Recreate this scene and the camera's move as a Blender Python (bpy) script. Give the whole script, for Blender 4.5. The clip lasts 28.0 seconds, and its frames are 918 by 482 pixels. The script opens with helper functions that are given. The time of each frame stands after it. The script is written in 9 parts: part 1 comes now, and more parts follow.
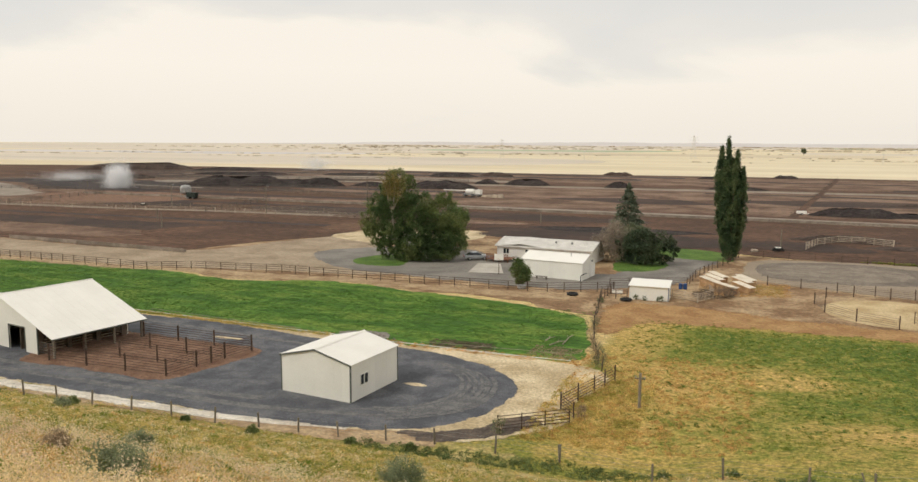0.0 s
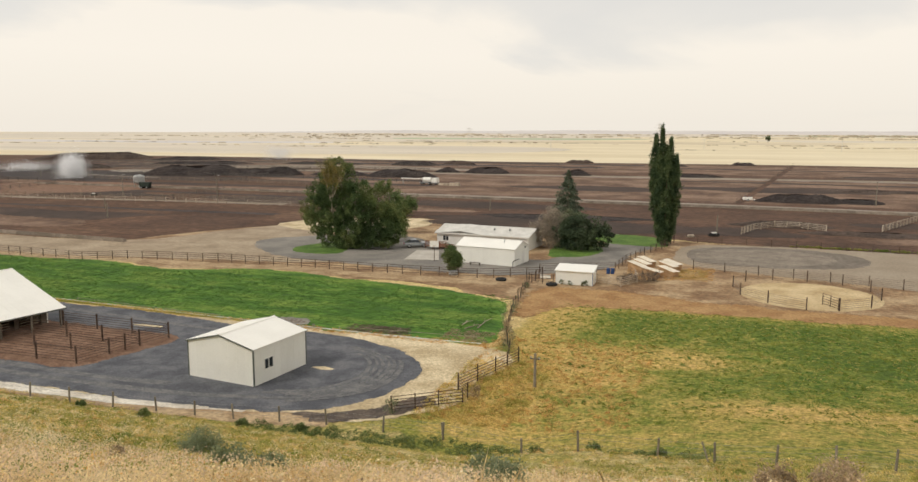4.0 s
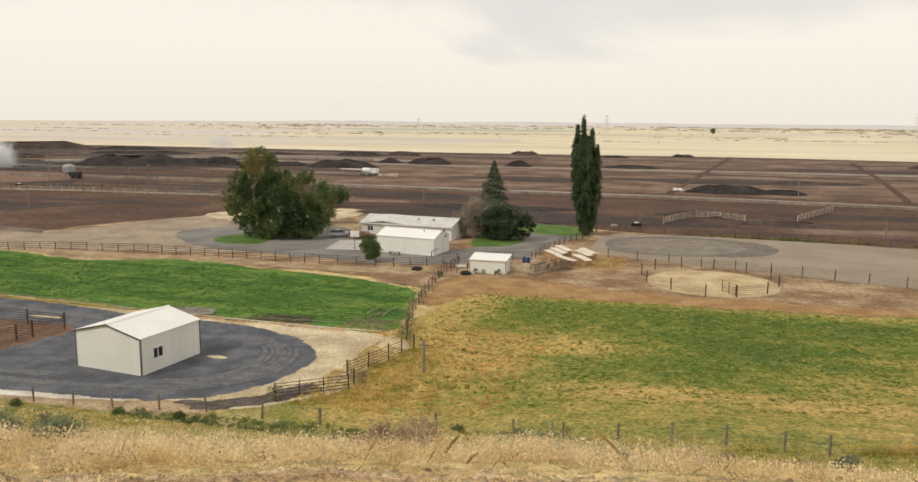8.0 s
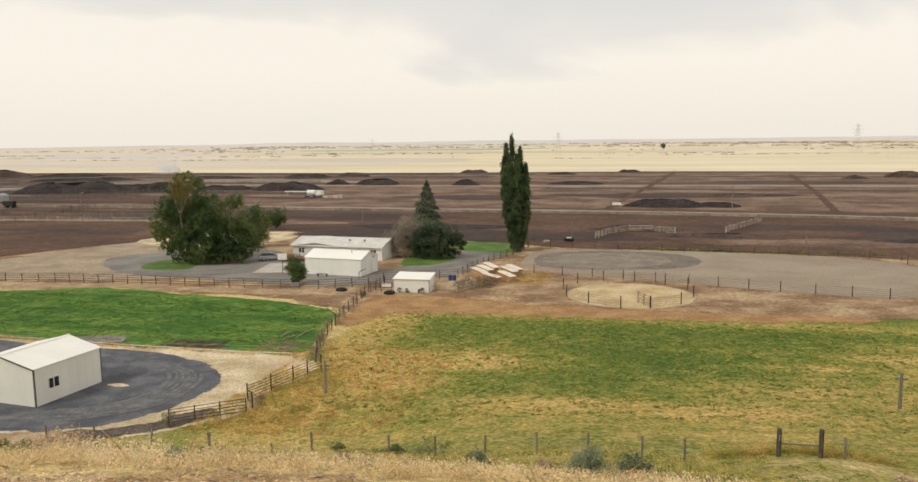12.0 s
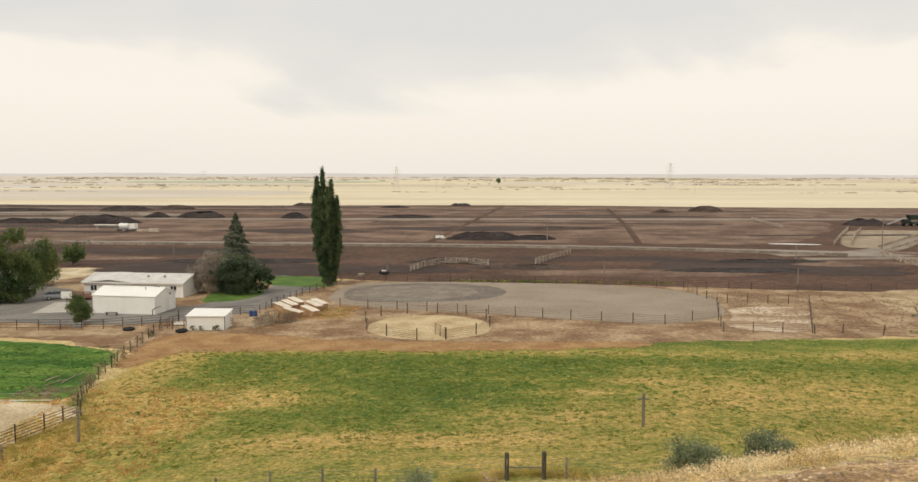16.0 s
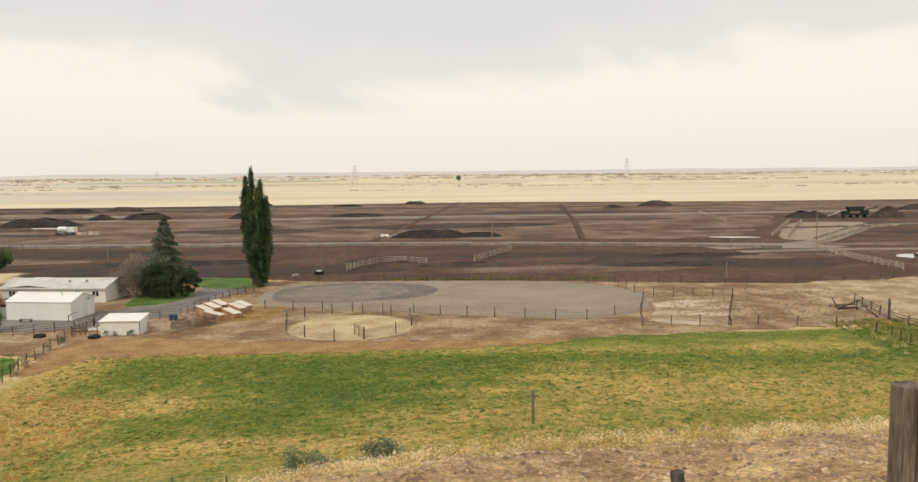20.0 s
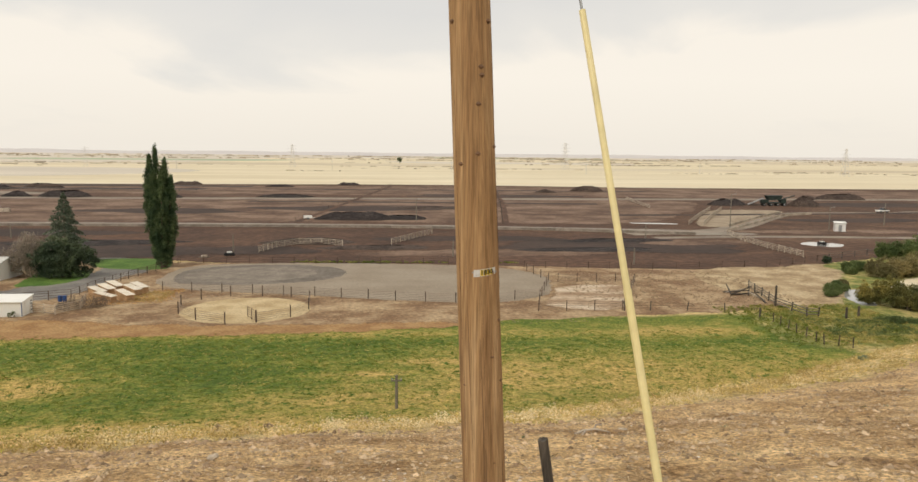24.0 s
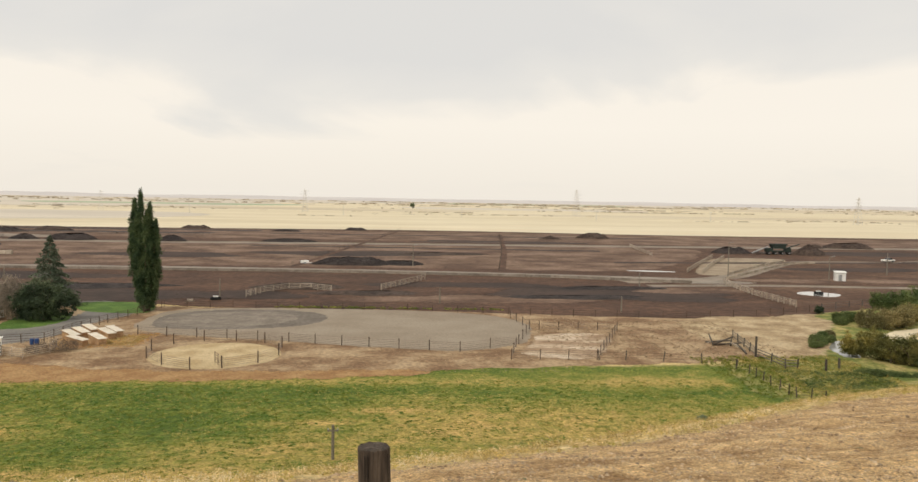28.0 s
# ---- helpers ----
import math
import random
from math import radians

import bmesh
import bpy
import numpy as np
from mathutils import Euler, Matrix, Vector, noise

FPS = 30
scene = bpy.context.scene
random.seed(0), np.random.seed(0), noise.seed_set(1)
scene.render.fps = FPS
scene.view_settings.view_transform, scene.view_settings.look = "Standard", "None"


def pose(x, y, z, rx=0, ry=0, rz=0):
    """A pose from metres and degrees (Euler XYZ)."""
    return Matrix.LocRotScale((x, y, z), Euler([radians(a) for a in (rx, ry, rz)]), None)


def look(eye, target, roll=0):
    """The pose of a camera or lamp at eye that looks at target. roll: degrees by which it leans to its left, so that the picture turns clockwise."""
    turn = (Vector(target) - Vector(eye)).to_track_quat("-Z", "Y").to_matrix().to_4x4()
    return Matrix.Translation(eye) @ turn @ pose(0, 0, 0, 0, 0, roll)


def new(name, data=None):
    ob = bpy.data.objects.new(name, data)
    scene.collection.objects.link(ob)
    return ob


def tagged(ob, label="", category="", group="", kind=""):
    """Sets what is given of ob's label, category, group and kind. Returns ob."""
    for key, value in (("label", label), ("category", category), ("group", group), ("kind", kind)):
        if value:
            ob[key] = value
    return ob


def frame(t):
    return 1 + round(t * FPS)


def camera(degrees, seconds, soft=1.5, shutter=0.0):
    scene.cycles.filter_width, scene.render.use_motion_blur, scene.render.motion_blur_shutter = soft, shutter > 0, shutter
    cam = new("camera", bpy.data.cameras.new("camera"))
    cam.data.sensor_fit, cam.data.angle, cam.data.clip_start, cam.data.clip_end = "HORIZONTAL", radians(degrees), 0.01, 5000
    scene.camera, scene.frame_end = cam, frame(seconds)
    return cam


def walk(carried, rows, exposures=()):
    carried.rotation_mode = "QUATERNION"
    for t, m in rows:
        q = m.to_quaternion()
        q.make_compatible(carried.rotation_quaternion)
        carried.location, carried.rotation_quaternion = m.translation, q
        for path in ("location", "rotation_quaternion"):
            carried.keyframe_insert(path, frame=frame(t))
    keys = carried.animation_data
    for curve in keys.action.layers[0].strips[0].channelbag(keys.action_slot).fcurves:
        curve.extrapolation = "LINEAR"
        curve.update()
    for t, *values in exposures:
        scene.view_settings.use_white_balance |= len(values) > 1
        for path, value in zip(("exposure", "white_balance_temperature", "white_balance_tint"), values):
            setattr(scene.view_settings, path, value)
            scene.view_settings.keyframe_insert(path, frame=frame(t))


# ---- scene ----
cam = camera(61.3, 28.0)
PATH = [
    (0, (1.659, -2.006, 21.426), (0.941, -0.157, 21.17), 0.3),
    (0.5, (2.474, -1.89, 21.42), (1.778, -0.032, 21.165), 0.3),
    (1, (3.31, -1.777, 21.411), (2.636, 0.089, 21.157), 0.2),
    (1.5, (4.158, -1.68, 21.406), (3.498, 0.19, 21.144), 0.1),
    (2, (4.988, -1.591, 21.396), (4.331, 0.277, 21.121), -0.0),
    (2.5, (5.762, -1.533, 21.395), (5.098, 0.332, 21.109), -0.0),
    (4.5, (8.733, -1.397, 21.448), (8.099, 0.478, 21.164), 0.3),
    (5, (9.46, -1.348, 21.44), (8.86, 0.538, 21.157), 0.4),
    (5.5, (10.176, -1.267, 21.414), (9.611, 0.631, 21.134), 0.4),
    (6, (10.864, -1.158, 21.395), (10.327, 0.749, 21.118), 0.5),
    (6.5, (11.53, -1.035, 21.377), (11.008, 0.876, 21.102), 0.6),
    (7, (12.198, -0.886, 21.372), (11.675, 1.024, 21.092), 0.7),
    (7.5, (12.868, -0.768, 21.364), (12.338, 1.138, 21.073), 0.6),
    (8, (13.542, -0.692, 21.371), (13.005, 1.21, 21.064), 0.5),
    (8.5, (14.217, -0.657, 21.383), (13.682, 1.243, 21.063), 0.4),
    (9, (14.871, -0.653, 21.405), (14.35, 1.251, 21.083), 0.6),
    (9.5, (15.537, -0.585, 21.424), (15.041, 1.327, 21.109), 0.8),
    (10, (16.187, -0.528, 21.451), (15.721, 1.393, 21.149), 0.9),
    (10.5, (16.846, -0.457, 21.453), (16.403, 1.472, 21.167), 0.5),
    (11, (17.526, -0.369, 21.449), (17.09, 1.564, 21.179), -0.1),
    (11.5, (18.228, -0.275, 21.443), (17.789, 1.659, 21.183), -0.7),
    (13.5, (20.99, -0.107, 21.439), (20.576, 1.832, 21.18), 0.4),
    (14, (21.693, -0.025, 21.434), (21.332, 1.928, 21.195), 0.7),
    (14.5, (22.498, 0.109, 21.414), (22.212, 2.077, 21.206), 0.6),
    (15, (23.358, 0.262, 21.4), (23.158, 2.243, 21.217), 0.5),
    (15.5, (24.171, 0.384, 21.413), (24.055, 2.373, 21.237), 0.3),
    (16, (24.896, 0.477, 21.433), (24.855, 2.469, 21.258), 0.1),
    (16.5, (25.625, 0.563, 21.432), (25.647, 2.555, 21.261), -0.0),
    (17, (26.387, 0.654, 21.436), (26.458, 2.646, 21.272), 0.0),
    (17.5, (27.195, 0.773, 21.446), (27.301, 2.764, 21.283), 0.0),
    (18, (28.029, 0.865, 21.457), (28.152, 2.854, 21.286), 0.1),
    (18.5, (28.824, 0.916, 21.471), (28.944, 2.904, 21.289), 0.1),
    (19, (29.586, 0.916, 21.478), (29.683, 2.904, 21.289), -0.1),
    (19.5, (30.29, 0.895, 21.492), (30.361, 2.884, 21.303), -0.3),
    (20, (30.992, 0.917, 21.511), (31.043, 2.909, 21.329), -0.6),
    (20.5, (31.76, 0.965, 21.522), (31.809, 2.957, 21.349), -0.9),
    (22.5, (35.129, 0.869, 21.602), (35.272, 2.85, 21.369), -0.3),
    (23, (35.769, 0.836, 21.62), (35.938, 2.813, 21.369), 0.2),
    (23.5, (36.426, 0.791, 21.655), (36.6195, 2.765, 21.401), 0.3),
    (24, (37.113, 0.812, 21.659), (37.3095, 2.789, 21.432), 0.6),
    (24.5, (37.861, 0.789, 21.671), (38.087, 2.766, 21.47), 0.5),
    (25, (38.581, 0.873, 21.672), (38.855, 2.846, 21.493), -0.0),
    (25.5, (39.376, 0.984, 21.703), (39.69, 2.951, 21.524), 0.5),
    (26, (40.072, 0.961, 21.715), (40.409, 2.925, 21.544), 0.8),
    (26.5, (40.676, 0.878, 21.771), (41.001, 2.845, 21.61), 1.0),
    (27, (41.352, 0.844, 21.811), (41.636, 2.818, 21.664), 1.0),
    (27.5, (42.192, 0.916, 21.814), (42.415, 2.9, 21.684), 1.0),
    (28, (42.995, 1.094, 21.775), (43.152, 3.085, 21.665), 1.0),
]
walk(cam, [(t, look(eye, target, roll)) for t, eye, target, roll in PATH])

# ---- world, sun, exposure ----
world = bpy.data.worlds.new("overcast_sky")
scene.world = world
world.use_nodes = True
wn, wl = world.node_tree.nodes, world.node_tree.links
wn.clear()
SUN_ELEV, SUN_ROT = radians(48), radians(250)
sky = wn.new("ShaderNodeTexSky")
sky.sky_type, sky.sun_disc, sky.sun_elevation, sky.sun_rotation = "NISHITA", False, SUN_ELEV, SUN_ROT
wcoord = wn.new("ShaderNodeTexCoord")
wsep = wn.new("ShaderNodeSeparateXYZ")
wl.new(wcoord.outputs["Generated"], wsep.inputs[0])
# cloud layer: direction flattened onto a high plane, so that the streaks run level
wz = wn.new("ShaderNodeMath")
wz.operation, wz.inputs[1].default_value = "ADD", 0.16
wl.new(wsep.outputs["Z"], wz.inputs[0])
wdx, wdy = wn.new("ShaderNodeMath"), wn.new("ShaderNodeMath")
for nd, ax in ((wdx, "X"), (wdy, "Y")):
    nd.operation = "DIVIDE"
    wl.new(wsep.outputs[ax], nd.inputs[0])
    wl.new(wz.outputs[0], nd.inputs[1])
wcomb = wn.new("ShaderNodeCombineXYZ")
wl.new(wdx.outputs[0], wcomb.inputs[0])
wl.new(wdy.outputs[0], wcomb.inputs[1])
wnoise = wn.new("ShaderNodeTexNoise")
wnoise.inputs["Scale"].default_value, wnoise.inputs["Detail"].default_value = 0.5, 6.0
wnoise.inputs["Roughness"].default_value, wnoise.inputs["Distortion"].default_value = 0.5, 0.5
wl.new(wcomb.outputs[0], wnoise.inputs["Vector"])
wramp = wn.new("ShaderNodeValToRGB")
wramp.color_ramp.elements[0].position, wramp.color_ramp.elements[0].color = 0.46, (1.01, 0.935, 0.825, 1)
wramp.color_ramp.elements[1].position, wramp.color_ramp.elements[1].color = 0.60, (0.79, 0.77, 0.735, 1)
wramp.color_ramp.elements.new(0.515).color = (0.86, 0.825, 0.765, 1)
wlift, wsum = wn.new("ShaderNodeMapRange"), wn.new("ShaderNodeMath")
for nm, val in (("From Min", 0.06), ("From Max", 0.19), ("To Min", 0.05), ("To Max", 0.225)):
    wlift.inputs[nm].default_value = val
wl.new(wsep.outputs["Z"], wlift.inputs["Value"])
wsum.operation, wsum.inputs[1].default_value = "MULTIPLY_ADD", 0.72
wl.new(wnoise.outputs["Fac"], wsum.inputs[0])
wl.new(wlift.outputs[0], wsum.inputs[2])
wl.new(wsum.outputs[0], wramp.inputs[0])
whor = wn.new("ShaderNodeMapRange")
whor.inputs["From Min"].default_value, whor.inputs["From Max"].default_value = 0.01, 0.09
wl.new(wsep.outputs["Z"], whor.inputs["Value"])
wmix = wn.new("ShaderNodeMixRGB")
wmix.inputs[1].default_value = (0.935, 0.868, 0.768, 1)
wl.new(whor.outputs[0], wmix.inputs[0])
wl.new(wramp.outputs[0], wmix.inputs[2])
wbg, wbg2, wadd, wout = (wn.new("ShaderNodeBackground"), wn.new("ShaderNodeBackground"), wn.new("ShaderNodeAddShader"),
                         wn.new("ShaderNodeOutputWorld"))
wl.new(wmix.outputs[0], wbg.inputs[0])
wl.new(sky.outputs[0], wbg2.inputs[0])
wbg.inputs[1].default_value, wbg2.inputs[1].default_value = 0.93, 0.004
wl.new(wbg.outputs[0], wadd.inputs[0])
wl.new(wbg2.outputs[0], wadd.inputs[1])
wl.new(wadd.outputs[0], wout.inputs[0])

sun_data = bpy.data.lights.new("sun", "SUN")
sun_data.energy, sun_data.angle, sun_data.color = 1.4, radians(14), (1.0, 0.95, 0.87)
sun = new("sun", sun_data)
sun.matrix_world = look((-40, -30, 60), (0, 20, 0))


# ---- materials ----
def mat(name, cols, scale=(0.3, 6.0), rough=0.9, bump=0.2, vary=0.25, metal=0.0, rand=0.0, island=0.0, stretch=(1, 1, 1), spec=0.3, bumpdist=0.05,
        pos=(0.40, 0.60), soft=False, thin=0.0):
    """Two or three colours blended by a broad noise, broken up by a fine one, with fine relief."""
    m = bpy.data.materials.new(name)
    m.use_nodes = True
    n, l = m.node_tree.nodes, m.node_tree.links
    b = n["Principled BSDF"]
    geo = n.new("ShaderNodeNewGeometry")
    mp = n.new("ShaderNodeMapping")
    mp.inputs["Scale"].default_value = stretch
    l.new(geo.outputs["Position"], mp.inputs[0])
    n1, n2 = n.new("ShaderNodeTexNoise"), n.new("ShaderNodeTexNoise")
    for nd, s, d in ((n1, scale[0], 6), (n2, scale[1], 5)):
        nd.inputs["Scale"].default_value, nd.inputs["Detail"].default_value, nd.inputs["Roughness"].default_value = s, d, 0.62
        l.new(mp.outputs[0], nd.inputs["Vector"])
    ramp = n.new("ShaderNodeValToRGB")
    e = ramp.color_ramp.elements
    e[0].position, e[1].position = pos
    e[0].color, e[1].color = (*cols[0], 1), (*cols[-1], 1)
    if len(cols) == 3:
        x = e.new((pos[0] + pos[1]) / 2)
        x.color = (*cols[1], 1)
    l.new(n1.outputs["Fac"], ramp.inputs[0])
    mr = n.new("ShaderNodeMapRange")
    mr.inputs["From Min"].default_value, mr.inputs["From Max"].default_value = 0.36, 0.64
    mr.inputs["To Min"].default_value, mr.inputs["To Max"].default_value = 1 - vary, 1 + vary
    l.new(n2.outputs["Fac"], mr.inputs["Value"])
    fac = mr.outputs[0]
    for amount, node, socket in ((rand, "ShaderNodeObjectInfo", "Random"), (island, "ShaderNodeNewGeometry", "Random Per Island")):
        if amount:
            oi, m2, mu = n.new(node), n.new("ShaderNodeMapRange"), n.new("ShaderNodeMath")
            m2.inputs["To Min"].default_value, m2.inputs["To Max"].default_value = 1 - amount, 1 + amount
            l.new(oi.outputs[socket], m2.inputs["Value"])
            mu.operation = "MULTIPLY"
            l.new(fac, mu.inputs[0])
            l.new(m2.outputs[0], mu.inputs[1])
            fac = mu.outputs[0]
    mul = n.new("ShaderNodeVectorMath")
    mul.operation = "SCALE"
    l.new(ramp.outputs[0], mul.inputs[0])
    l.new(fac, mul.inputs["Scale"])
    l.new(mul.outputs[0], b.inputs["Base Color"])
    b.inputs["Roughness"].default_value, b.inputs["Metallic"].default_value = rough, metal
    b.inputs["Specular IOR Level"].default_value = spec
    if bump:
        bp = n.new("ShaderNodeBump")
        bp.inputs["Strength"].default_value, bp.inputs["Distance"].default_value = bump, bumpdist
        l.new(n2.outputs["Fac"], bp.inputs["Height"])
        l.new(bp.outputs[0], b.inputs["Normal"])
    if thin:
        # light shines through thin leaves and stalks
        tl, ms = n.new("ShaderNodeBsdfTranslucent"), n.new("ShaderNodeMixShader")
        l.new(mul.outputs[0], tl.inputs["Color"])
        ms.inputs[0].default_value = thin
        l.new(b.outputs[0], ms.inputs[1])
        l.new(tl.outputs[0], ms.inputs[2])
        l.new(ms.outputs[0], n["Material Output"].inputs["Surface"])
    if soft:
        # ragged edge: the rim of the area thins out in patches
        at, n3, ad, mr2, tr, mx = (n.new("ShaderNodeAttribute"), n.new("ShaderNodeTexNoise"), n.new("ShaderNodeMath"), n.new("ShaderNodeMapRange"),
                                   n.new("ShaderNodeBsdfTransparent"), n.new("ShaderNodeMixShader"))
        at.attribute_name = "rim"
        n3.inputs["Scale"].default_value, n3.inputs["Detail"].default_value, n3.inputs["Roughness"].default_value = 1.3, 8, 0.75
        l.new(geo.outputs["Position"], n3.inputs["Vector"])
        l.new(at.outputs["Fac"], ad.inputs[0])
        l.new(n3.outputs["Fac"], ad.inputs[1])
        mr2.inputs["From Min"].default_value, mr2.inputs["From Max"].default_value = 0.99, 1.01
        l.new(ad.outputs[0], mr2.inputs["Value"])
        l.new(mr2.outputs[0], mx.inputs[0])
        l.new(tr.outputs[0], mx.inputs[1])
        l.new(b.outputs[0], mx.inputs[2])
        l.new(mx.outputs[0], n["Material Output"].inputs["Surface"])
    return m


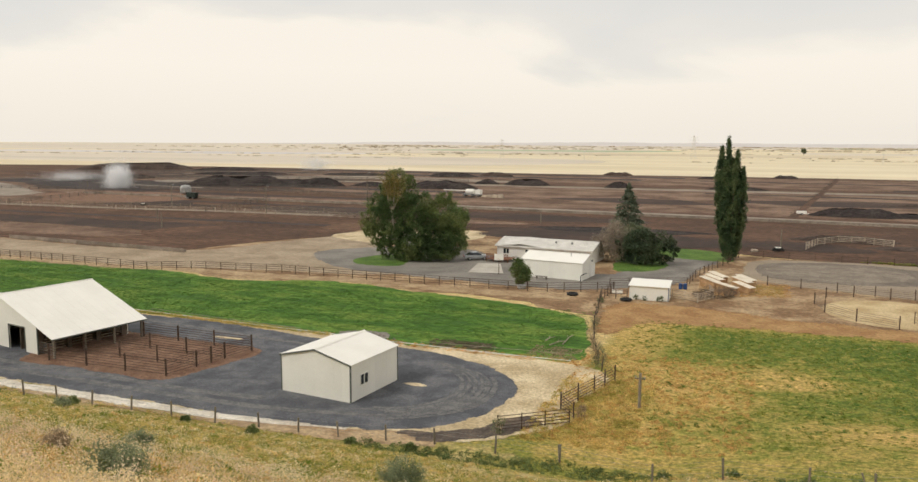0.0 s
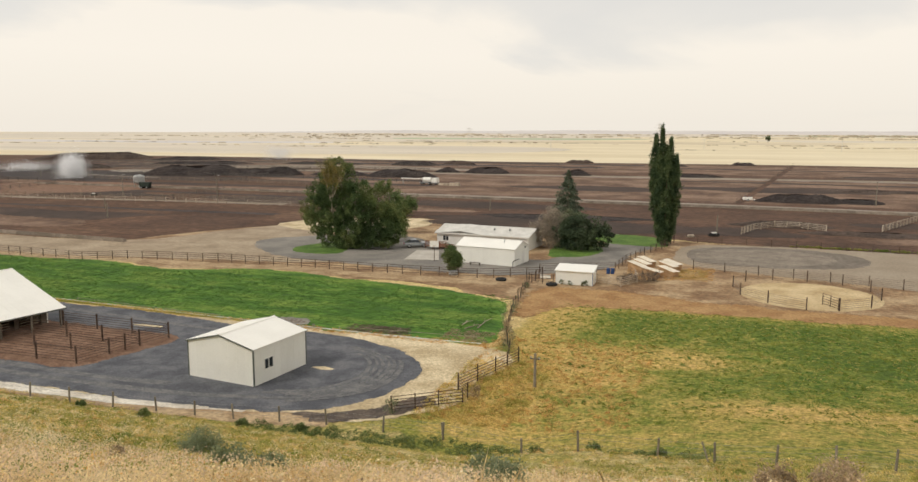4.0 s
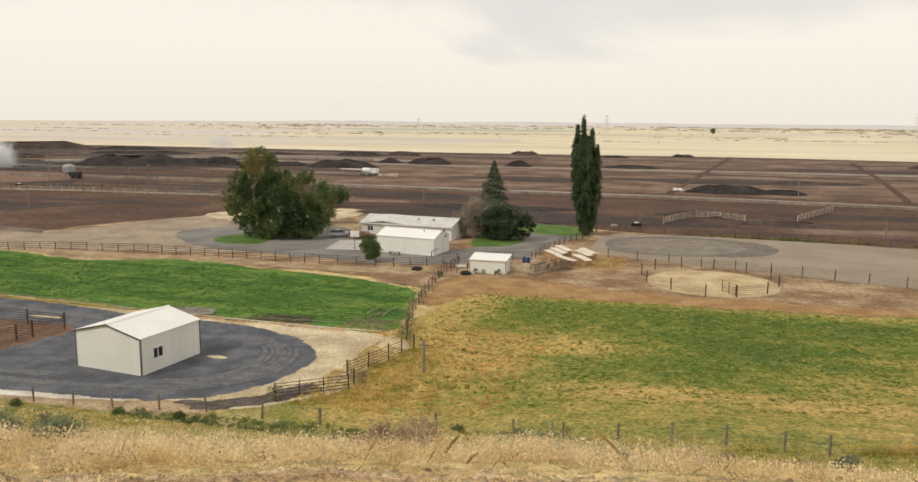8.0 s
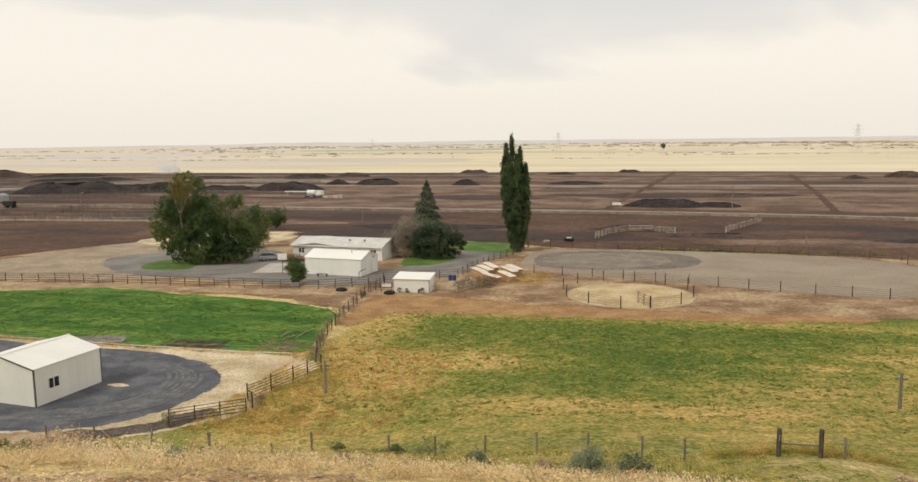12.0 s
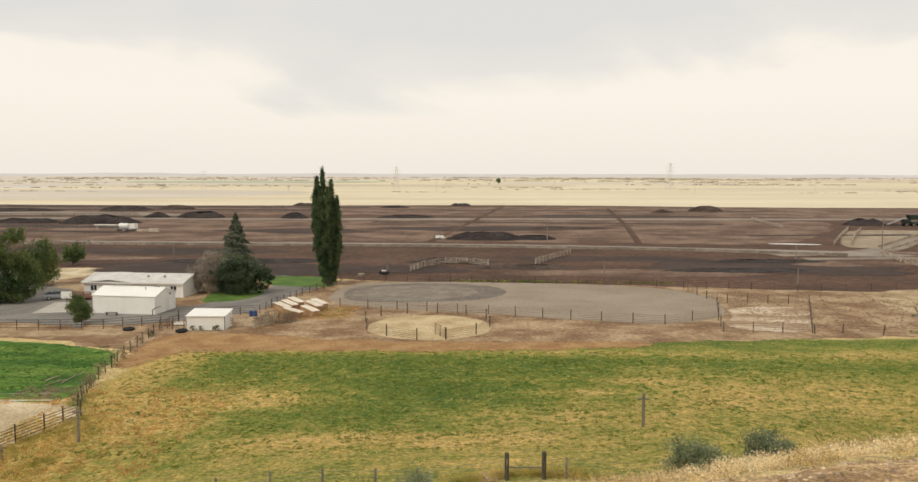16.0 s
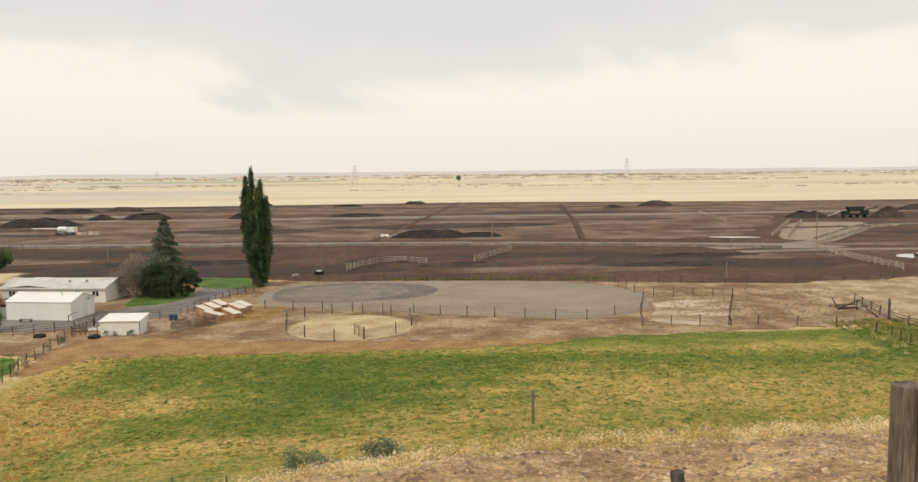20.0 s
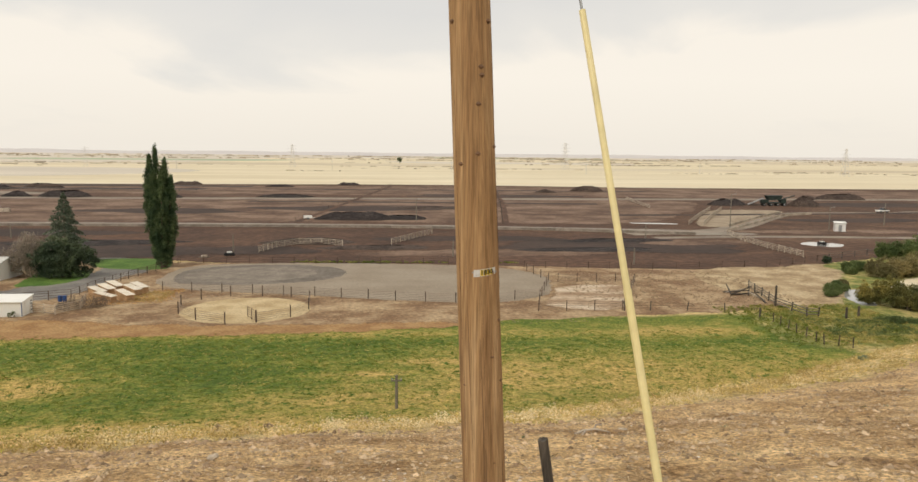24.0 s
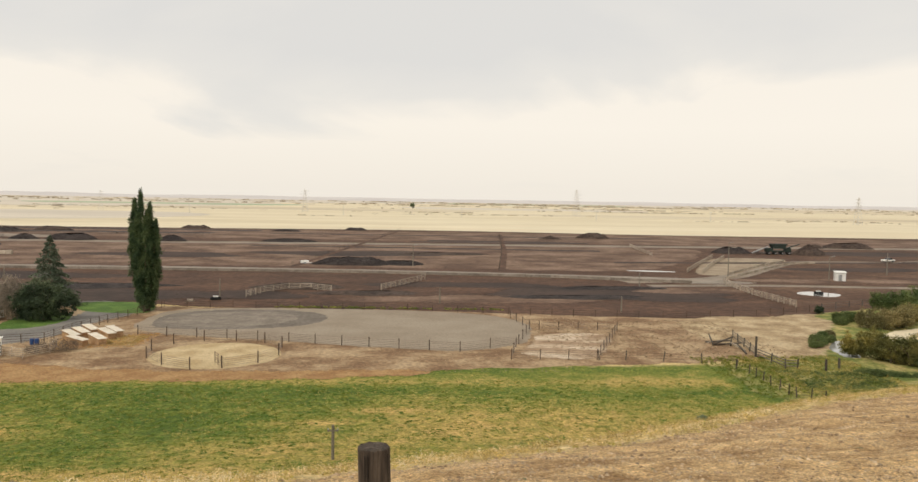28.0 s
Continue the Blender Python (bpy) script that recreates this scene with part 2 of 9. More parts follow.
M = {
    "white_metal": mat("white_painted_metal", [(0.80, 0.785, 0.715), (0.85, 0.835, 0.765)], (0.25, 9), 0.55, 0.03, 0.03, rand=0.02),
    "white_roof": mat("white_metal_roof", [(0.85, 0.825, 0.755), (0.89, 0.865, 0.795)], (0.3, 5), 0.5, 0.02, 0.015, rand=0.006),
    "trim_green": mat("dark_green_grey_trim", [(0.09, 0.10, 0.085), (0.12, 0.13, 0.11)], (2, 20), 0.6, 0.03, 0.08),
    "glass": mat("dark_window_glass", [(0.02, 0.025, 0.03), (0.04, 0.045, 0.05)], (2, 9), 0.12, 0.0, 0.05, spec=0.6),
    "gravel": mat("dark_gravel", [(0.082, 0.084, 0.094), (0.110, 0.112, 0.123), (0.148, 0.147, 0.154)], (0.35, 7), 0.95, 0.5, 0.24, soft=True),
    "pale_dirt": mat("pale_chalky_dirt", [(0.52, 0.46, 0.37), (0.72, 0.67, 0.57)], (0.35, 4), 0.95, 0.4, 0.2, soft=True),
    "sand": mat("tan_sand", [(0.45, 0.350, 0.205), (0.67, 0.555, 0.360)], (0.25, 4), 0.95, 0.5, 0.22, soft=True),
    "green_grass": mat("irrigated_green_pasture", [(0.050, 0.122, 0.014), (0.085, 0.182, 0.021), (0.155, 0.236, 0.036)], (0.30, 2.4), 0.95, 0.6, 0.42, stretch=(0.35, 1.0, 1), bumpdist=0.08, soft=True),
    "lawn": mat("green_lawn", [(0.070, 0.138, 0.020), (0.125, 0.205, 0.035)], (0.3, 3), 0.95, 0.6, 0.3, soft=True),
    "bank_soil": mat("pale_tan_bank", [(0.31, 0.215, 0.115), (0.42, 0.305, 0.17), (0.52, 0.40, 0.24)], (0.22, 2.2), 0.95, 0.5, 0.28, soft=True),
    "meadow": mat("rough_olive_meadow", [(0.125, 0.165, 0.034), (0.24, 0.235, 0.062), (0.43, 0.345, 0.13)], (0.25, 1.6), 0.95, 0.6, 0.35, soft=True),
    "corral": mat("pinkish_corral_soil", [(0.33, 0.220, 0.130), (0.48, 0.355, 0.235), (0.63, 0.51, 0.37)], (0.22, 1.6), 0.95, 0.3, 0.2, stretch=(0.5, 1, 1), soft=True),
    "track": mat("packed_lighter_gravel", [(0.115, 0.115, 0.119), (0.175, 0.170, 0.164)], (0.9, 6), 0.95, 0.4, 0.25, soft=True),
    "berm": mat("dark_pushed_up_soil", [(0.075, 0.060, 0.050), (0.155, 0.118, 0.088)], (0.8, 5), 0.95, 0.6, 0.3, soft=True),
    "damp": mat("damp_dark_pen_soil", [(0.042, 0.027, 0.020), (0.070, 0.043, 0.030)], (0.06, 0.6), 0.9, 0.3, 0.25, stretch=(0.8, 1.0, 1), soft=True),
    "damp_grey": mat("damp_grey_pen_soil", [(0.036, 0.028, 0.026), (0.064, 0.048, 0.042)], (0.06, 0.6), 0.9, 0.3, 0.25, stretch=(0.8, 1.0, 1), soft=True),
    "pen_soil": mat("red_brown_pen_soil", [(0.165, 0.090, 0.055), (0.245, 0.146, 0.095)], (0.6, 5), 0.95, 0.5, 0.28, soft=True),
    "yard_dirt": mat("orange_brown_trampled_yard", [(0.215, 0.126, 0.064), (0.315, 0.205, 0.110), (0.435, 0.310, 0.178)], (0.17, 1.8), 0.95, 0.5, 0.3, soft=True),
    "verge": mat("dry_orange_verge", [(0.31, 0.205, 0.110), (0.46, 0.335, 0.195)], (0.35, 3), 0.95, 0.5, 0.28, soft=True),
    "asphalt": mat("grey_driveway", [(0.172, 0.158, 0.140), (0.265, 0.240, 0.205)], (0.12, 3), 0.92, 0.3, 0.16, soft=True),
    "tan_road": mat("tan_gravel_road", [(0.285, 0.215, 0.142), (0.395, 0.312, 0.215)], (0.16, 1.6), 0.95, 0.3, 0.16, soft=True),
    "pale_road": mat("pale_dusty_feed_road", [(0.25, 0.205, 0.160), (0.32, 0.275, 0.222)], (0.09, 0.8), 0.95, 0.2, 0.12, soft=True),
    "grey_road": mat("grey_dust_road", [(0.220, 0.175, 0.130), (0.315, 0.260, 0.200)], (0.06, 0.8), 0.95, 0.2, 0.14, soft=True),
    "arena": mat("arena_footing", [(0.285, 0.226, 0.160), (0.345, 0.282, 0.206)], (0.08, 2.5), 0.95, 0.25, 0.14, soft=True),
    "arena_swirl": mat("half_worked_arena_footing", [(0.195, 0.160, 0.124), (0.275, 0.230, 0.178)], (0.35, 2.5), 0.95, 0.3, 0.2, soft=True),
    "arena_dark": mat("worked_arena_footing", [(0.150, 0.124, 0.097), (0.215, 0.180, 0.142)], (0.15, 1.5), 0.95, 0.4, 0.2, soft=True),
    "ring_sand": mat("pale_ring_sand", [(0.45, 0.325, 0.165), (0.60, 0.465, 0.265)], (0.25, 3), 0.95, 0.3, 0.16, soft=True),
    "feed_soil": mat("trampled_manure_soil", [(0.074, 0.038, 0.022), (0.105, 0.055, 0.031), (0.146, 0.082, 0.048)], (0.05, 0.55), 0.95, 0.4, 0.34, stretch=(0.9, 1.0, 1), bumpdist=0.3, pos=(0.34, 0.66), soft=True),
    "feed_dry": mat("dry_brown_soil", [(0.112, 0.064, 0.040), (0.172, 0.105, 0.068), (0.245, 0.160, 0.108)], (0.06, 0.7), 0.95, 0.4, 0.28, stretch=(0.9, 1.0, 1), bumpdist=0.3, soft=True),
    "manure": mat("dark_manure_heap", [(0.028, 0.022, 0.020), (0.054, 0.042, 0.037)], (0.15, 1.2), 0.95, 0.8, 0.35, bumpdist=0.3),
    "brown_heap": mat("brown_soil_heap", [(0.05, 0.034, 0.026), (0.085, 0.06, 0.046)], (0.15, 1.2), 0.95, 0.8, 0.35, bumpdist=0.3),
    "rust_pipe": mat("rusty_pipe_steel", [(0.075, 0.050, 0.038), (0.13, 0.086, 0.062)], (3, 30), 0.75, 0.1, 0.3, metal=0.2, rand=0.25),
    "grey_pipe": mat("weathered_grey_pipe", [(0.10, 0.09, 0.08), (0.19, 0.17, 0.15)], (3, 30), 0.7, 0.1, 0.2, metal=0.4, rand=0.2),
    "wood": mat("weathered_grey_wood", [(0.135, 0.115, 0.088), (0.205, 0.178, 0.138), (0.29, 0.255, 0.20)], (16, 70), 0.9, 0.5, 0.3, rand=0.2, stretch=(1, 1, 0.10), pos=(0.32, 0.68), bumpdist=0.01),
    "dark_wood": mat("old_dark_post_wood", [(0.050, 0.042, 0.033), (0.090, 0.075, 0.058), (0.15, 0.127, 0.100)], (16, 70), 0.9, 0.6, 0.35, rand=0.2, stretch=(1, 1, 0.10), pos=(0.32, 0.68), bumpdist=0.01),
    "post_crack": mat("black_post_split", [(0.018, 0.014, 0.011), (0.03, 0.024, 0.018)], (5, 30), 0.95, 0.1, 0.2),
    "brown_post": mat("brown_weathered_post_wood", [(0.085, 0.064, 0.045), (0.150, 0.118, 0.084), (0.23, 0.188, 0.140)], (16, 70), 0.9, 0.6, 0.35, stretch=(1, 1, 0.10), pos=(0.32, 0.68), bumpdist=0.01),
    "black_post": mat("dark_brown_post_wood", [(0.034, 0.025, 0.018), (0.066, 0.049, 0.035), (0.115, 0.088, 0.064)], (16, 70), 0.9, 0.6, 0.35, stretch=(1, 1, 0.10), pos=(0.32, 0.68), bumpdist=0.01),
    "bunk": mat("bleached_bunk_boards", [(0.37, 0.305, 0.23), (0.50, 0.42, 0.325)], (0.4, 4), 0.9, 0.2, 0.25, rand=0.2),
    "bunk_concrete": mat("stained_bunk_concrete", [(0.22, 0.18, 0.14), (0.31, 0.26, 0.21)], (0.4, 4), 0.9, 0.2, 0.25, rand=0.2),
    "pale_pipe": mat("dusty_bleached_pipe", [(0.20, 0.155, 0.115), (0.31, 0.25, 0.19)], (3, 30), 0.8, 0.1, 0.2, rand=0.2),
    "raw_wood": mat("tan_shelter_boards", [(0.36, 0.215, 0.105), (0.50, 0.33, 0.18)], (1, 9), 0.85, 0.2, 0.2, rand=0.2),
    "deck_wood": mat("stained_deck_boards", [(0.17, 0.075, 0.045), (0.24, 0.115, 0.07)], (1, 9), 0.8, 0.2, 0.2),
    "shingle": mat("grey_composition_shingles", [(0.58, 0.56, 0.51), (0.68, 0.655, 0.60)], (0.6, 7), 0.9, 0.3, 0.12),
    "siding": mat("white_lap_siding", [(0.74, 0.72, 0.67), (0.81, 0.79, 0.74)], (0.3, 7), 0.65, 0.05, 0.04),
    "concrete": mat("pale_concrete", [(0.42, 0.38, 0.32), (0.52, 0.48, 0.42)], (0.4, 6), 0.9, 0.2, 0.1),
    "black": mat("black_rubber_plastic", [(0.012, 0.012, 0.012), (0.03, 0.028, 0.026)], (2, 12), 0.7, 0.1, 0.2),
    "blue": mat("blue_plastic_barrel", [(0.02, 0.05, 0.16), (0.03, 0.08, 0.22)], (2, 12), 0.45, 0.02, 0.1),
    "car_paint": mat("silver_car_paint", [(0.40, 0.43, 0.46), (0.44, 0.47, 0.50)], (2, 12), 0.25, 0.0, 0.02, metal=0.5, spec=0.5),
    "chrome": mat("pale_alloy", [(0.5, 0.5, 0.5), (0.6, 0.6, 0.6)], (2, 12), 0.35, 0.0, 0.05, metal=0.9),
    "lamp_red": mat("red_tail_lamp", [(0.25, 0.01, 0.01), (0.3, 0.02, 0.015)], (2, 12), 0.3, 0.0, 0.05),
    "lamp_clear": mat("clear_head_lamp", [(0.6, 0.6, 0.58), (0.7, 0.7, 0.68)], (2, 12), 0.2, 0.0, 0.05),
    "bark": mat("grey_brown_bark", [(0.12, 0.09, 0.065), (0.22, 0.17, 0.125)], (1.5, 12), 0.95, 0.5, 0.3, stretch=(1, 1, 0.3)),
    "pale_bark": mat("pale_cottonwood_bark", [(0.26, 0.22, 0.165), (0.40, 0.345, 0.27)], (1.5, 12), 0.95, 0.5, 0.25, stretch=(1, 1, 0.3)),
    "leaf": mat("cottonwood_leaves", [(0.078, 0.122, 0.044), (0.128, 0.178, 0.060), (0.200, 0.225, 0.078)], (0.16, 2), 0.7, 0.0, 0.2, island=0.35, thin=0.35),
    "leaf_gold": mat("golden_turning_leaves", [(0.22, 0.20, 0.06), (0.36, 0.27, 0.09)], (0.4, 2), 0.7, 0.0, 0.2, island=0.3, thin=0.4),
    "leaf_dark": mat("dark_shrub_leaves", [(0.034, 0.054, 0.028), (0.078, 0.104, 0.048)], (0.3, 3), 0.7, 0.0, 0.2, island=0.45),
    "leaf_poplar": mat("poplar_leaves", [(0.044, 0.076, 0.033), (0.078, 0.118, 0.048), (0.115, 0.152, 0.060)], (0.5, 3), 0.7, 0.0, 0.2, island=0.3, thin=0.2),
    "needle": mat("grey_green_spruce_needles", [(0.085, 0.112, 0.072), (0.155, 0.185, 0.120)], (0.6, 4), 0.8, 0.0, 0.2, island=0.4, thin=0.2),
    "leaf_willow": mat("olive_willow_leaves", [(0.135, 0.140, 0.050), (0.25, 0.225, 0.070), (0.42, 0.34, 0.095)], (0.16, 3), 0.75, 0.0, 0.25, island=0.3, thin=0.4),
    "leaf_tan": mat("dusty_tan_willow_leaves", [(0.22, 0.195, 0.085), (0.36, 0.295, 0.13)], (0.2, 3), 0.75, 0.0, 0.25, island=0.3, thin=0.4),
    "leaf_bright": mat("green_creekside_leaves", [(0.120, 0.165, 0.058), (0.215, 0.255, 0.092)], (0.25, 3), 0.75, 0.0, 0.25, island=0.25, thin=0.45),
    "leaf_rust": mat("rusty_olive_leaves", [(0.10, 0.135, 0.040), (0.27, 0.19, 0.06)], (0.5, 3), 0.8, 0.0, 0.25, island=0.4, thin=0.35),
    "twig": mat("pale_bare_twigs", [(0.24, 0.20, 0.150), (0.36, 0.295, 0.225)], (1, 8), 0.9, 0.0, 0.2, island=0.2),
    "sage": mat("grey_green_leaves", [(0.125, 0.155, 0.082), (0.235, 0.262, 0.150)], (1.5, 9), 0.9, 0.0, 0.2, island=0.25, thin=0.35),
    "sage_brush": mat("grey_green_sagebrush", [(0.205, 0.240, 0.130), (0.35, 0.385, 0.235)], (1.5, 9), 0.9, 0.0, 0.2, island=0.25, thin=0.45),
    "pipe_white": mat("chalky_aluminium_pipe", [(0.62, 0.61, 0.57), (0.76, 0.75, 0.71)], (0.5, 5), 0.6, 0.05, 0.15),
    "dead_brush": mat("brown_dead_brush", [(0.33, 0.245, 0.155), (0.52, 0.40, 0.27)], (1.2, 9), 0.9, 0.0, 0.25, island=0.3, thin=0.4),
    "straw": mat("blond_dry_grass", [(0.68, 0.515, 0.265), (0.84, 0.685, 0.395), (0.92, 0.79, 0.52)], (0.5, 5), 0.9, 0.0, 0.2, island=0.2, thin=0.5),
    "pink_grass": mat("pinkish_seeded_grass", [(0.70, 0.53, 0.36), (0.88, 0.72, 0.53)], (0.5, 4), 0.9, 0.0, 0.2, island=0.2, thin=0.5),
    "gold_grass": mat("golden_spur_grass", [(0.46, 0.345, 0.125), (0.66, 0.51, 0.22)], (0.5, 4), 0.9, 0.0, 0.2, island=0.25, thin=0.5),
    "meadow_leaf": mat("rough_meadow_blades", [(0.20, 0.235, 0.050), (0.38, 0.35, 0.095), (0.56, 0.45, 0.155)], (0.3, 2), 0.9, 0.0, 0.2, island=0.3, thin=0.5),
    "green_blade": mat("green_pasture_blades", [(0.14, 0.20, 0.030), (0.32, 0.33, 0.07)], (0.35, 2), 0.9, 0.0, 0.2, island=0.3, thin=0.5),
    "olive_blade": mat("olive_slope_grass_blades", [(0.44, 0.385, 0.095), (0.76, 0.58, 0.22)], (0.3, 2), 0.9, 0.0, 0.2, island=0.3, thin=0.5),
    "clod": mat("dry_soil_clods", [(0.29, 0.185, 0.102), (0.56, 0.410, 0.255)], (1.5, 8), 0.95, 0.5, 0.2, island=0.45),
    "stone": mat("pale_field_stones", [(0.36, 0.285, 0.20), (0.52, 0.43, 0.32)], (2, 12), 0.9, 0.4, 0.2, rand=0.2),
    "pebble": mat("whitish_pebbles", [(0.54, 0.44, 0.33), (0.72, 0.62, 0.49)], (2, 12), 0.9, 0.2, 0.2, island=0.2),
    # water base colour raised to imitate reflected sky
    "water": mat("sky_paled_creek_water", [(0.30, 0.295, 0.275), (0.37, 0.36, 0.335)], (0.1, 1.0), 0.06, 0.02, 0.05, spec=0.8),
    "lid": mat("cream_painted_lids", [(0.70, 0.61, 0.47), (0.80, 0.72, 0.59)], (1, 9), 0.7, 0.1, 0.1, rand=0.06),
    "pen_dark": mat("dark_trodden_pen_soil", [(0.062, 0.033, 0.020), (0.097, 0.051, 0.030), (0.138, 0.074, 0.043)], (0.05, 0.6), 0.95, 0.4, 0.32, bumpdist=0.3, pos=(0.34, 0.66), soft=True),
    "pole": mat("brown_treated_pole_wood", [(0.200, 0.108, 0.046), (0.345, 0.207, 0.094), (0.50, 0.335, 0.172)], (14, 90), 0.85, 0.5, 0.26, stretch=(1, 1, 0.035), bumpdist=0.008, pos=(0.30, 0.70)),
    "crack": mat("dark_drying_crack", [(0.13, 0.075, 0.042), (0.18, 0.105, 0.06)], (5, 30), 0.95, 0.1, 0.2),
    "guard": mat("pale_yellow_plastic_guard", [(0.72, 0.62, 0.30), (0.80, 0.70, 0.38)], (1.2, 10), 0.5, 0.05, 0.08),
    "cable": mat("galvanised_cable", [(0.22, 0.22, 0.21), (0.3, 0.3, 0.29)], (4, 40), 0.5, 0.1, 0.15, metal=0.7),
    "tag_plate": mat("brushed_tag_plate", [(0.52, 0.50, 0.46), (0.62, 0.60, 0.56)], (9, 60), 0.45, 0.05, 0.1),
    "tag_yellow": mat("yellow_tag_tile", [(0.75, 0.52, 0.04), (0.82, 0.58, 0.06)], (9, 60), 0.5, 0.02, 0.05),
    "ink": mat("black_ink", [(0.015, 0.015, 0.015), (0.02, 0.02, 0.02)], (9, 60), 0.6, 0.0, 0.05),
    "machine_green": mat("faded_green_machine_paint", [(0.018, 0.028, 0.022), (0.030, 0.042, 0.033)], (0.5, 5), 0.6, 0.1, 0.2),
    "steel_grey": mat("galvanised_grey_steel", [(0.30, 0.30, 0.29), (0.42, 0.42, 0.40)], (0.6, 6), 0.55, 0.05, 0.12, metal=0.4),
    # pylons and far poles: base colour lightened to stand in for haze
    "pylon": mat("haze_paled_pylon", [(0.55, 0.52, 0.47), (0.62, 0.59, 0.54)], (0.2, 2), 0.7, 0.0, 0.05),
    # dry wheat colour, lightened further to include distance haze
    "stubble": mat("pale_wheat_stubble", [(0.67, 0.565, 0.375), (0.76, 0.66, 0.465)], (0.006, 0.05), 0.95, 0.1, 0.06, stretch=(0.35, 2.2, 1), soft=True),
    "scrub": mat("grey_olive_scrub", [(0.33, 0.27, 0.185), (0.48, 0.40, 0.285)], (0.02, 0.3), 0.95, 0.0, 0.2, island=0.3),
    "spray": mat("white_water_droplets", [(0.97, 0.97, 0.97), (0.99, 0.99, 0.99)], (1, 5), 0.5, 0.0, 0.01, thin=0.5),
    "lush_blade": mat("lush_green_blades", [(0.082, 0.178, 0.033), (0.145, 0.255, 0.058)], (0.3, 1.5), 0.9, 0.0, 0.2, island=0.3, stretch=(0.4, 1, 1)),
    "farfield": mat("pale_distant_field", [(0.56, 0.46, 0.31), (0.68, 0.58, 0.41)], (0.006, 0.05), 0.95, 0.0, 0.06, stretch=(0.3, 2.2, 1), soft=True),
    "litter": mat("bleached_straw_litter", [(0.58, 0.46, 0.29), (0.78, 0.65, 0.45)], (0.5, 5), 0.9, 0.0, 0.2, island=0.3, thin=0.5),
    "rust_grass": mat("orange_dry_grass", [(0.56, 0.33, 0.115), (0.74, 0.48, 0.19)], (0.5, 4), 0.9, 0.0, 0.2, island=0.25, thin=0.5),
    "rust_dirt": mat("orange_trampled_edge", [(0.30, 0.160, 0.062), (0.42, 0.255, 0.108)], (0.3, 3), 0.95, 0.5, 0.25, soft=True),
    "stubble_bank": mat("blond_bank_grass", [(0.57, 0.44, 0.215), (0.70, 0.56, 0.31)], (0.08, 0.9), 0.95, 0.3, 0.15),
    # field colour greyed to imitate haze over the far plain
    "haze_field": mat("haze_greyed_field", [(0.60, 0.525, 0.42), (0.69, 0.61, 0.49)], (0.003, 0.03), 0.95, 0.0, 0.05, stretch=(0.35, 2.2, 1), soft=True),
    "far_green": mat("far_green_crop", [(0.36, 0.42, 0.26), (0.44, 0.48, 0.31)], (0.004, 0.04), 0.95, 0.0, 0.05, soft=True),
    # ridge base colour holds the grey haze of the horizon
    "haze": mat("haze_coloured_ridge", [(0.60, 0.555, 0.53), (0.66, 0.61, 0.57)], (0.002, 0.02), 0.95, 0.0, 0.03),
    # brown lining with the barn's inner shade put into its colour
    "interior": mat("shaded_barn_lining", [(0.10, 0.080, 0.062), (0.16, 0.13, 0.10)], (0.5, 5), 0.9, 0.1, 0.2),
}


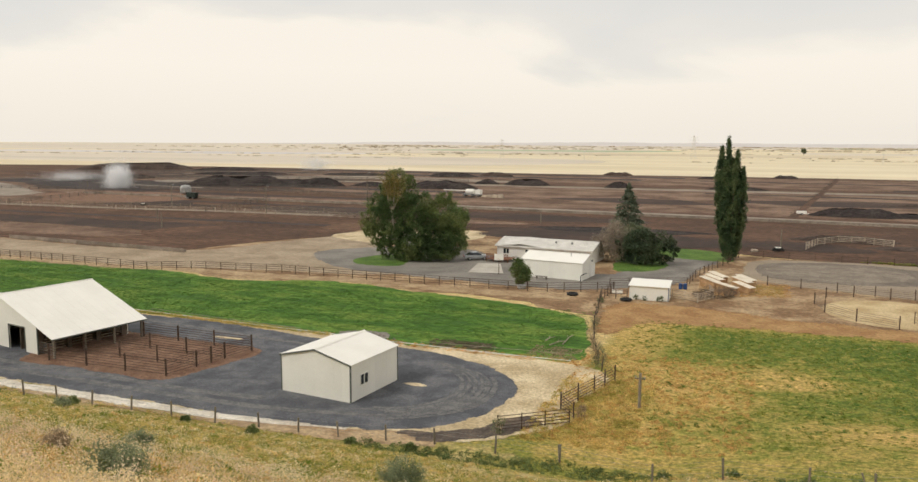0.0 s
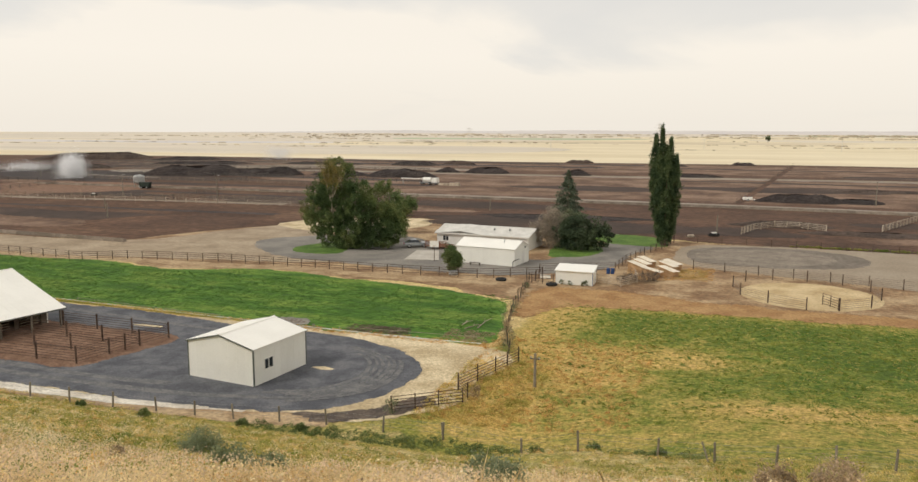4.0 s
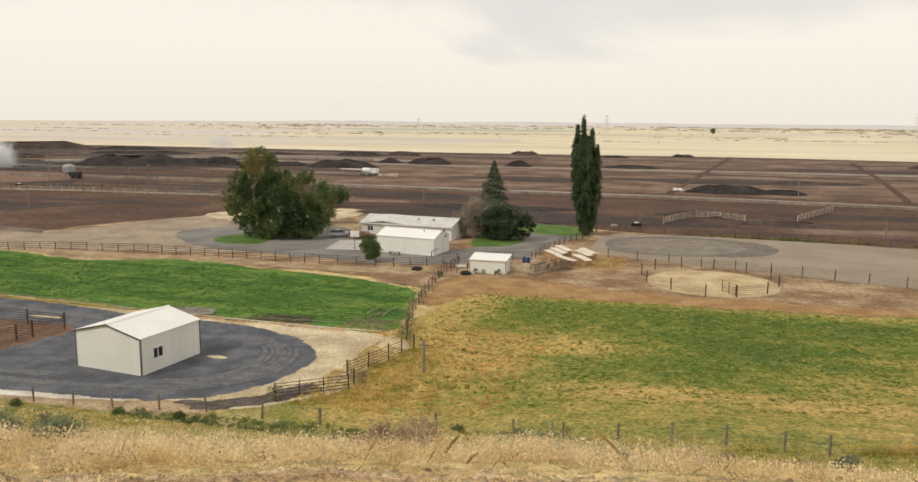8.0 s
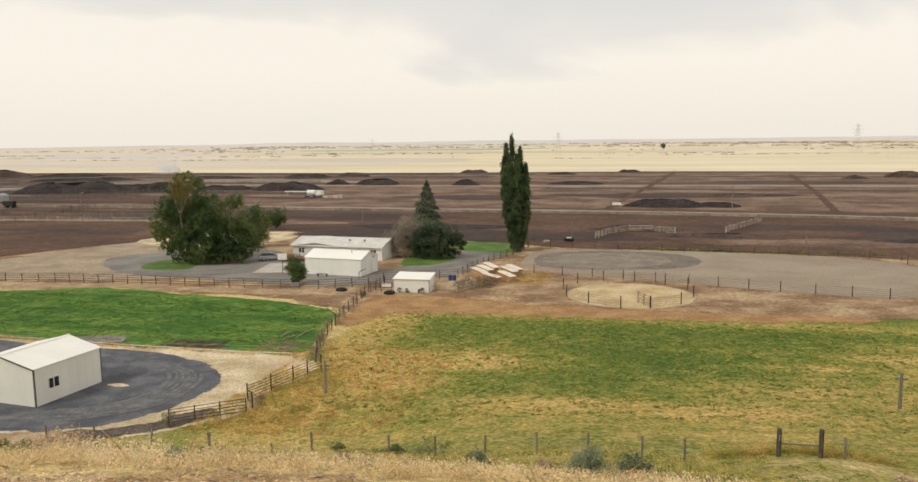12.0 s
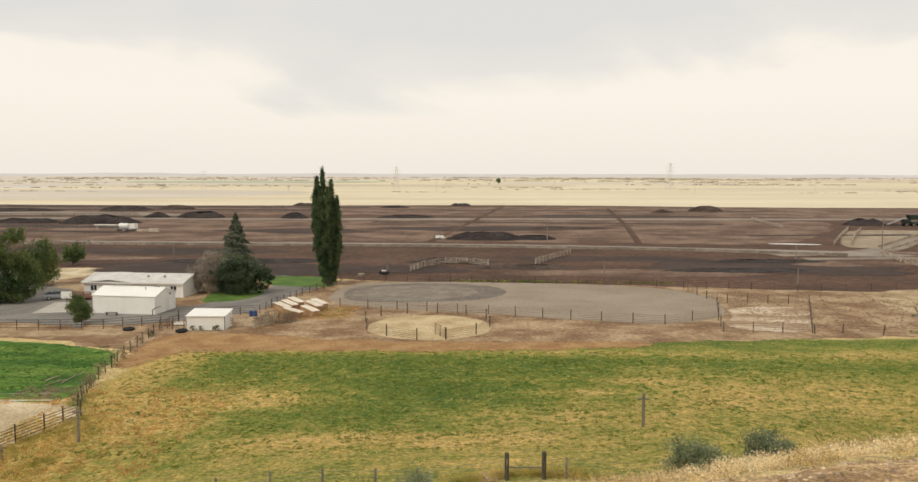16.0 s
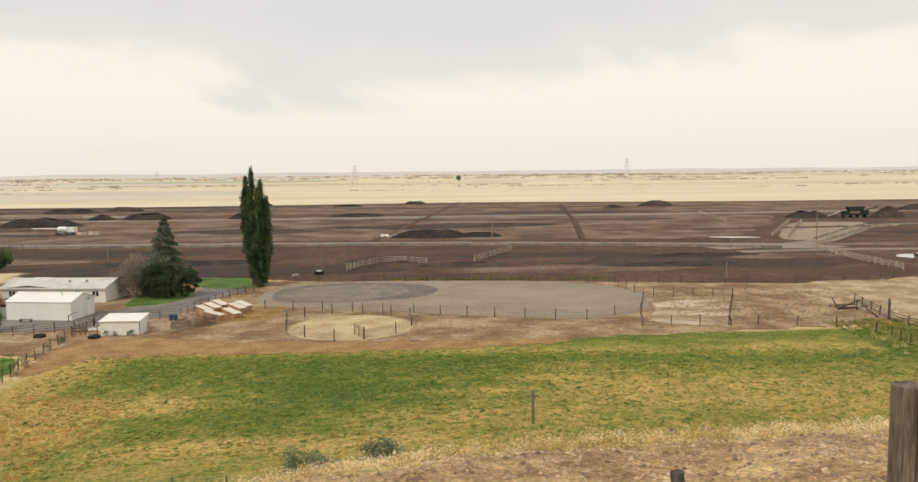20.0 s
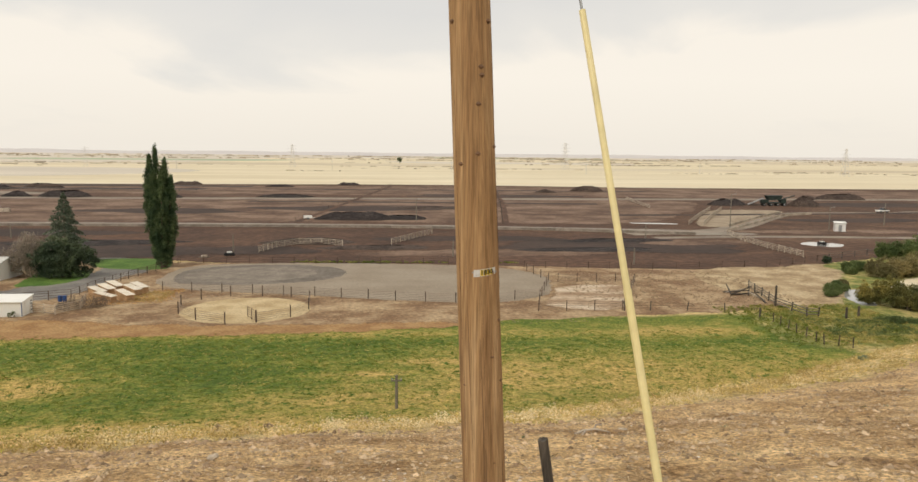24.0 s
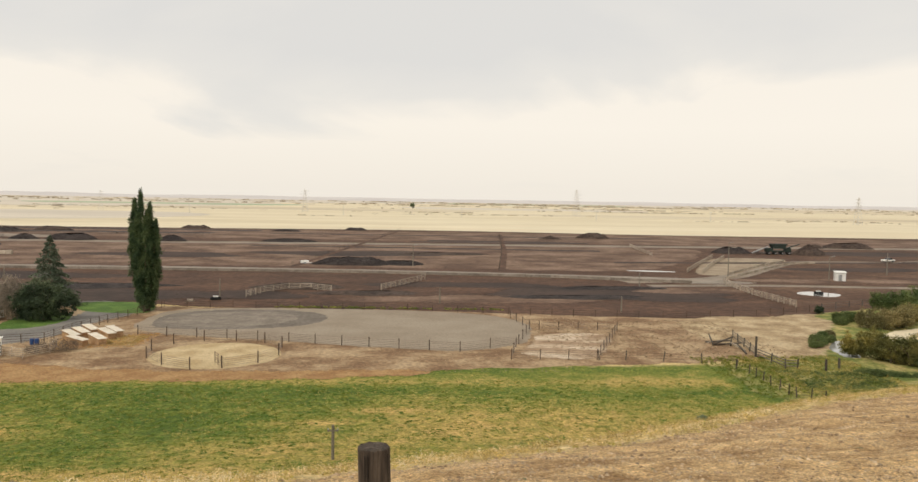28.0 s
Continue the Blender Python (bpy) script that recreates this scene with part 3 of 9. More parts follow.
# ---- mesh helpers ----
class MB:
    """Collects vertices and faces of one mesh."""

    def __init__(self):
        self.v, self.f = [], []

    def add(self, vs, fs):
        k = len(self.v)
        self.v.extend(vs)
        self.f.extend([tuple(i + k for i in q) for q in fs])
        return self

    def box(self, x0, y0, z0, x1, y1, z1, m=None):
        vs = [Vector((x, y, z)) for z in (z0, z1) for y in (y0, y1) for x in (x0, x1)]
        if m is not None:
            vs = [m @ p for p in vs]
        return self.add([tuple(p) for p in vs], [(0, 2, 3, 1), (4, 5, 7, 6), (0, 1, 5, 4), (2, 6, 7, 3), (0, 4, 6, 2), (1, 3, 7, 5)])

    def slab(self, pts, thick):
        """A flat polygon given by 3D points, thickened along its normal."""
        ps = [Vector(p) for p in pts]
        nrm = (ps[1] - ps[0]).cross(ps[2] - ps[0]).normalized() * thick
        n = len(ps)
        vs = [tuple(p) for p in ps] + [tuple(p + nrm) for p in ps]
        fs = [tuple(range(n))[::-1], tuple(range(n, 2 * n))] + [(i, (i + 1) % n, n + (i + 1) % n, n + i) for i in range(n)]
        return self.add(vs, fs)

    def tube(self, p, q, r0, r1=None, n=6):
        r1 = r0 if r1 is None else r1
        p, q = Vector(p), Vector(q)
        d = (q - p).normalized()
        a = d.orthogonal().normalized()
        b = d.cross(a)
        vs = []
        for c, r in ((p, r0), (q, r1)):
            for i in range(n):
                t = 2 * math.pi * i / n
                vs.append(tuple(c + (a * math.cos(t) + b * math.sin(t)) * r))
        return self.add(vs, [(i, (i + 1) % n, n + (i + 1) % n, n + i) for i in range(n)] + [tuple(range(n))[::-1], tuple(range(n, 2 * n))])

    def lathe(self, prof, c, n=12):
        """Profile of (radius, height) round a vertical axis at c."""
        vs, fs = [], []
        for r, z in prof:
            vs += [(c[0] + r * math.cos(2 * math.pi * i / n), c[1] + r * math.sin(2 * math.pi * i / n), c[2] + z) for i in range(n)]
        for k in range(len(prof) - 1):
            fs += [(k * n + i, k * n + (i + 1) % n, (k + 1) * n + (i + 1) % n, (k + 1) * n + i) for i in range(n)]
        fs += [tuple(range(n))[::-1], tuple(range((len(prof) - 1) * n, len(prof) * n))]
        return self.add(vs, fs)

    def mesh(self, name, material, smooth=False):
        me = bpy.data.meshes.new(name)
        me.from_pydata(self.v, [], self.f)
        me.materials.append(material)
        if smooth:
            me.polygons.foreach_set("use_smooth", [True] * len(me.polygons))
        me.update()
        return me


def part(name, mb, material, parent=None, label="", smooth=False):
    """One mesh object from collected faces, under its thing."""
    ob = new(name, mb.mesh(name, material, smooth) if isinstance(mb, MB) else mb)
    if parent is not None:
        ob.parent = parent
    if label:
        ob["label"] = label
    return ob


def thing(name, label, category, at=(0, 0, 0), rz=0.0, group="", kind=""):
    ob = new(name)
    ob.matrix_world = pose(*at, 0, 0, rz)
    return tagged(ob, label, category, group, kind)


# ---- the lie of the land ----
def smooth01(x, a, b):
    t = np.clip((np.asarray(x, float) - a) / (b - a), 0, 1)
    return t * t * (3 - 2 * t)


def land(x, y):
    """Height of the ground: plateau edge, slope, toe and flat valley floor."""
    x, y = np.asarray(x, float), np.asarray(y, float)
    left = np.interp(y, [-40, -3, 0, 2, 8, 20, 39, 44.5, 46], [21.5, 19.55, 19.2, 18.3, 15.5, 10.1, 1.9, 0.06, 0])
    mid = np.interp(y, [-40, -1, 2.2, 5, 7, 10, 14, 26, 42, 60, 72, 88], [20.8, 19.4, 18.9, 18.55, 18.0, 16.75, 14.95, 9.6, 3.9, 1.25, 0.35, 0])
    # the bare spur that runs out to the east
    yb = np.interp(x, [30, 40, 48, 58, 65, 85, 130, 200], [9, 13.5, 19, 27, 32, 46, 74, 110])
    zb = np.interp(x, [30, 40, 48, 58, 65, 85, 130, 200], [18.38, 17.09, 16.0, 14.87, 14.05, 11.2, 6, 2])
    flat = np.interp(y, [-40, 0, 4.5], [21.5, 20.0, 19.35])
    s = np.clip((y - 4.5) / np.maximum(yb - 4.5, 1), 0, 1)
    right = np.where(y < 4.5, flat, 19.35 + (zb - 19.35) * (0.75 * s + 0.25 * s * s))
    over = np.maximum(y - yb, 0)
    right = np.where(y > yb, zb - 0.30 * over - 0.22 * np.minimum(over, 6) ** 2 / 12 - 0.22 * np.maximum(over - 6, 0), right)
    toe = np.where(x < 70, np.interp(y, [20, 42, 60, 72, 88], [9, 4.0, 1.55, 0.5, 0]), 0) * (1 - smooth01(x, 48, 70))
    right = np.maximum(right, toe)
    right = np.maximum(right, 0)
    q = smooth01(y, 4, 9)
    w1, w2 = smooth01(x, -8, 18), smooth01(x, 24 - 2.6 * q, 36 - 3.5 * q)
    z = (left * (1 - w1) + mid * w1) * (1 - w2) + right * w2
    knolls = 0.65 * np.exp(-(((x - 28.5) / 4) ** 2 + ((y - 42) / 4) ** 2)) + 1.1 * np.exp(-((x / 5.5) ** 2 + ((y - 41) / 3.5) ** 2))
    return z + knolls + 0.10 * np.exp(-(((x - 22.5) / 5) ** 2 + ((y - 8.6) / 1.6) ** 2))


def ground_z(x, y):
    return float(land(x, y))


def axis(stops):
    out = []
    for (a, s), (b, _) in zip(stops[:-1], stops[1:]):
        out += list(np.arange(a, b - s * 0.5, s))
    return np.array(out + [stops[-1][0]])


gx = axis([(-5000, 900), (-1400, 200), (-400, 40), (-120, 6), (-60, 2.0), (-14, 0.28), (72, 1.5), (130, 6), (250, 40), (650, 200), (1450, 900), (5050, 1)])
gy = axis([(-600, 100), (-100, 15), (-25, 2), (-6, 0.24), (24, 0.9), (100, 3), (130, 20), (370, 100), (1070, 400), (5070, 1)])
GX, GY = np.meshgrid(gx, gy)
rng = np.random.default_rng(3)
WAVES = [(rng.normal(0, f), rng.normal(0, f), rng.uniform(0, 6.3), a) for f, a, n in ((1.6, 0.007, 26), (4.2, 0.0042, 34)) for _ in range(n)]


def surface(x, y):
    """The land with the hummocks of the hill's rough soil."""
    x, y = np.asarray(x, float), np.asarray(y, float)
    out = np.zeros_like(x + y)
    for fx, fy, ph, a in WAVES:
        out = out + a * np.sin(fx * x + fy * y + ph)
    return land(x, y) + out * smooth01(y, 40, 20) * smooth01(x, -60, -30) * smooth01(x, 120, 90)


GZ = surface(GX, GY)
nx, ny = len(gx), len(gy)
me = bpy.data.meshes.new("ground")
idx = np.arange(nx * ny).reshape(ny, nx)
quads = np.stack([idx[:-1, :-1], idx[:-1, 1:], idx[1:, 1:], idx[1:, :-1]], -1).reshape(-1, 4)
me.from_pydata(np.stack([GX, GY, GZ], -1).reshape(-1, 3).tolist(), [], quads.tolist())
me.polygons.foreach_set("use_smooth", [True] * len(me.polygons))
# cover of the ground: bare soil, green grass, straw, far stubble
brow = np.interp(GX, [-20, -6, 4, 12, 24, 30, 40, 48, 58, 65, 85, 130], [-6, -3, 3.4, 6.9, 8.5, 10.2, 13.2, 18.2, 26, 31, 45, 73])
soil = 1 - smooth01(GY, brow - 1.6 - 1.6 * smooth01(GX, 28, 40), brow + 0.6 + 1.2 * smooth01(GX, 28, 40))
past = smooth01(GY, 42, 48) * (1 - smooth01(GY, 97, 104)) * smooth01(GX, -16, -10) * (1 - smooth01(GX, 84, 96))
slope_green = smooth01(GY, brow + np.where(GX < 30, 4.5 * smooth01(GX, 12, -4) + 2, 0.5), brow + np.where(GX < 30, 13 + 4 * smooth01(GX, 12, -4), 8)) * (1 - past) * (1 - smooth01(GY, 60, 75))
orange = 1.1 * np.exp(-(((GX + 9) / 4.5) ** 2 + ((GY - 58) / 9) ** 2)) + 0.75 * np.exp(-(((GX + 2) / 5) ** 2 + ((GY - 64.5) / 4) ** 2)) + 0.8 * np.exp(-(((GX - 4) / 7) ** 2 + ((GY - 72) / 3.4) ** 2)) + 0.95 * np.exp(-(((GX + 10) / 5) ** 2 + ((GY - 84) / 9) ** 2)) + 0.5 * np.exp(-((GY - 93 + 0.03 * GX) / 3) ** 2) * (GX < 84)
orange += 0.42 * np.exp(-(((GY - 55) / 7) ** 2)) * smooth01(GX, -12, 0) + 0.42 * np.exp(-(((GX - 62) / 24) ** 2 + ((GY - 74) / 12) ** 2))
for ox, oy, ax, ay, k in ((-14, 84, 4, 7, 0.5), (-4, 71, 6, 2.5, 0.6), (4, 70, 5, 2, 0.5), (-11, 75, 3, 4, 0.6), (32, 64, 12, 4, 0.4), (20, 56, 12, 3, 0.35), (46, 84, 8, 3, 0.3), (74, 92, 8, 3, 0.35), (42.4, 78.4, 3.2, 1.0, 0.9), (35.2, 73.6, 2.6, 0.8, 0.8), (19, 56.5, 9, 2.2, 0.4), (50, 70, 10, 4, 0.3)):
    orange += k * np.exp(-(((GX - ox) / ax) ** 2 + ((GY - oy) / ay) ** 2))
orange += 0.22 * smooth01(GX, 28, 52) * np.exp(-((GY - 70) / 12) ** 2)
orange -= 0.22 * np.exp(-((GY - 88) / 5) ** 2) * smooth01(GX, 4, 16) + 0.06 * np.exp(-(((GX - 16) / 12) ** 2 + ((GY - 62) / 7) ** 2)) + 0.10 * np.exp(-(((GX - 22) / 10) ** 2 + ((GY - 74) / 6) ** 2))
creek_green = np.exp(-(((GX - 104) / 16) ** 2 + ((GY - 98) / 18) ** 2))
col = np.stack([soil, np.clip(past + 0.58 * slope_green * (1 - soil) + 0.5 * creek_green, 0, 1),
                np.clip(0.25 + past * orange + 0.24 * slope_green + 0.3 * past * (1 - smooth01(GY, 47, 54)), 0, 1), np.ones_like(soil)], -1).reshape(-1, 4)
at = me.color_attributes.new("cover", "FLOAT_COLOR", "POINT")
at.data.foreach_set("color", col.astype(np.float32).ravel())


def ground_material():
    m = bpy.data.materials.new("hillside_and_pasture")
    m.use_nodes = True
    n, l = m.node_tree.nodes, m.node_tree.links
    b = n["Principled BSDF"]
    geo, att, sep = n.new("ShaderNodeNewGeometry"), n.new("ShaderNodeAttribute"), n.new("ShaderNodeSeparateColor")
    att.attribute_name = "cover"
    l.new(att.outputs["Color"], sep.inputs[0])

    def tex(scale, stretch, detail=6, roughness=0.65):
        mp, nd = n.new("ShaderNodeMapping"), n.new("ShaderNodeTexNoise")
        mp.inputs["Scale"].default_value = stretch
        nd.inputs["Scale"].default_value, nd.inputs["Detail"].default_value, nd.inputs["Roughness"].default_value = scale, detail, roughness
        l.new(geo.outputs["Position"], mp.inputs[0])
        l.new(mp.outputs[0], nd.inputs["Vector"])
        return nd.outputs["Fac"]

    def ramp(fac, stops):
        r = n.new("ShaderNodeValToRGB")
        e = r.color_ramp.elements
        e[0].position, e[0].color = stops[0][0], (*stops[0][1], 1)
        e[1].position, e[1].color = stops[-1][0], (*stops[-1][1], 1)
        for p, c in stops[1:-1]:
            e.new(p).color = (*c, 1)
        l.new(fac, r.inputs[0])
        return r.outputs[0]

    def blend(fac, a, c, kind="MIX"):
        x = n.new("ShaderNodeMixRGB")
        x.blend_type = kind
        for s, val in ((x.inputs[0], fac), (x.inputs[1], a), (x.inputs[2], c)):
            if isinstance(val, (int, float)):
                s.default_value = val
            else:
                l.new(val, s)
        return x.outputs[0]

    def mrange(v, a, c, lo=0.0, hi=1.0):
        r = n.new("ShaderNodeMapRange")
        for name, val in (("From Min", a), ("From Max", c), ("To Min", lo), ("To Max", hi)):
            r.inputs[name].default_value = val
        l.new(v, r.inputs["Value"])
        return r.outputs[0]

    def add(a, c, k=1.0):
        x = n.new("ShaderNodeMath")
        x.operation = "MULTIPLY_ADD"
        l.new(c, x.inputs[0])
        x.inputs[1].default_value = k
        l.new(a, x.inputs[2])
        return x.outputs[0]

    mid, fine, coarse = tex(0.55, (0.8, 1.0, 1)), tex(3.2, (1, 1, 1)), tex(0.10, (0.8, 1.0, 1))
    grit, lump = tex(14, (1, 1, 1)), tex(1.6, (1, 1, 1), 8, 0.75)
    patchy = tex(1.5, (0.6, 1.0, 1), 9, 0.78)
    straw = ramp(patchy, [(0.38, (0.46, 0.325, 0.135)), (0.5, (0.60, 0.455, 0.205)), (0.62, (0.75, 0.60, 0.315))])
    # pasture: dark tufts, green, yellow-green and dry gold by how thin the grass stands
    thin = mrange(add(add(add(add(mid, patchy, 1.1), coarse, 0.8), sep.outputs[2], 0.70), fine, 0.6), 1.45, 2.65)
    green = ramp(thin, [(0.18, (0.072, 0.116, 0.016)), (0.36, (0.118, 0.162, 0.025)), (0.50, (0.190, 0.208, 0.037)), (0.64, (0.310, 0.268, 0.066)), (0.80, (0.44, 0.322, 0.097)), (0.98, (0.55, 0.375, 0.135))])
    soilc = ramp(lump, [(0.36, (0.360, 0.224, 0.102)), (0.48, (0.502, 0.338, 0.170)), (0.64, (0.662, 0.478, 0.262))])
    gmask = mrange(add(add(add(sep.outputs[1], mid, 0.8), coarse, 1.0), patchy, 0.9), 1.72, 2.0)
    c = blend(gmask, straw, green)
    c = blend(1.0, c, ramp(fine, [(0.36, (0.60, 0.62, 0.60)), (0.5, (1.0, 1.0, 1.0)), (0.64, (1.38, 1.36, 1.34))]), "MULTIPLY")
    soilc = blend(1.0, soilc, ramp(grit, [(0.36, (0.70, 0.67, 0.64)), (0.5, (1.0, 1.0, 1.0)), (0.64, (1.25, 1.25, 1.22))]), "MULTIPLY")
    soilc = blend(1.0, soilc, ramp(tex(0.75, (0.8, 1.2, 1), 7, 0.7), [(0.38, (0.66, 0.61, 0.57)), (0.5, (0.98, 0.97, 0.96)), (0.62, (1.20, 1.20, 1.16))]), "MULTIPLY")
    smask = mrange(add(add(sep.outputs[0], mid, 0.7), lump, 0.5), 0.95, 1.2)
    speck = tex(22, (1, 1, 1), 3, 0.7)
    soilc = blend(1.0, soilc, ramp(speck, [(0.34, (0.48, 0.45, 0.42)), (0.48, (1.0, 1.0, 1.0)), (0.66, (1.55, 1.52, 1.44))]), "MULTIPLY")
    c = blend(1.0, c, ramp(speck, [(0.34, (0.68, 0.67, 0.64)), (0.48, (1.0, 1.0, 1.0)), (0.66, (1.32, 1.30, 1.24))]), "MULTIPLY")
    c = blend(smask, c, soilc)
    l.new(c, b.inputs["Base Color"])
    b.inputs["Roughness"].default_value, b.inputs["Specular IOR Level"].default_value = 0.95, 0.2
    bp = n.new("ShaderNodeBump")
    bp.inputs["Strength"].default_value, bp.inputs["Distance"].default_value = 0.85, 0.06
    l.new(add(add(grit, speck, 0.6), fine, 1.6), bp.inputs["Height"])
    l.new(bp.outputs[0], b.inputs["Normal"])
    return m


me.materials.append(ground_material())
ground = tagged(new("ground", me), "hillside of dry soil and straw above a mottled pasture", "ground", kind="structure")


def outline(pts, step=1.0, jitter=0.3, seed=0, closed=True):
    """Smooth line through the points, resampled and roughened."""
    p = np.array(pts, float)
    n = len(p)
    out = []
    for i in range(n if closed else n - 1):
        a, b, c, d = (p[(i + k) % n] if closed else p[min(max(i + k, 0), n - 1)] for k in (-1, 0, 1, 2))
        m = max(2, int(np.linalg.norm(c - b) / step))
        for t in np.arange(m) / m:
            out.append(0.5 * (2 * b + (c - a) * t + (2 * a - 5 * b + 4 * c - d) * t * t + (3 * b - a - 3 * c + d) * t ** 3))
    if not closed:
        out.append(p[-1])
    out = np.array(out)
    if jitter:
        for i, q in enumerate(out):
            k = max(step, 2.4 * jitter)
            w = noise.noise_vector(Vector((q[0] * 0.45 / k, q[1] * 0.45 / k, seed * 7.3)))
            w2 = noise.noise_vector(Vector((q[0] * 1.3 / k, q[1] * 1.3 / k, seed * 3.1)))
            out[i] = q + jitter * (np.array(w[:2]) * 1.3 + np.array(w2[:2]) * 0.4)
    return out


LAID = []


def layer(o):
    """Each area lies 4 mm above those that it overlaps."""
    lo, hi = o.min(0), o.max(0)
    k = 1 + max([q for a, b, q in LAID if (a < hi).all() and (b > lo).all()], default=0)
    LAID.append((lo, hi, k))
    return 0.004 * k


def rimmed(name, verts, faces, rim, material):
    me = bpy.data.meshes.new(name)
    me.from_pydata(verts, [], faces)
    me.materials.append(material)
    at = me.attributes.new("rim", "FLOAT", "POINT")
    at.data.foreach_set("value", np.array(rim, np.float32))
    me.update()
    if me.polygons[-1].normal.z < 0:
        me.flip_normals()
    return me


def patch(name, pts, material, label, category="ground", step=1.0, jitter=0.35, kind="structure", fade=None):
    """A flat area of the valley floor; its rim breaks up outwards."""
    o = outline(pts, step, jitter, len(name))
    fade = min(1.2 * step, 6.0) if fade is None else fade
    area = 0.5 * np.sum(o[:, 0] * np.roll(o[:, 1], -1) - np.roll(o[:, 0], -1) * o[:, 1])
    if area < 0:
        o = o[::-1]
    d = np.roll(o, -2, 0) - np.roll(o, 2, 0)
    nrm = np.stack([d[:, 1], -d[:, 0]], -1) / (np.linalg.norm(d, axis=1)[:, None] + 1e-9)
    z, n = layer(o), len(o)
    b = o + nrm * fade
    vs = [(x, y, z) for x, y in o] + [(x, y, z - 0.0008) for x, y in o] + [(x, y, z - 0.0018 - 0.0006 * (i % 3)) for i, (x, y) in enumerate(b)]
    fs = [(n + (i + 1) % n, n + i, 2 * n + i, 2 * n + (i + 1) % n) for i in range(n)] + [tuple(range(n))]
    ob = new(name, rimmed(name, vs, fs, [1] * n + [0.68] * n + [0] * n, material))
    return tagged(ob, label, category, kind=kind)


def ribbon(name, line, width, material, label, category="road", step=3.0, jitter=0.3, fade=None):
    o = outline(line, step, 0, 0, False)
    d = np.gradient(o, axis=0)
    d /= np.linalg.norm(d, axis=1)[:, None]
    nrm = np.stack([-d[:, 1], d[:, 0]], -1)
    fade = width * 0.3 if fade is None else fade
    z, n = layer(o), len(o)
    vs, rim = [], []
    w0 = max(width / 2 - 0.3 * fade, 0.12)
    for k, (off, dz, r) in enumerate(((w0 + fade, 0.002, 0), (w0, 0.001, 0.68), (w0, 0, 1), (-w0, 0, 1), (-w0, 0.001, 0.68), (-w0 - fade, 0.002, 0))):
        for q in o + nrm * off:
            w = noise.noise_vector(Vector((q[0] * 0.2, q[1] * 0.2, (k // 3) * 9.0)))
            vs.append((q[0] + jitter * w[0], q[1] + jitter * w[1], z - dz + max(ground_z(q[0] + jitter * w[0], q[1] + jitter * w[1]), 0) * 1.02))
            rim.append(r)
    fs = [(r * n + i + 1, r * n + i, (r + 1) * n + i, (r + 1) * n + i + 1) for r in (0, 2, 4) for i in range(n - 1)]
    ob = new(name, rimmed(name, vs, fs, rim, material))
    return tagged(ob, label, category, kind="structure")


# far ground
patch("backdrop_stubble", [(-4600, 500), (-1500, 430), (-560, 420), (-430, 505), (-160, 500), (60, 515), (200, 492), (340, 487), (900, 470), (4600, 560), (4800, 5000), (-4800, 5000)],
      M["stubble"], "pale dry wheat stubble fields to the horizon", step=12, jitter=3, fade=4)
patch("feedlot_ground", [(-640, 420), (-430, 508), (-160, 502), (60, 517), (200, 494), (340, 489), (700, 478), (620, 300), (330, 200), (190, 178), (150, 158), (128, 150), (112, 141), (88, 141), (45, 149), (8, 153),
                         (-4, 158), (-30, 157), (-62, 168), (-81, 156), (-95, 131), (-100, 115.5), (-130, 116), (-155, 116.5), (-260, 119), (-620, 150)],
      M["feed_soil"], "trampled dark brown feedlot soil", step=3, jitter=0.8)
patch("dry_soil_strip", [(-330, 372), (-120, 395), (60, 395), (330, 372), (420, 420), (300, 470), (80, 492), (-200, 480), (-340, 440)], M["feed_dry"], "dry reddish brown soil between the pens", step=4, jitter=2)
patch("dry_soil_pen", [(-60, 250), (70, 247), (100, 255), (150, 300), (110, 345), (20, 350), (-80, 335), (-90, 270)], M["feed_dry"], "dry brown pen soil with pale patches", step=4, jitter=2)
patch("dry_soil_pen", [(-120, 246), (-20, 244), (70, 240), (112, 238), (136, 262), (160, 300), (170, 352), (60, 352), (-60, 349), (-130, 345)], M["feed_dry"], "dry reddish brown soil of the far pens", step=4, jitter=2)
patch("front_pen_soil", [(-26, 163), (0, 156), (44, 152), (88, 144.5), (112, 144), (124, 160), (124, 188), (110, 203), (84, 212), (28, 221), (-60, 226), (-92, 222), (-84, 190), (-62, 172)], M["pen_dark"], "dark trodden soil of the front pens", step=3, jitter=1.5)
patch("feed_road", [(-260, 233), (-103, 230), (28, 224.5), (85, 216), (122, 204), (140, 206), (126, 214), (110, 219), (28, 233), (-100, 240), (-260, 244)], M["pale_road"], "pale dusty feed road between the pens", "road", step=4, jitter=0.5)
ribbon("far_road", [(-330, 365), (-120, 358), (30, 362), (155, 366), (330, 372), (600, 372)], 15, M["grey_road"], "grey dust road across the feedlot")
ribbon("bunk_road", [(104, 206), (125, 212), (140.5, 221.6), (164.5, 251), (184, 273.6), (200.5, 282), (238, 284), (277, 293), (520, 318)], 8, M["grey_road"], "grey road curving away along a kerb")
patch("loading_yard", [(135, 229), (143.4, 229), (160, 250), (175, 267), (187, 281), (192, 294), (176, 297), (162, 287), (144, 252)], M["tan_road"], "tan gravel loading yard", step=3)
ribbon("pen_lane", [(108, 196), (140, 199), (175, 196), (240, 190)], 5, M["grey_road"], "grey worn lane across a pen")

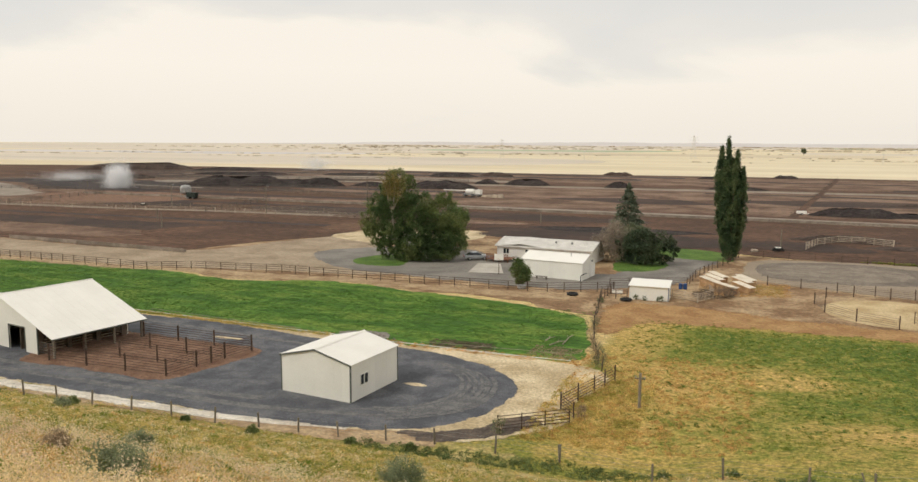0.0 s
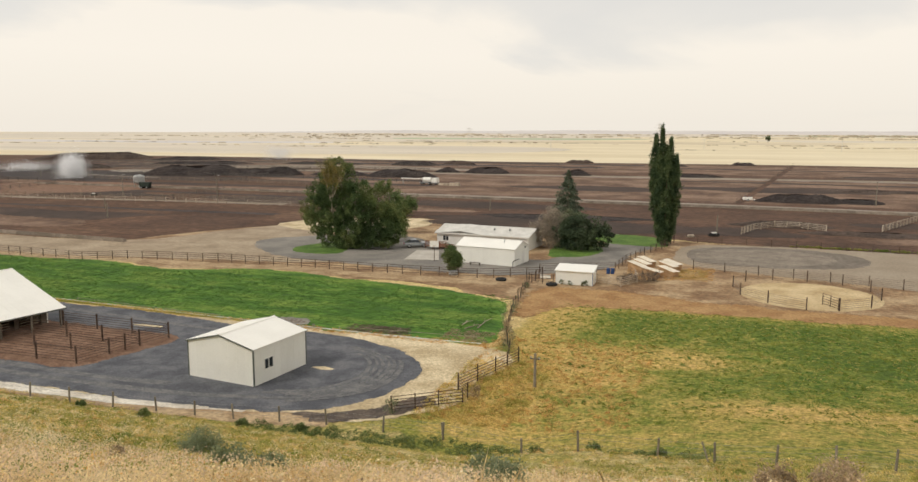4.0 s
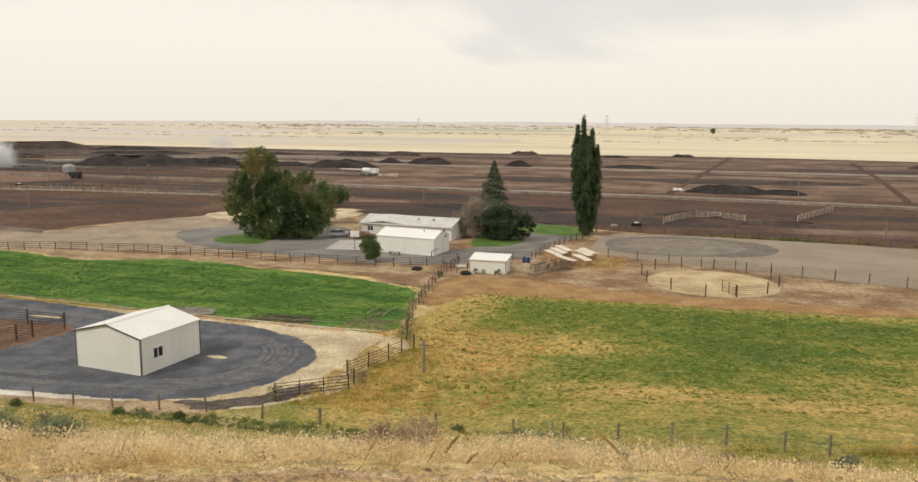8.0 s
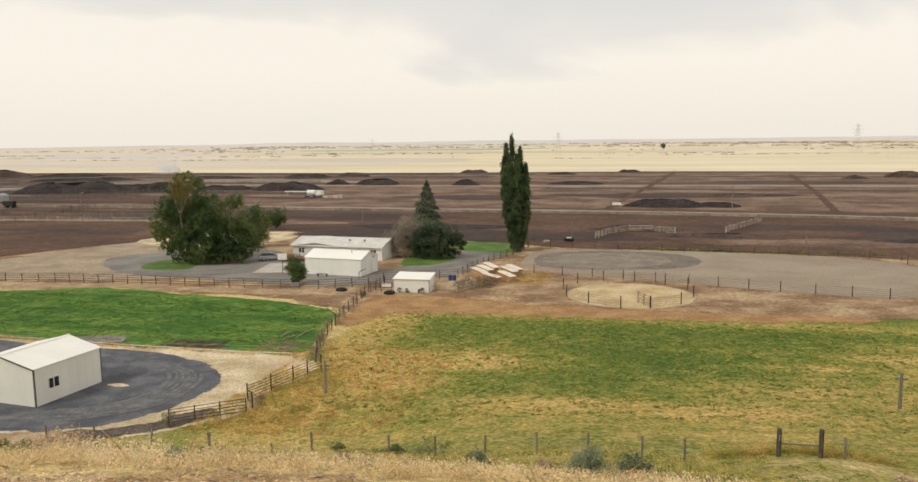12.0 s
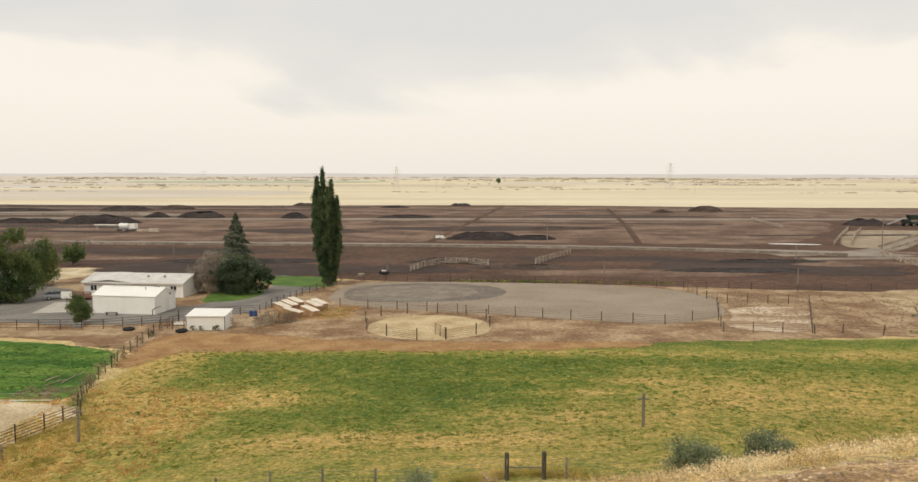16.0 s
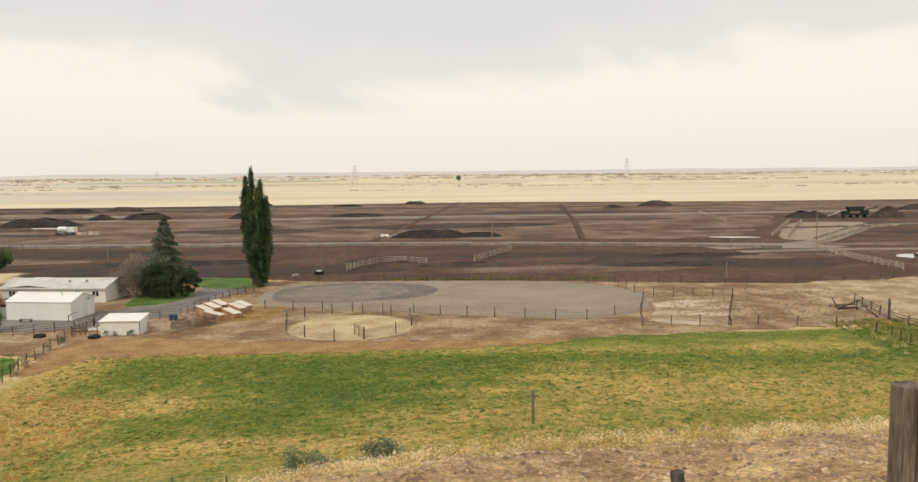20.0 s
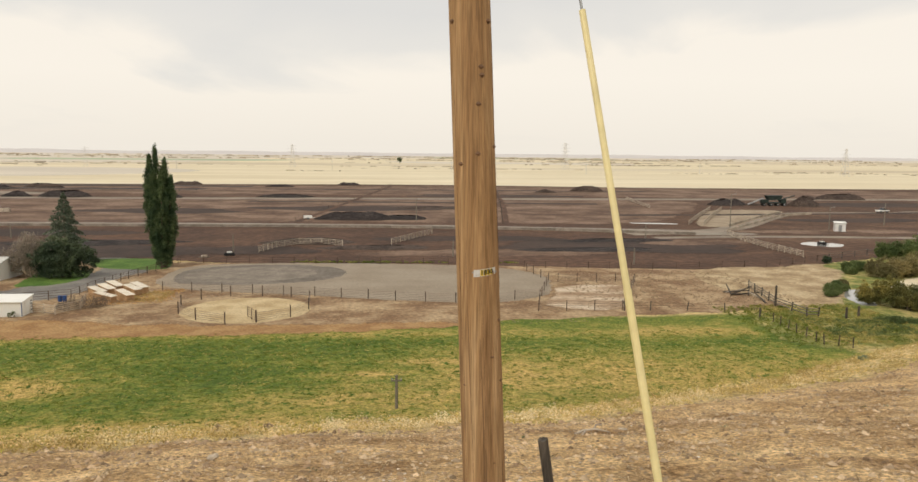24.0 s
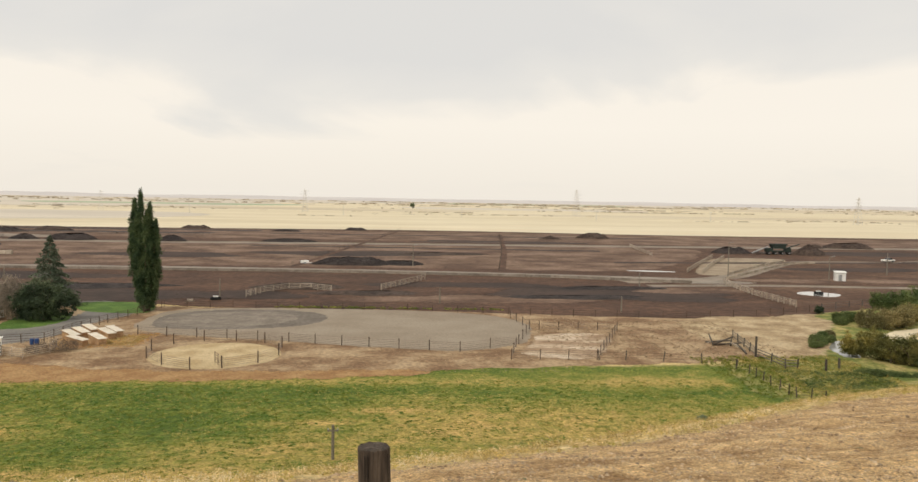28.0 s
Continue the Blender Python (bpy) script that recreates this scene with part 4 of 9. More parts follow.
# yard, drives and pastures
patch("yard_ground", [(-108, 116), (-98, 131), (-87, 150), (-86, 163), (-66, 172), (-40, 166), (-20, 160), (0, 153), (45, 150), (88, 142), (112, 142), (104, 128), (99, 112), (90, 104), (70, 101), (56, 99.5), (31, 94), (9, 93), (-8, 92), (-13, 88),
                      (-17, 92), (-30, 97), (-45, 98.5), (-60, 100.5), (-72, 95.5), (-88, 98.5), (-127, 97), (-260, 90), (-260, 123), (-155, 118.5)],
      M["yard_dirt"], "trampled brown yard with straw-coloured patches", step=0.8, jitter=1.1)
patch("dirt_track", [(-260, 101), (-127, 101), (-102, 100), (-85, 103), (-70, 106), (-60, 107), (-52, 112), (-64, 122), (-72, 140), (-84, 150), (-92, 138), (-104, 117), (-155, 117), (-260, 121)], M["tan_road"], "tan dirt track beside the pens", "road", step=1.5)
patch("tan_bank", [(-88, 150), (-70, 142), (-62, 146), (-56, 160), (-62, 171), (-82, 164)], M["sand"], "pale tan bank of bare earth", step=1.2)
patch("driveway", [(-74, 121), (-62, 112), (-40, 108.5), (-26, 107.5), (-18, 111.5), (-10.5, 118), (-8, 132), (-5, 147), (-10, 156), (-17, 160), (-22, 158), (-14, 150), (-13, 139), (-18, 127), (-22, 122), (-36, 128), (-44, 134), (-58, 146), (-72, 160), (-78, 155), (-66, 142), (-76, 130)],
      M["asphalt"], "grey gravel driveway round the house", "driveway", step=1.0, jitter=0.6, fade=2.6)
patch("lawn_west", [(-66.2, 121.4), (-64.5, 127), (-61, 128.2), (-57.5, 125), (-55.8, 118.5), (-57, 117), (-60.5, 116.2), (-64.4, 117.6)], M["lawn"], "clipped green lawn under the big tree", "lawn", step=0.7, jitter=0.2)
patch("lawn_house", [(-20.6, 128), (-18, 127.4), (-14.8, 129), (-12.8, 136), (-16, 143), (-22, 144)], M["lawn"], "shaded green lawn beside the house", "lawn", step=0.7, jitter=0.2)
patch("lawn_north", [(-19, 157), (-14, 147), (-4, 144.5), (-2.5, 148), (-5, 156), (-12, 159)], M["lawn"], "bright green lawn by the poplar", "lawn", step=0.7, jitter=0.2)
tagged(part("concrete_pad", MB().slab([(-42.2, 115, 0.05), (-36.6, 116.5, 0.05), (-40.2, 126, 0.05), (-44, 125, 0.05)], 0.1), M["concrete"]), "pale concrete parking pad", "pad", kind="structure")
patch("west_pasture", [(-260, 82), (-260, 97), (-127, 97.3), (-107, 98.8), (-88, 97.6), (-72, 94.8), (-60, 99.6), (-45, 97.4), (-31, 95.5), (-20, 91.5), (-16.6, 85), (-14.6, 71.8), (-22.6, 71.5), (-31.7, 70.3), (-46, 71), (-60, 72.6), (-69, 72.2), (-100, 74), (-160, 78)],
      M["green_grass"], "lush irrigated green pasture", "pasture", step=1.0, jitter=0.5)
patch("sand_apron", [(-48, 71), (-32, 70.4), (-23, 70.9), (-13, 69.2), (-10.2, 66), (-12.2, 58), (-11, 55), (-14, 50.8), (-18.5, 47.6), (-30, 46.4), (-48, 46.3), (-62, 46.3), (-100, 46.4), (-100, 47), (-60, 47), (-34, 48), (-24, 52), (-20, 64), (-30, 68), (-48, 69)],
      M["sand"], "pale sandy verge round the gravel lot", "verge", step=0.8, jitter=0.4)
for ln, w, m, lab in (([(-110, 43.6), (-60, 43.2), (-46, 43.3), (-38, 43.9), (-30, 45.0), (-24, 46.2), (-19, 47.4)], 2.6, "verge", "tan soil of the verge under the fence"),
                      ([(-110, 45.6), (-70, 45.2), (-52, 45.2), (-41, 45.4), (-33, 46.0), (-26.4, 47.0)], 1.7, "pale_dirt", "pale chalky strip along the gravel edge")):
    ribbon("chalk_strip" if m == "pale_dirt" else "soil_verge", ln, w, M[m], lab, "verge", step=0.8, jitter=0.5, fade=0.7)
patch("spilled_soil", [(-22, 46.9), (-19, 47.2), (-15.5, 49.6), (-13.2, 53), (-14.6, 54.4), (-17, 50.8), (-20, 48.6), (-22, 47.9)], M["berm"], "dark soil and gravel pushed up below the lot", "soil", step=0.6, jitter=0.3)
patch("gravel_lot", [(-110, 46.6), (-60.4, 46.4), (-41, 46.3), (-33, 46.6), (-25.8, 47.4), (-22.0, 48.8), (-19.5, 51.0), (-17.8, 54.8), (-17.3, 60.0), (-19, 63.6), (-23.2, 66.6), (-28.8, 68.6), (-32, 69), (-42, 69), (-51, 70.3), (-60, 71.2), (-69, 71), (-110, 72)],
      M["gravel"], "dark grey gravel lot with wheel tracks", "gravel", step=0.7, jitter=0.3)
patch("gravel_bald_spot", [(-27.0, 58.4), (-26, 58.8), (-25.0, 58.6), (-25.6, 58.2)], M["sand"], "pale bald spot in the gravel", "gravel", step=0.3, jitter=0.15)
patch("gravel_bald_spot", [(-53.5, 65.6), (-51.5, 65.95), (-49.6, 65.8), (-51, 65.3)], M["sand"], "pale bald spot in the gravel", "gravel", step=0.3, jitter=0.2)
patch("pen_floor", [(-65, 51.4), (-58.7, 51.3), (-53, 51.1), (-47.6, 51.4), (-46.2, 55.5), (-45.2, 62.4), (-52, 63.2), (-61.5, 63.4), (-66, 62)], M["pen_soil"], "reddish brown pen soil", "soil", step=0.7, jitter=0.2)
patch("arena_floor", [(0.5, 131), (1, 146), (8, 150.5), (22, 151.5), (45, 149.3), (58, 145), (64.6, 137), (65, 128), (61.4, 116.2), (52, 110.8), (39, 113.6), (27, 117.6), (14, 121.4), (5, 125)], M["arena"], "smooth grey-tan riding arena footing", "arena", step=1.0)
patch("worked_ring", [(3, 133), (3, 143), (10, 148.5), (20, 149), (28, 145), (30, 138), (25, 131), (14, 128), (6, 129)], M["arena_dark"], "darker harrowed ring in the arena", "arena", step=0.8, fade=2.2)
patch("worked_ring_middle", [(4.5, 133.5), (4.5, 141), (11, 146.2), (19, 146.2), (24, 142.5), (24.5, 137), (20, 132), (12, 130.3)], M["arena_swirl"], "greyer middle of the harrowed ring", "arena", step=0.8, fade=2.2)
ring = [(18.6 + 8.4 * math.cos(a), 107.2 + 8.6 * math.sin(a)) for a in np.linspace(0, 2 * math.pi, 15)[:-1]]
patch("round_pen_sand", ring, M["ring_sand"], "pale sand of the round pen", "sand", step=0.6, jitter=0.15)
patch("corral_floor", [(61.4, 108.2), (70.2, 106.2), (76.4, 123.0), (66.6, 123.4), (64.0, 116.0)], M["corral"], "bare pinkish corral ground with pale patches", "sand", step=0.8, fade=1.6)
patch("trampled_edge", [(-15, 99), (-9, 101), (0, 99.5), (10, 97), (30, 96.5), (45, 97.5), (45, 96), (30, 94), (9, 93), (-8, 92), (-12.5, 89), (-13.4, 84), (-14.6, 88)], M["rust_dirt"], "orange trampled edge between yard and pasture", "ground", step=1.0, jitter=0.8, fade=3.5)
patch("shelter_litter", [(-8, 112), (0, 109.5), (5, 113), (4, 120), (-1, 123), (-7, 119)], M["verge"], "spilled straw round the shelters", "straw", step=0.6, jitter=0.5)
patch("dry_bank", [(93, 128), (96, 138), (104, 143), (114, 143.5), (127, 147), (125, 138), (116, 125), (110, 115), (104, 108), (98, 107), (95, 115)], M["bank_soil"], "pale dry bank above the creek", "bank", step=0.9, jitter=0.6, fade=4)
patch("creek_meadow", [(90, 101), (97, 103.5), (104, 106), (109.5, 113), (115.5, 123.5), (124, 137), (127, 147), (150, 158), (175, 168), (240, 160), (240, 90), (160, 70), (110, 80), (88, 84), (87, 94)], M["meadow"], "rough olive creekside meadow", "meadow", step=1.2, jitter=0.8, fade=4)
patch("straw_bank", [(122, 118), (128, 127), (142, 134), (166, 150), (220, 150), (220, 110), (150, 104)], M["stubble"], "smooth blond flat beyond the willows", "bank", step=1.2, jitter=0.4)
patch("creek_water", [(107.4, 106.5), (107.8, 108.8), (108.5, 112), (110.4, 115.3), (113.0, 118.6), (114.6, 118.0), (112.2, 114.2), (110.6, 110.8), (109.8, 107.8), (108.8, 106)], M["water"], "still creek water, sky reflection in its colour", "creek", step=0.5, jitter=0.15, fade=0.3)
for ps in ([(141, 181.3), (145.2, 176.8), (149.6, 181.3), (145.2, 185.6)], [(190.2, 207.2), (194.6, 205.2), (199.4, 207), (194.6, 208.8)], [(115.6, 238.6), (122, 236.4), (129, 236), (122, 238.8)]):
    patch("puddle", ps, M["water"], "shallow pen puddle, sky reflection in its colour", "puddle", step=0.8, jitter=0.2)


# ---- buildings ----
def gable_building(name, label, at, rz, w, d, h, rise, over=0.25, wall=None, roofm=None, trim=None):
    """Front gable on the local x axis from 0 to w, running d along y."""
    t = thing(name, label, "building", (*at, 0), rz)
    wall, roofm, trim = wall or M["white_metal"], roofm or M["white_roof"], trim or M["trim_green"]
    sl = rise / (w / 2)
    top = lambda x: h + rise - abs(x - w / 2) * sl
    nw, nd = max(1, round(w / 0.92)), max(1, round(d / 0.92))
    for nm, y1 in (("front_wall", 0.12), ("back_wall", d)):
        wl_ = part(nm, MB().slab([(0.02, y1 - 0.02, 0), (w - 0.02, y1 - 0.02, 0), (w - 0.02, y1 - 0.02, h - 0.02), (w / 2, y1 - 0.02, h + rise - 0.02), (0.02, y1 - 0.02, h - 0.02)], 0.06), wall, t)
        for i in range(nw):
            x0, x1 = w * i / nw + 0.003, w * (i + 1) / nw - 0.003
            pts = [(x0, y1, 0), (x1, y1, 0), (x1, y1, top(x1))] + ([(w / 2, y1, h + rise)] if x0 < w / 2 < x1 else []) + [(x0, y1, top(x0))]
            part("wall_panel", MB().slab([(px, 0.05 if nm == "front_wall" else d, pz) for px, _, pz in pts], 0.05), wall, wl_)
    for nm, x0, xp in (("side_wall", 0.05, 0.0), ("side_wall", w - 0.12, w - 0.05)):
        wl_ = part(nm, MB().box(x0 + 0.0, 0.12, 0, x0 + 0.07, d - 0.12, h - 0.02), wall, t)
        for i in range(nd):
            y0, y1 = max(d * i / nd + 0.003, 0.06), min(d * (i + 1) / nd - 0.003, d - 0.06)
            part("wall_panel", MB().box(xp, y0, 0, xp + 0.05, y1, h - 0.01), wall, wl_)
    nr = max(1, round((d + 2 * over) / 0.92))
    for s in (0, 1):
        xe, xm = (-over, w / 2) if s == 0 else (w + over, w / 2)
        ze = h - sl * over + 0.06
        for i in range(nr):
            y0, y1 = -over + (d + 2 * over) * i / nr, -over + (d + 2 * over) * (i + 1) / nr - 0.006
            pts = [(xe, y0, ze), (xm, y0, h + rise + 0.06), (xm, y1, h + rise + 0.06), (xe, y1, ze)]
            part("roof_sheet", MB().slab(pts[::-1] if s == 0 else pts, 0.05), roofm, t)
    part("ridge_cap", MB().slab([(w / 2 - 0.2, -over, h + rise + 0.10 - 0.2 * sl), (w / 2, -over, h + rise + 0.13), (w / 2, d + over, h + rise + 0.13), (w / 2 - 0.2, d + over, h + rise + 0.10 - 0.2 * sl)][::-1], 0.02)
         .slab([(w / 2 + 0.2, -over, h + rise + 0.10 - 0.2 * sl), (w / 2, -over, h + rise + 0.13), (w / 2, d + over, h + rise + 0.13), (w / 2 + 0.2, d + over, h + rise + 0.10 - 0.2 * sl)], 0.02), roofm, t)
    for x in (-0.025, w - 0.085):
        for y in (-0.025, d - 0.085):
            part("corner_trim", MB().box(x, y, 0, x + 0.11, y + 0.11, h - 0.05), trim, t, "dark green-grey corner trim")
    for y in (-over - 0.03, d + over):
        for s in (0, 1):
            xe, xm = (-over, w / 2) if s == 0 else (w + over, w / 2)
            a, b = (xe, y, h - sl * over - 0.06), (xm, y, h + rise - 0.06)
            part("gable_trim", MB().slab([a, b, (b[0], y, b[2] + 0.13), (a[0], y, a[2] + 0.13)] if s == 1 else [b, a, (a[0], y, a[2] + 0.13), (b[0], y, b[2] + 0.13)], 0.03), trim, t, "dark green-grey gable trim")
    return t


def window(parent, x, y, z, w, h, facing="x", panes=2):
    """A sliding window: frame bars, and glass panes set back."""
    fr = MB()
    b = 0.06
    def bx(m, u0, z0, u1, z1, d0, d1):
        if facing == "x":
            m.box(x + d0, y + u0, z + z0, x + d1, y + u1, z + z1)
        else:
            m.box(x + u0, y - d1, z + z0, x + u1, y - d0, z + z1)
    for u0, z0, u1, z1 in ((0, 0, w, b), (0, h - b, w, h), (0, b, b, h - b), (w - b, b, w, h - b)) + tuple((w * k / panes - b / 2, b, w * k / panes + b / 2, h - b) for k in range(1, panes)):
        bx(fr, u0, z0, u1, z1, 0.0, 0.05)
    win = part("window", fr, M["white_metal"], parent, "white window frame")
    for k in range(panes):
        g = MB()
        bx(g, w * k / panes + b, b, w * (k + 1) / panes - b, h - b, 0.004, 0.02)
        part("pane", g, M["glass"], win, "dark glass pane")
    return win


# the white metal shed on the gravel
shed = gable_building("metal_shed", "white metal shed with dark trim on a gravel lot", (-35.95, 52.77), -6.3, 7.25, 7.2, 3.22, 0.87, over=0.12)
window(shed, 7.25, 1.35, 1.15, 1.15, 0.95)


def barn():
    t = thing("pole_barn", "white pole barn with an open lean-to over pens", "barn", (-62.1, 52.5, 0), -9.8)
    # local: y along the eave, x towards the eave; the ridge lies at x = -9
    L, k, e = 10.2, 0.37, 2.12
    zr = lambda x: e - k * x
    for nm, x0, x1 in (("roof_panel", 0.35, -9.0), ("roof_panel", -18.2, -9.0)):
        z0 = zr(x0) if x0 > -9 else zr(0.2)
        pts = [(x0, -0.3, z0), (x0, L + 0.3, z0), (x1, L + 0.3, zr(-9)), (x1, -0.3, zr(-9))]
        for i in range(12):
            ya, yb = -0.3 + (L + 0.6) * i / 12, -0.3 + (L + 0.6) * (i + 1) / 12 - 0.008
            pts = [(x0, ya, z0), (x0, yb, z0), (x1, yb, zr(-9)), (x1, ya, zr(-9))]
            part("roof_sheet", MB().slab(pts if x0 > -9 else pts[::-1], 0.06), M["white_roof"], t)
    part("ridge_cap", MB().tube((-9, -0.3, zr(-9) + 0.05), (-9, L + 0.3, zr(-9) + 0.05), 0.09), M["white_roof"], t)
    # gable end wall with a wide doorway
    mb = MB()
    dx0, dx1, dz = -7.6, -4.8, 2.5
    mb.slab([(dx1, 0.1, 0), (-2.6, 0.1, 0), (-2.6, 0.1, zr(-2.6)), (dx1, 0.1, zr(dx1))], 0.1)
    mb.slab([(dx0, 0.1, dz), (dx1, 0.1, dz), (dx1, 0.1, zr(dx1)), (dx0, 0.1, zr(dx0))], 0.1)
    mb.slab([(-15.4, 0.1, 0), (dx0, 0.1, 0), (dx0, 0.1, zr(dx0)), (-9, 0.1, zr(-9)), (-15.4, 0.1, zr(-2.6))], 0.1)
    part("gable_wall", mb, M["white_metal"], t)
    part("door_trim", MB().box(dx0 - 0.1, -0.06, 0, dx0, 0.0, dz + 0.1).box(dx1, -0.06, 0, dx1 + 0.1, 0.0, dz + 0.1).box(dx0, -0.06, dz, dx1, 0.0, dz + 0.1), M["trim_green"], t, "dark door trim")
    part("back_gable_wall", MB().slab([(-15.4, L, 0), (-2.6, L, 0), (-2.6, L, zr(-2.6)), (-9, L, zr(-9)), (-15.4, L, zr(-2.6))], 0.1), M["white_metal"], t)
    part("far_wall", MB().box(-15.5, 0.1, 0, -15.4, L - 0.1, zr(-2.6)), M["white_metal"], t)
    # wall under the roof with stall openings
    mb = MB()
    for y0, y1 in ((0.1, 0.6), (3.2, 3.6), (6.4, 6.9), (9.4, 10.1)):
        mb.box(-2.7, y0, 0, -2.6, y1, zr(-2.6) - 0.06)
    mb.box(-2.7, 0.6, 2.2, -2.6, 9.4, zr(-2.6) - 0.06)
    # dark colour on the stall front imitates shade under the roof
    part("stall_wall", mb, M["interior"], t, "boarded stall front coloured dark for barn shade")
    part("stall_lining", MB().box(-6.2, 0.3, 0, -6.1, 10.0, 3.9).box(-6.1, 3.35, 0, -2.72, 3.45, 2.4).box(-6.1, 6.6, 0, -2.72, 6.7, 2.4), M["interior"], t, "brown boarded stall partitions, darkened for barn shade")
    part("corner_trim", MB().box(-2.68, -0.03, 0, -2.55, 0.1, zr(-2.6) - 0.08), M["trim_green"], t, "dark corner trim")
    for y in (0.1, 3.4, 6.7, 10.0):
        part("post", MB().box(-0.09, y - 0.09, 0, 0.09, y + 0.09, e - 0.02), M["wood"], t, "weathered square eave post")
    part("eave_beam", MB().box(-0.06, -0.1, e - 0.26, 0.06, L + 0.1, e - 0.02), M["wood"], t)
    part("eave_trim", MB().box(0.34, -0.32, e - 0.22, 0.38, L + 0.32, e + 0.02 - 0.1), M["trim_green"], t, "dark eave trim")
    for i in range(5):
        part("gate_rail", MB().tube((-2.55, 0.12, 0.35 + 0.25 * i), (-0.1, 0.12, 0.35 + 0.25 * i), 0.03), M["grey_pipe"], t)
    for y0 in (0.7, 3.7, 7.0):
        for i in range(5):
            part("stall_gate_rail", MB().tube((-2.65, y0, 0.3 + 0.28 * i), (-2.65, y0 + 2.2, 0.3 + 0.28 * i), 0.04), M["bunk"], t)
    return t


barn()

# ---- house and outbuildings ----
garage = gable_building("garage", "white metal garage with a low gable roof", (-23.35, 115.1), 82.5, 6.0, 10.2, 2.75, 0.95, over=0.15, trim=M["siding"])
part("wall_vent", MB().box(4.2, -0.09, 2.5, 4.6, -0.02, 2.75), M["trim_green"], garage, "dark louvred wall vent")
part("roof_pipe", MB().tube((2.0, 2.6, 3.2), (2.0, 2.6, 3.95), 0.06), M["steel_grey"], garage, "grey roof pipe")
part("door", MB().box(3.2, -0.05, 0.1, 4.1, 0.0, 2.1), M["siding"], garage, "white side door")
bench = thing("bench", "dark wooden bench against the garage wall", "bench", (-30.6, 114.3, 0), -7)
part("seat", MB().box(0, 0, 0.42, 1.9, 0.4, 0.48), M["dark_wood"], bench)
for x in (0.1, 1.7):
    part("leg", MB().box(x, 0.05, 0, x + 0.1, 0.35, 0.42), M["dark_wood"], bench)
ladder = thing("water_pump", "dark pipe stand by the garage wall", "pump", (-23.4, 114.3, 0), 60)
part("pipe", MB().tube((0, 0, 0), (0, 0, 0.9), 0.07).tube((0, 0, 0.9), (0.7, 0, 1.15), 0.06).tube((0.7, 0, 1.15), (1.6, 0.1, 1.2), 0.04), M["black"], ladder)


def house():
    t = thing("house", "long white house with a low grey shingle roof", "house", (-43.0, 132.5, 0), -4.3)
    W, D, H, R = 17.9, 8.2, 2.6, 1.0
    part("front_wall", MB().box(0, 0, 0, W, 0.15, H), M["siding"], t)
    part("back_wall", MB().box(0, D - 0.15, 0, W, D, H), M["siding"], t)
    for x0 in (0, W - 0.15):
        part("gable_wall", MB().slab([(x0, D - 0.15, 0), (x0, 0.15, 0), (x0, 0.15, H), (x0, D / 2, H + R - 0.05), (x0, D - 0.15, H)], -0.15), M["siding"], t)
    for s in (0, 1):
        y0 = -0.4 if s == 0 else D + 0.4
        z0 = H - 0.12
        pts = [(-0.3, y0, z0), (W + 0.3, y0, z0), (W + 0.3, D / 2, H + R), (-0.3, D / 2, H + R)]
        mb = MB().slab(pts if s == 0 else pts[::-1], 0.08)
        rf = part("roof", mb, M["shingle"], t)
        rows = 12
        for i in range(rows):
            f = (i + 0.5) / rows
            part("shingle_course", MB().tube((-0.3, y0 + (D / 2 - y0) * f, z0 + (H + R - z0) * f + 0.075), (W + 0.3, y0 + (D / 2 - y0) * f, z0 + (H + R - z0) * f + 0.075), 0.02, n=4), M["shingle"], rf)
    # shallow raised roof section over the west half
    for sg in (-1, 1):
        pts = [(4.8 + sg * 3.6, -0.5, H + 0.02), (4.8, -0.5, H + 0.42), (4.8, D / 2 + 0.2, H + R + 0.16), (4.8 + sg * 3.6, D / 2, H + R + 0.03)]
        part("raised_roof", MB().slab(pts if sg == 1 else pts[::-1], 0.07), M["shingle"], t)
    part("fascia", MB().box(-0.3, -0.46, H - 0.26, W + 0.3, -0.4, H - 0.06), M["siding"], t)
    for x in (1.2, 5.5, 12.6, 15.6):
        window(t, x, 0.0, 1.0, 1.2, 1.0, "y")
    part("door", MB().box(9.0, -0.05, 0.15, 9.95, 0.0, 2.15), M["siding"], t, "white front door")
    for x in (10.5, 13.5):
        part("roof_vent", MB().box(x, 2.0, H + 0.55, x + 0.3, 2.3, H + 0.95), M["steel_grey"], t)
    for i in range(11):
        part("siding_course", MB().box(-0.012, -0.012, 0.2 + i * 0.22, W + 0.012, 0.0, 0.23 + i * 0.22), M["siding"], t)
    return t


house()
deck = thing("deck", "reddish stained wooden deck with a rail", "deck", (-43.6, 128.0, 0), -4)
for i in range(14):
    part("deck_board", MB().box(0, i * 0.28, 0.45, 4.2, i * 0.28 + 0.26, 0.5), M["deck_wood"], deck)
for x in (0.0, 1.4, 2.8, 4.1):
    part("rail_post", MB().box(x, 0, 0, x + 0.1, 0.1, 1.45), M["deck_wood"], deck)
for z in (0.6, 0.8, 1.0, 1.2, 1.4):
    part("rail", MB().box(0, 0.02, z, 4.2, 0.08, z + 0.1), M["deck_wood"], deck)

hut = thing("hut", "small white metal hut with a sloping roof", "hut", (-14.35, 103.9, 0), 0.5)
hw, hd = 5.2, 3.3
fw = part("front_wall", MB().box(0, 0.03, 0, hw, 0.08, 1.92), M["white_metal"], hut)
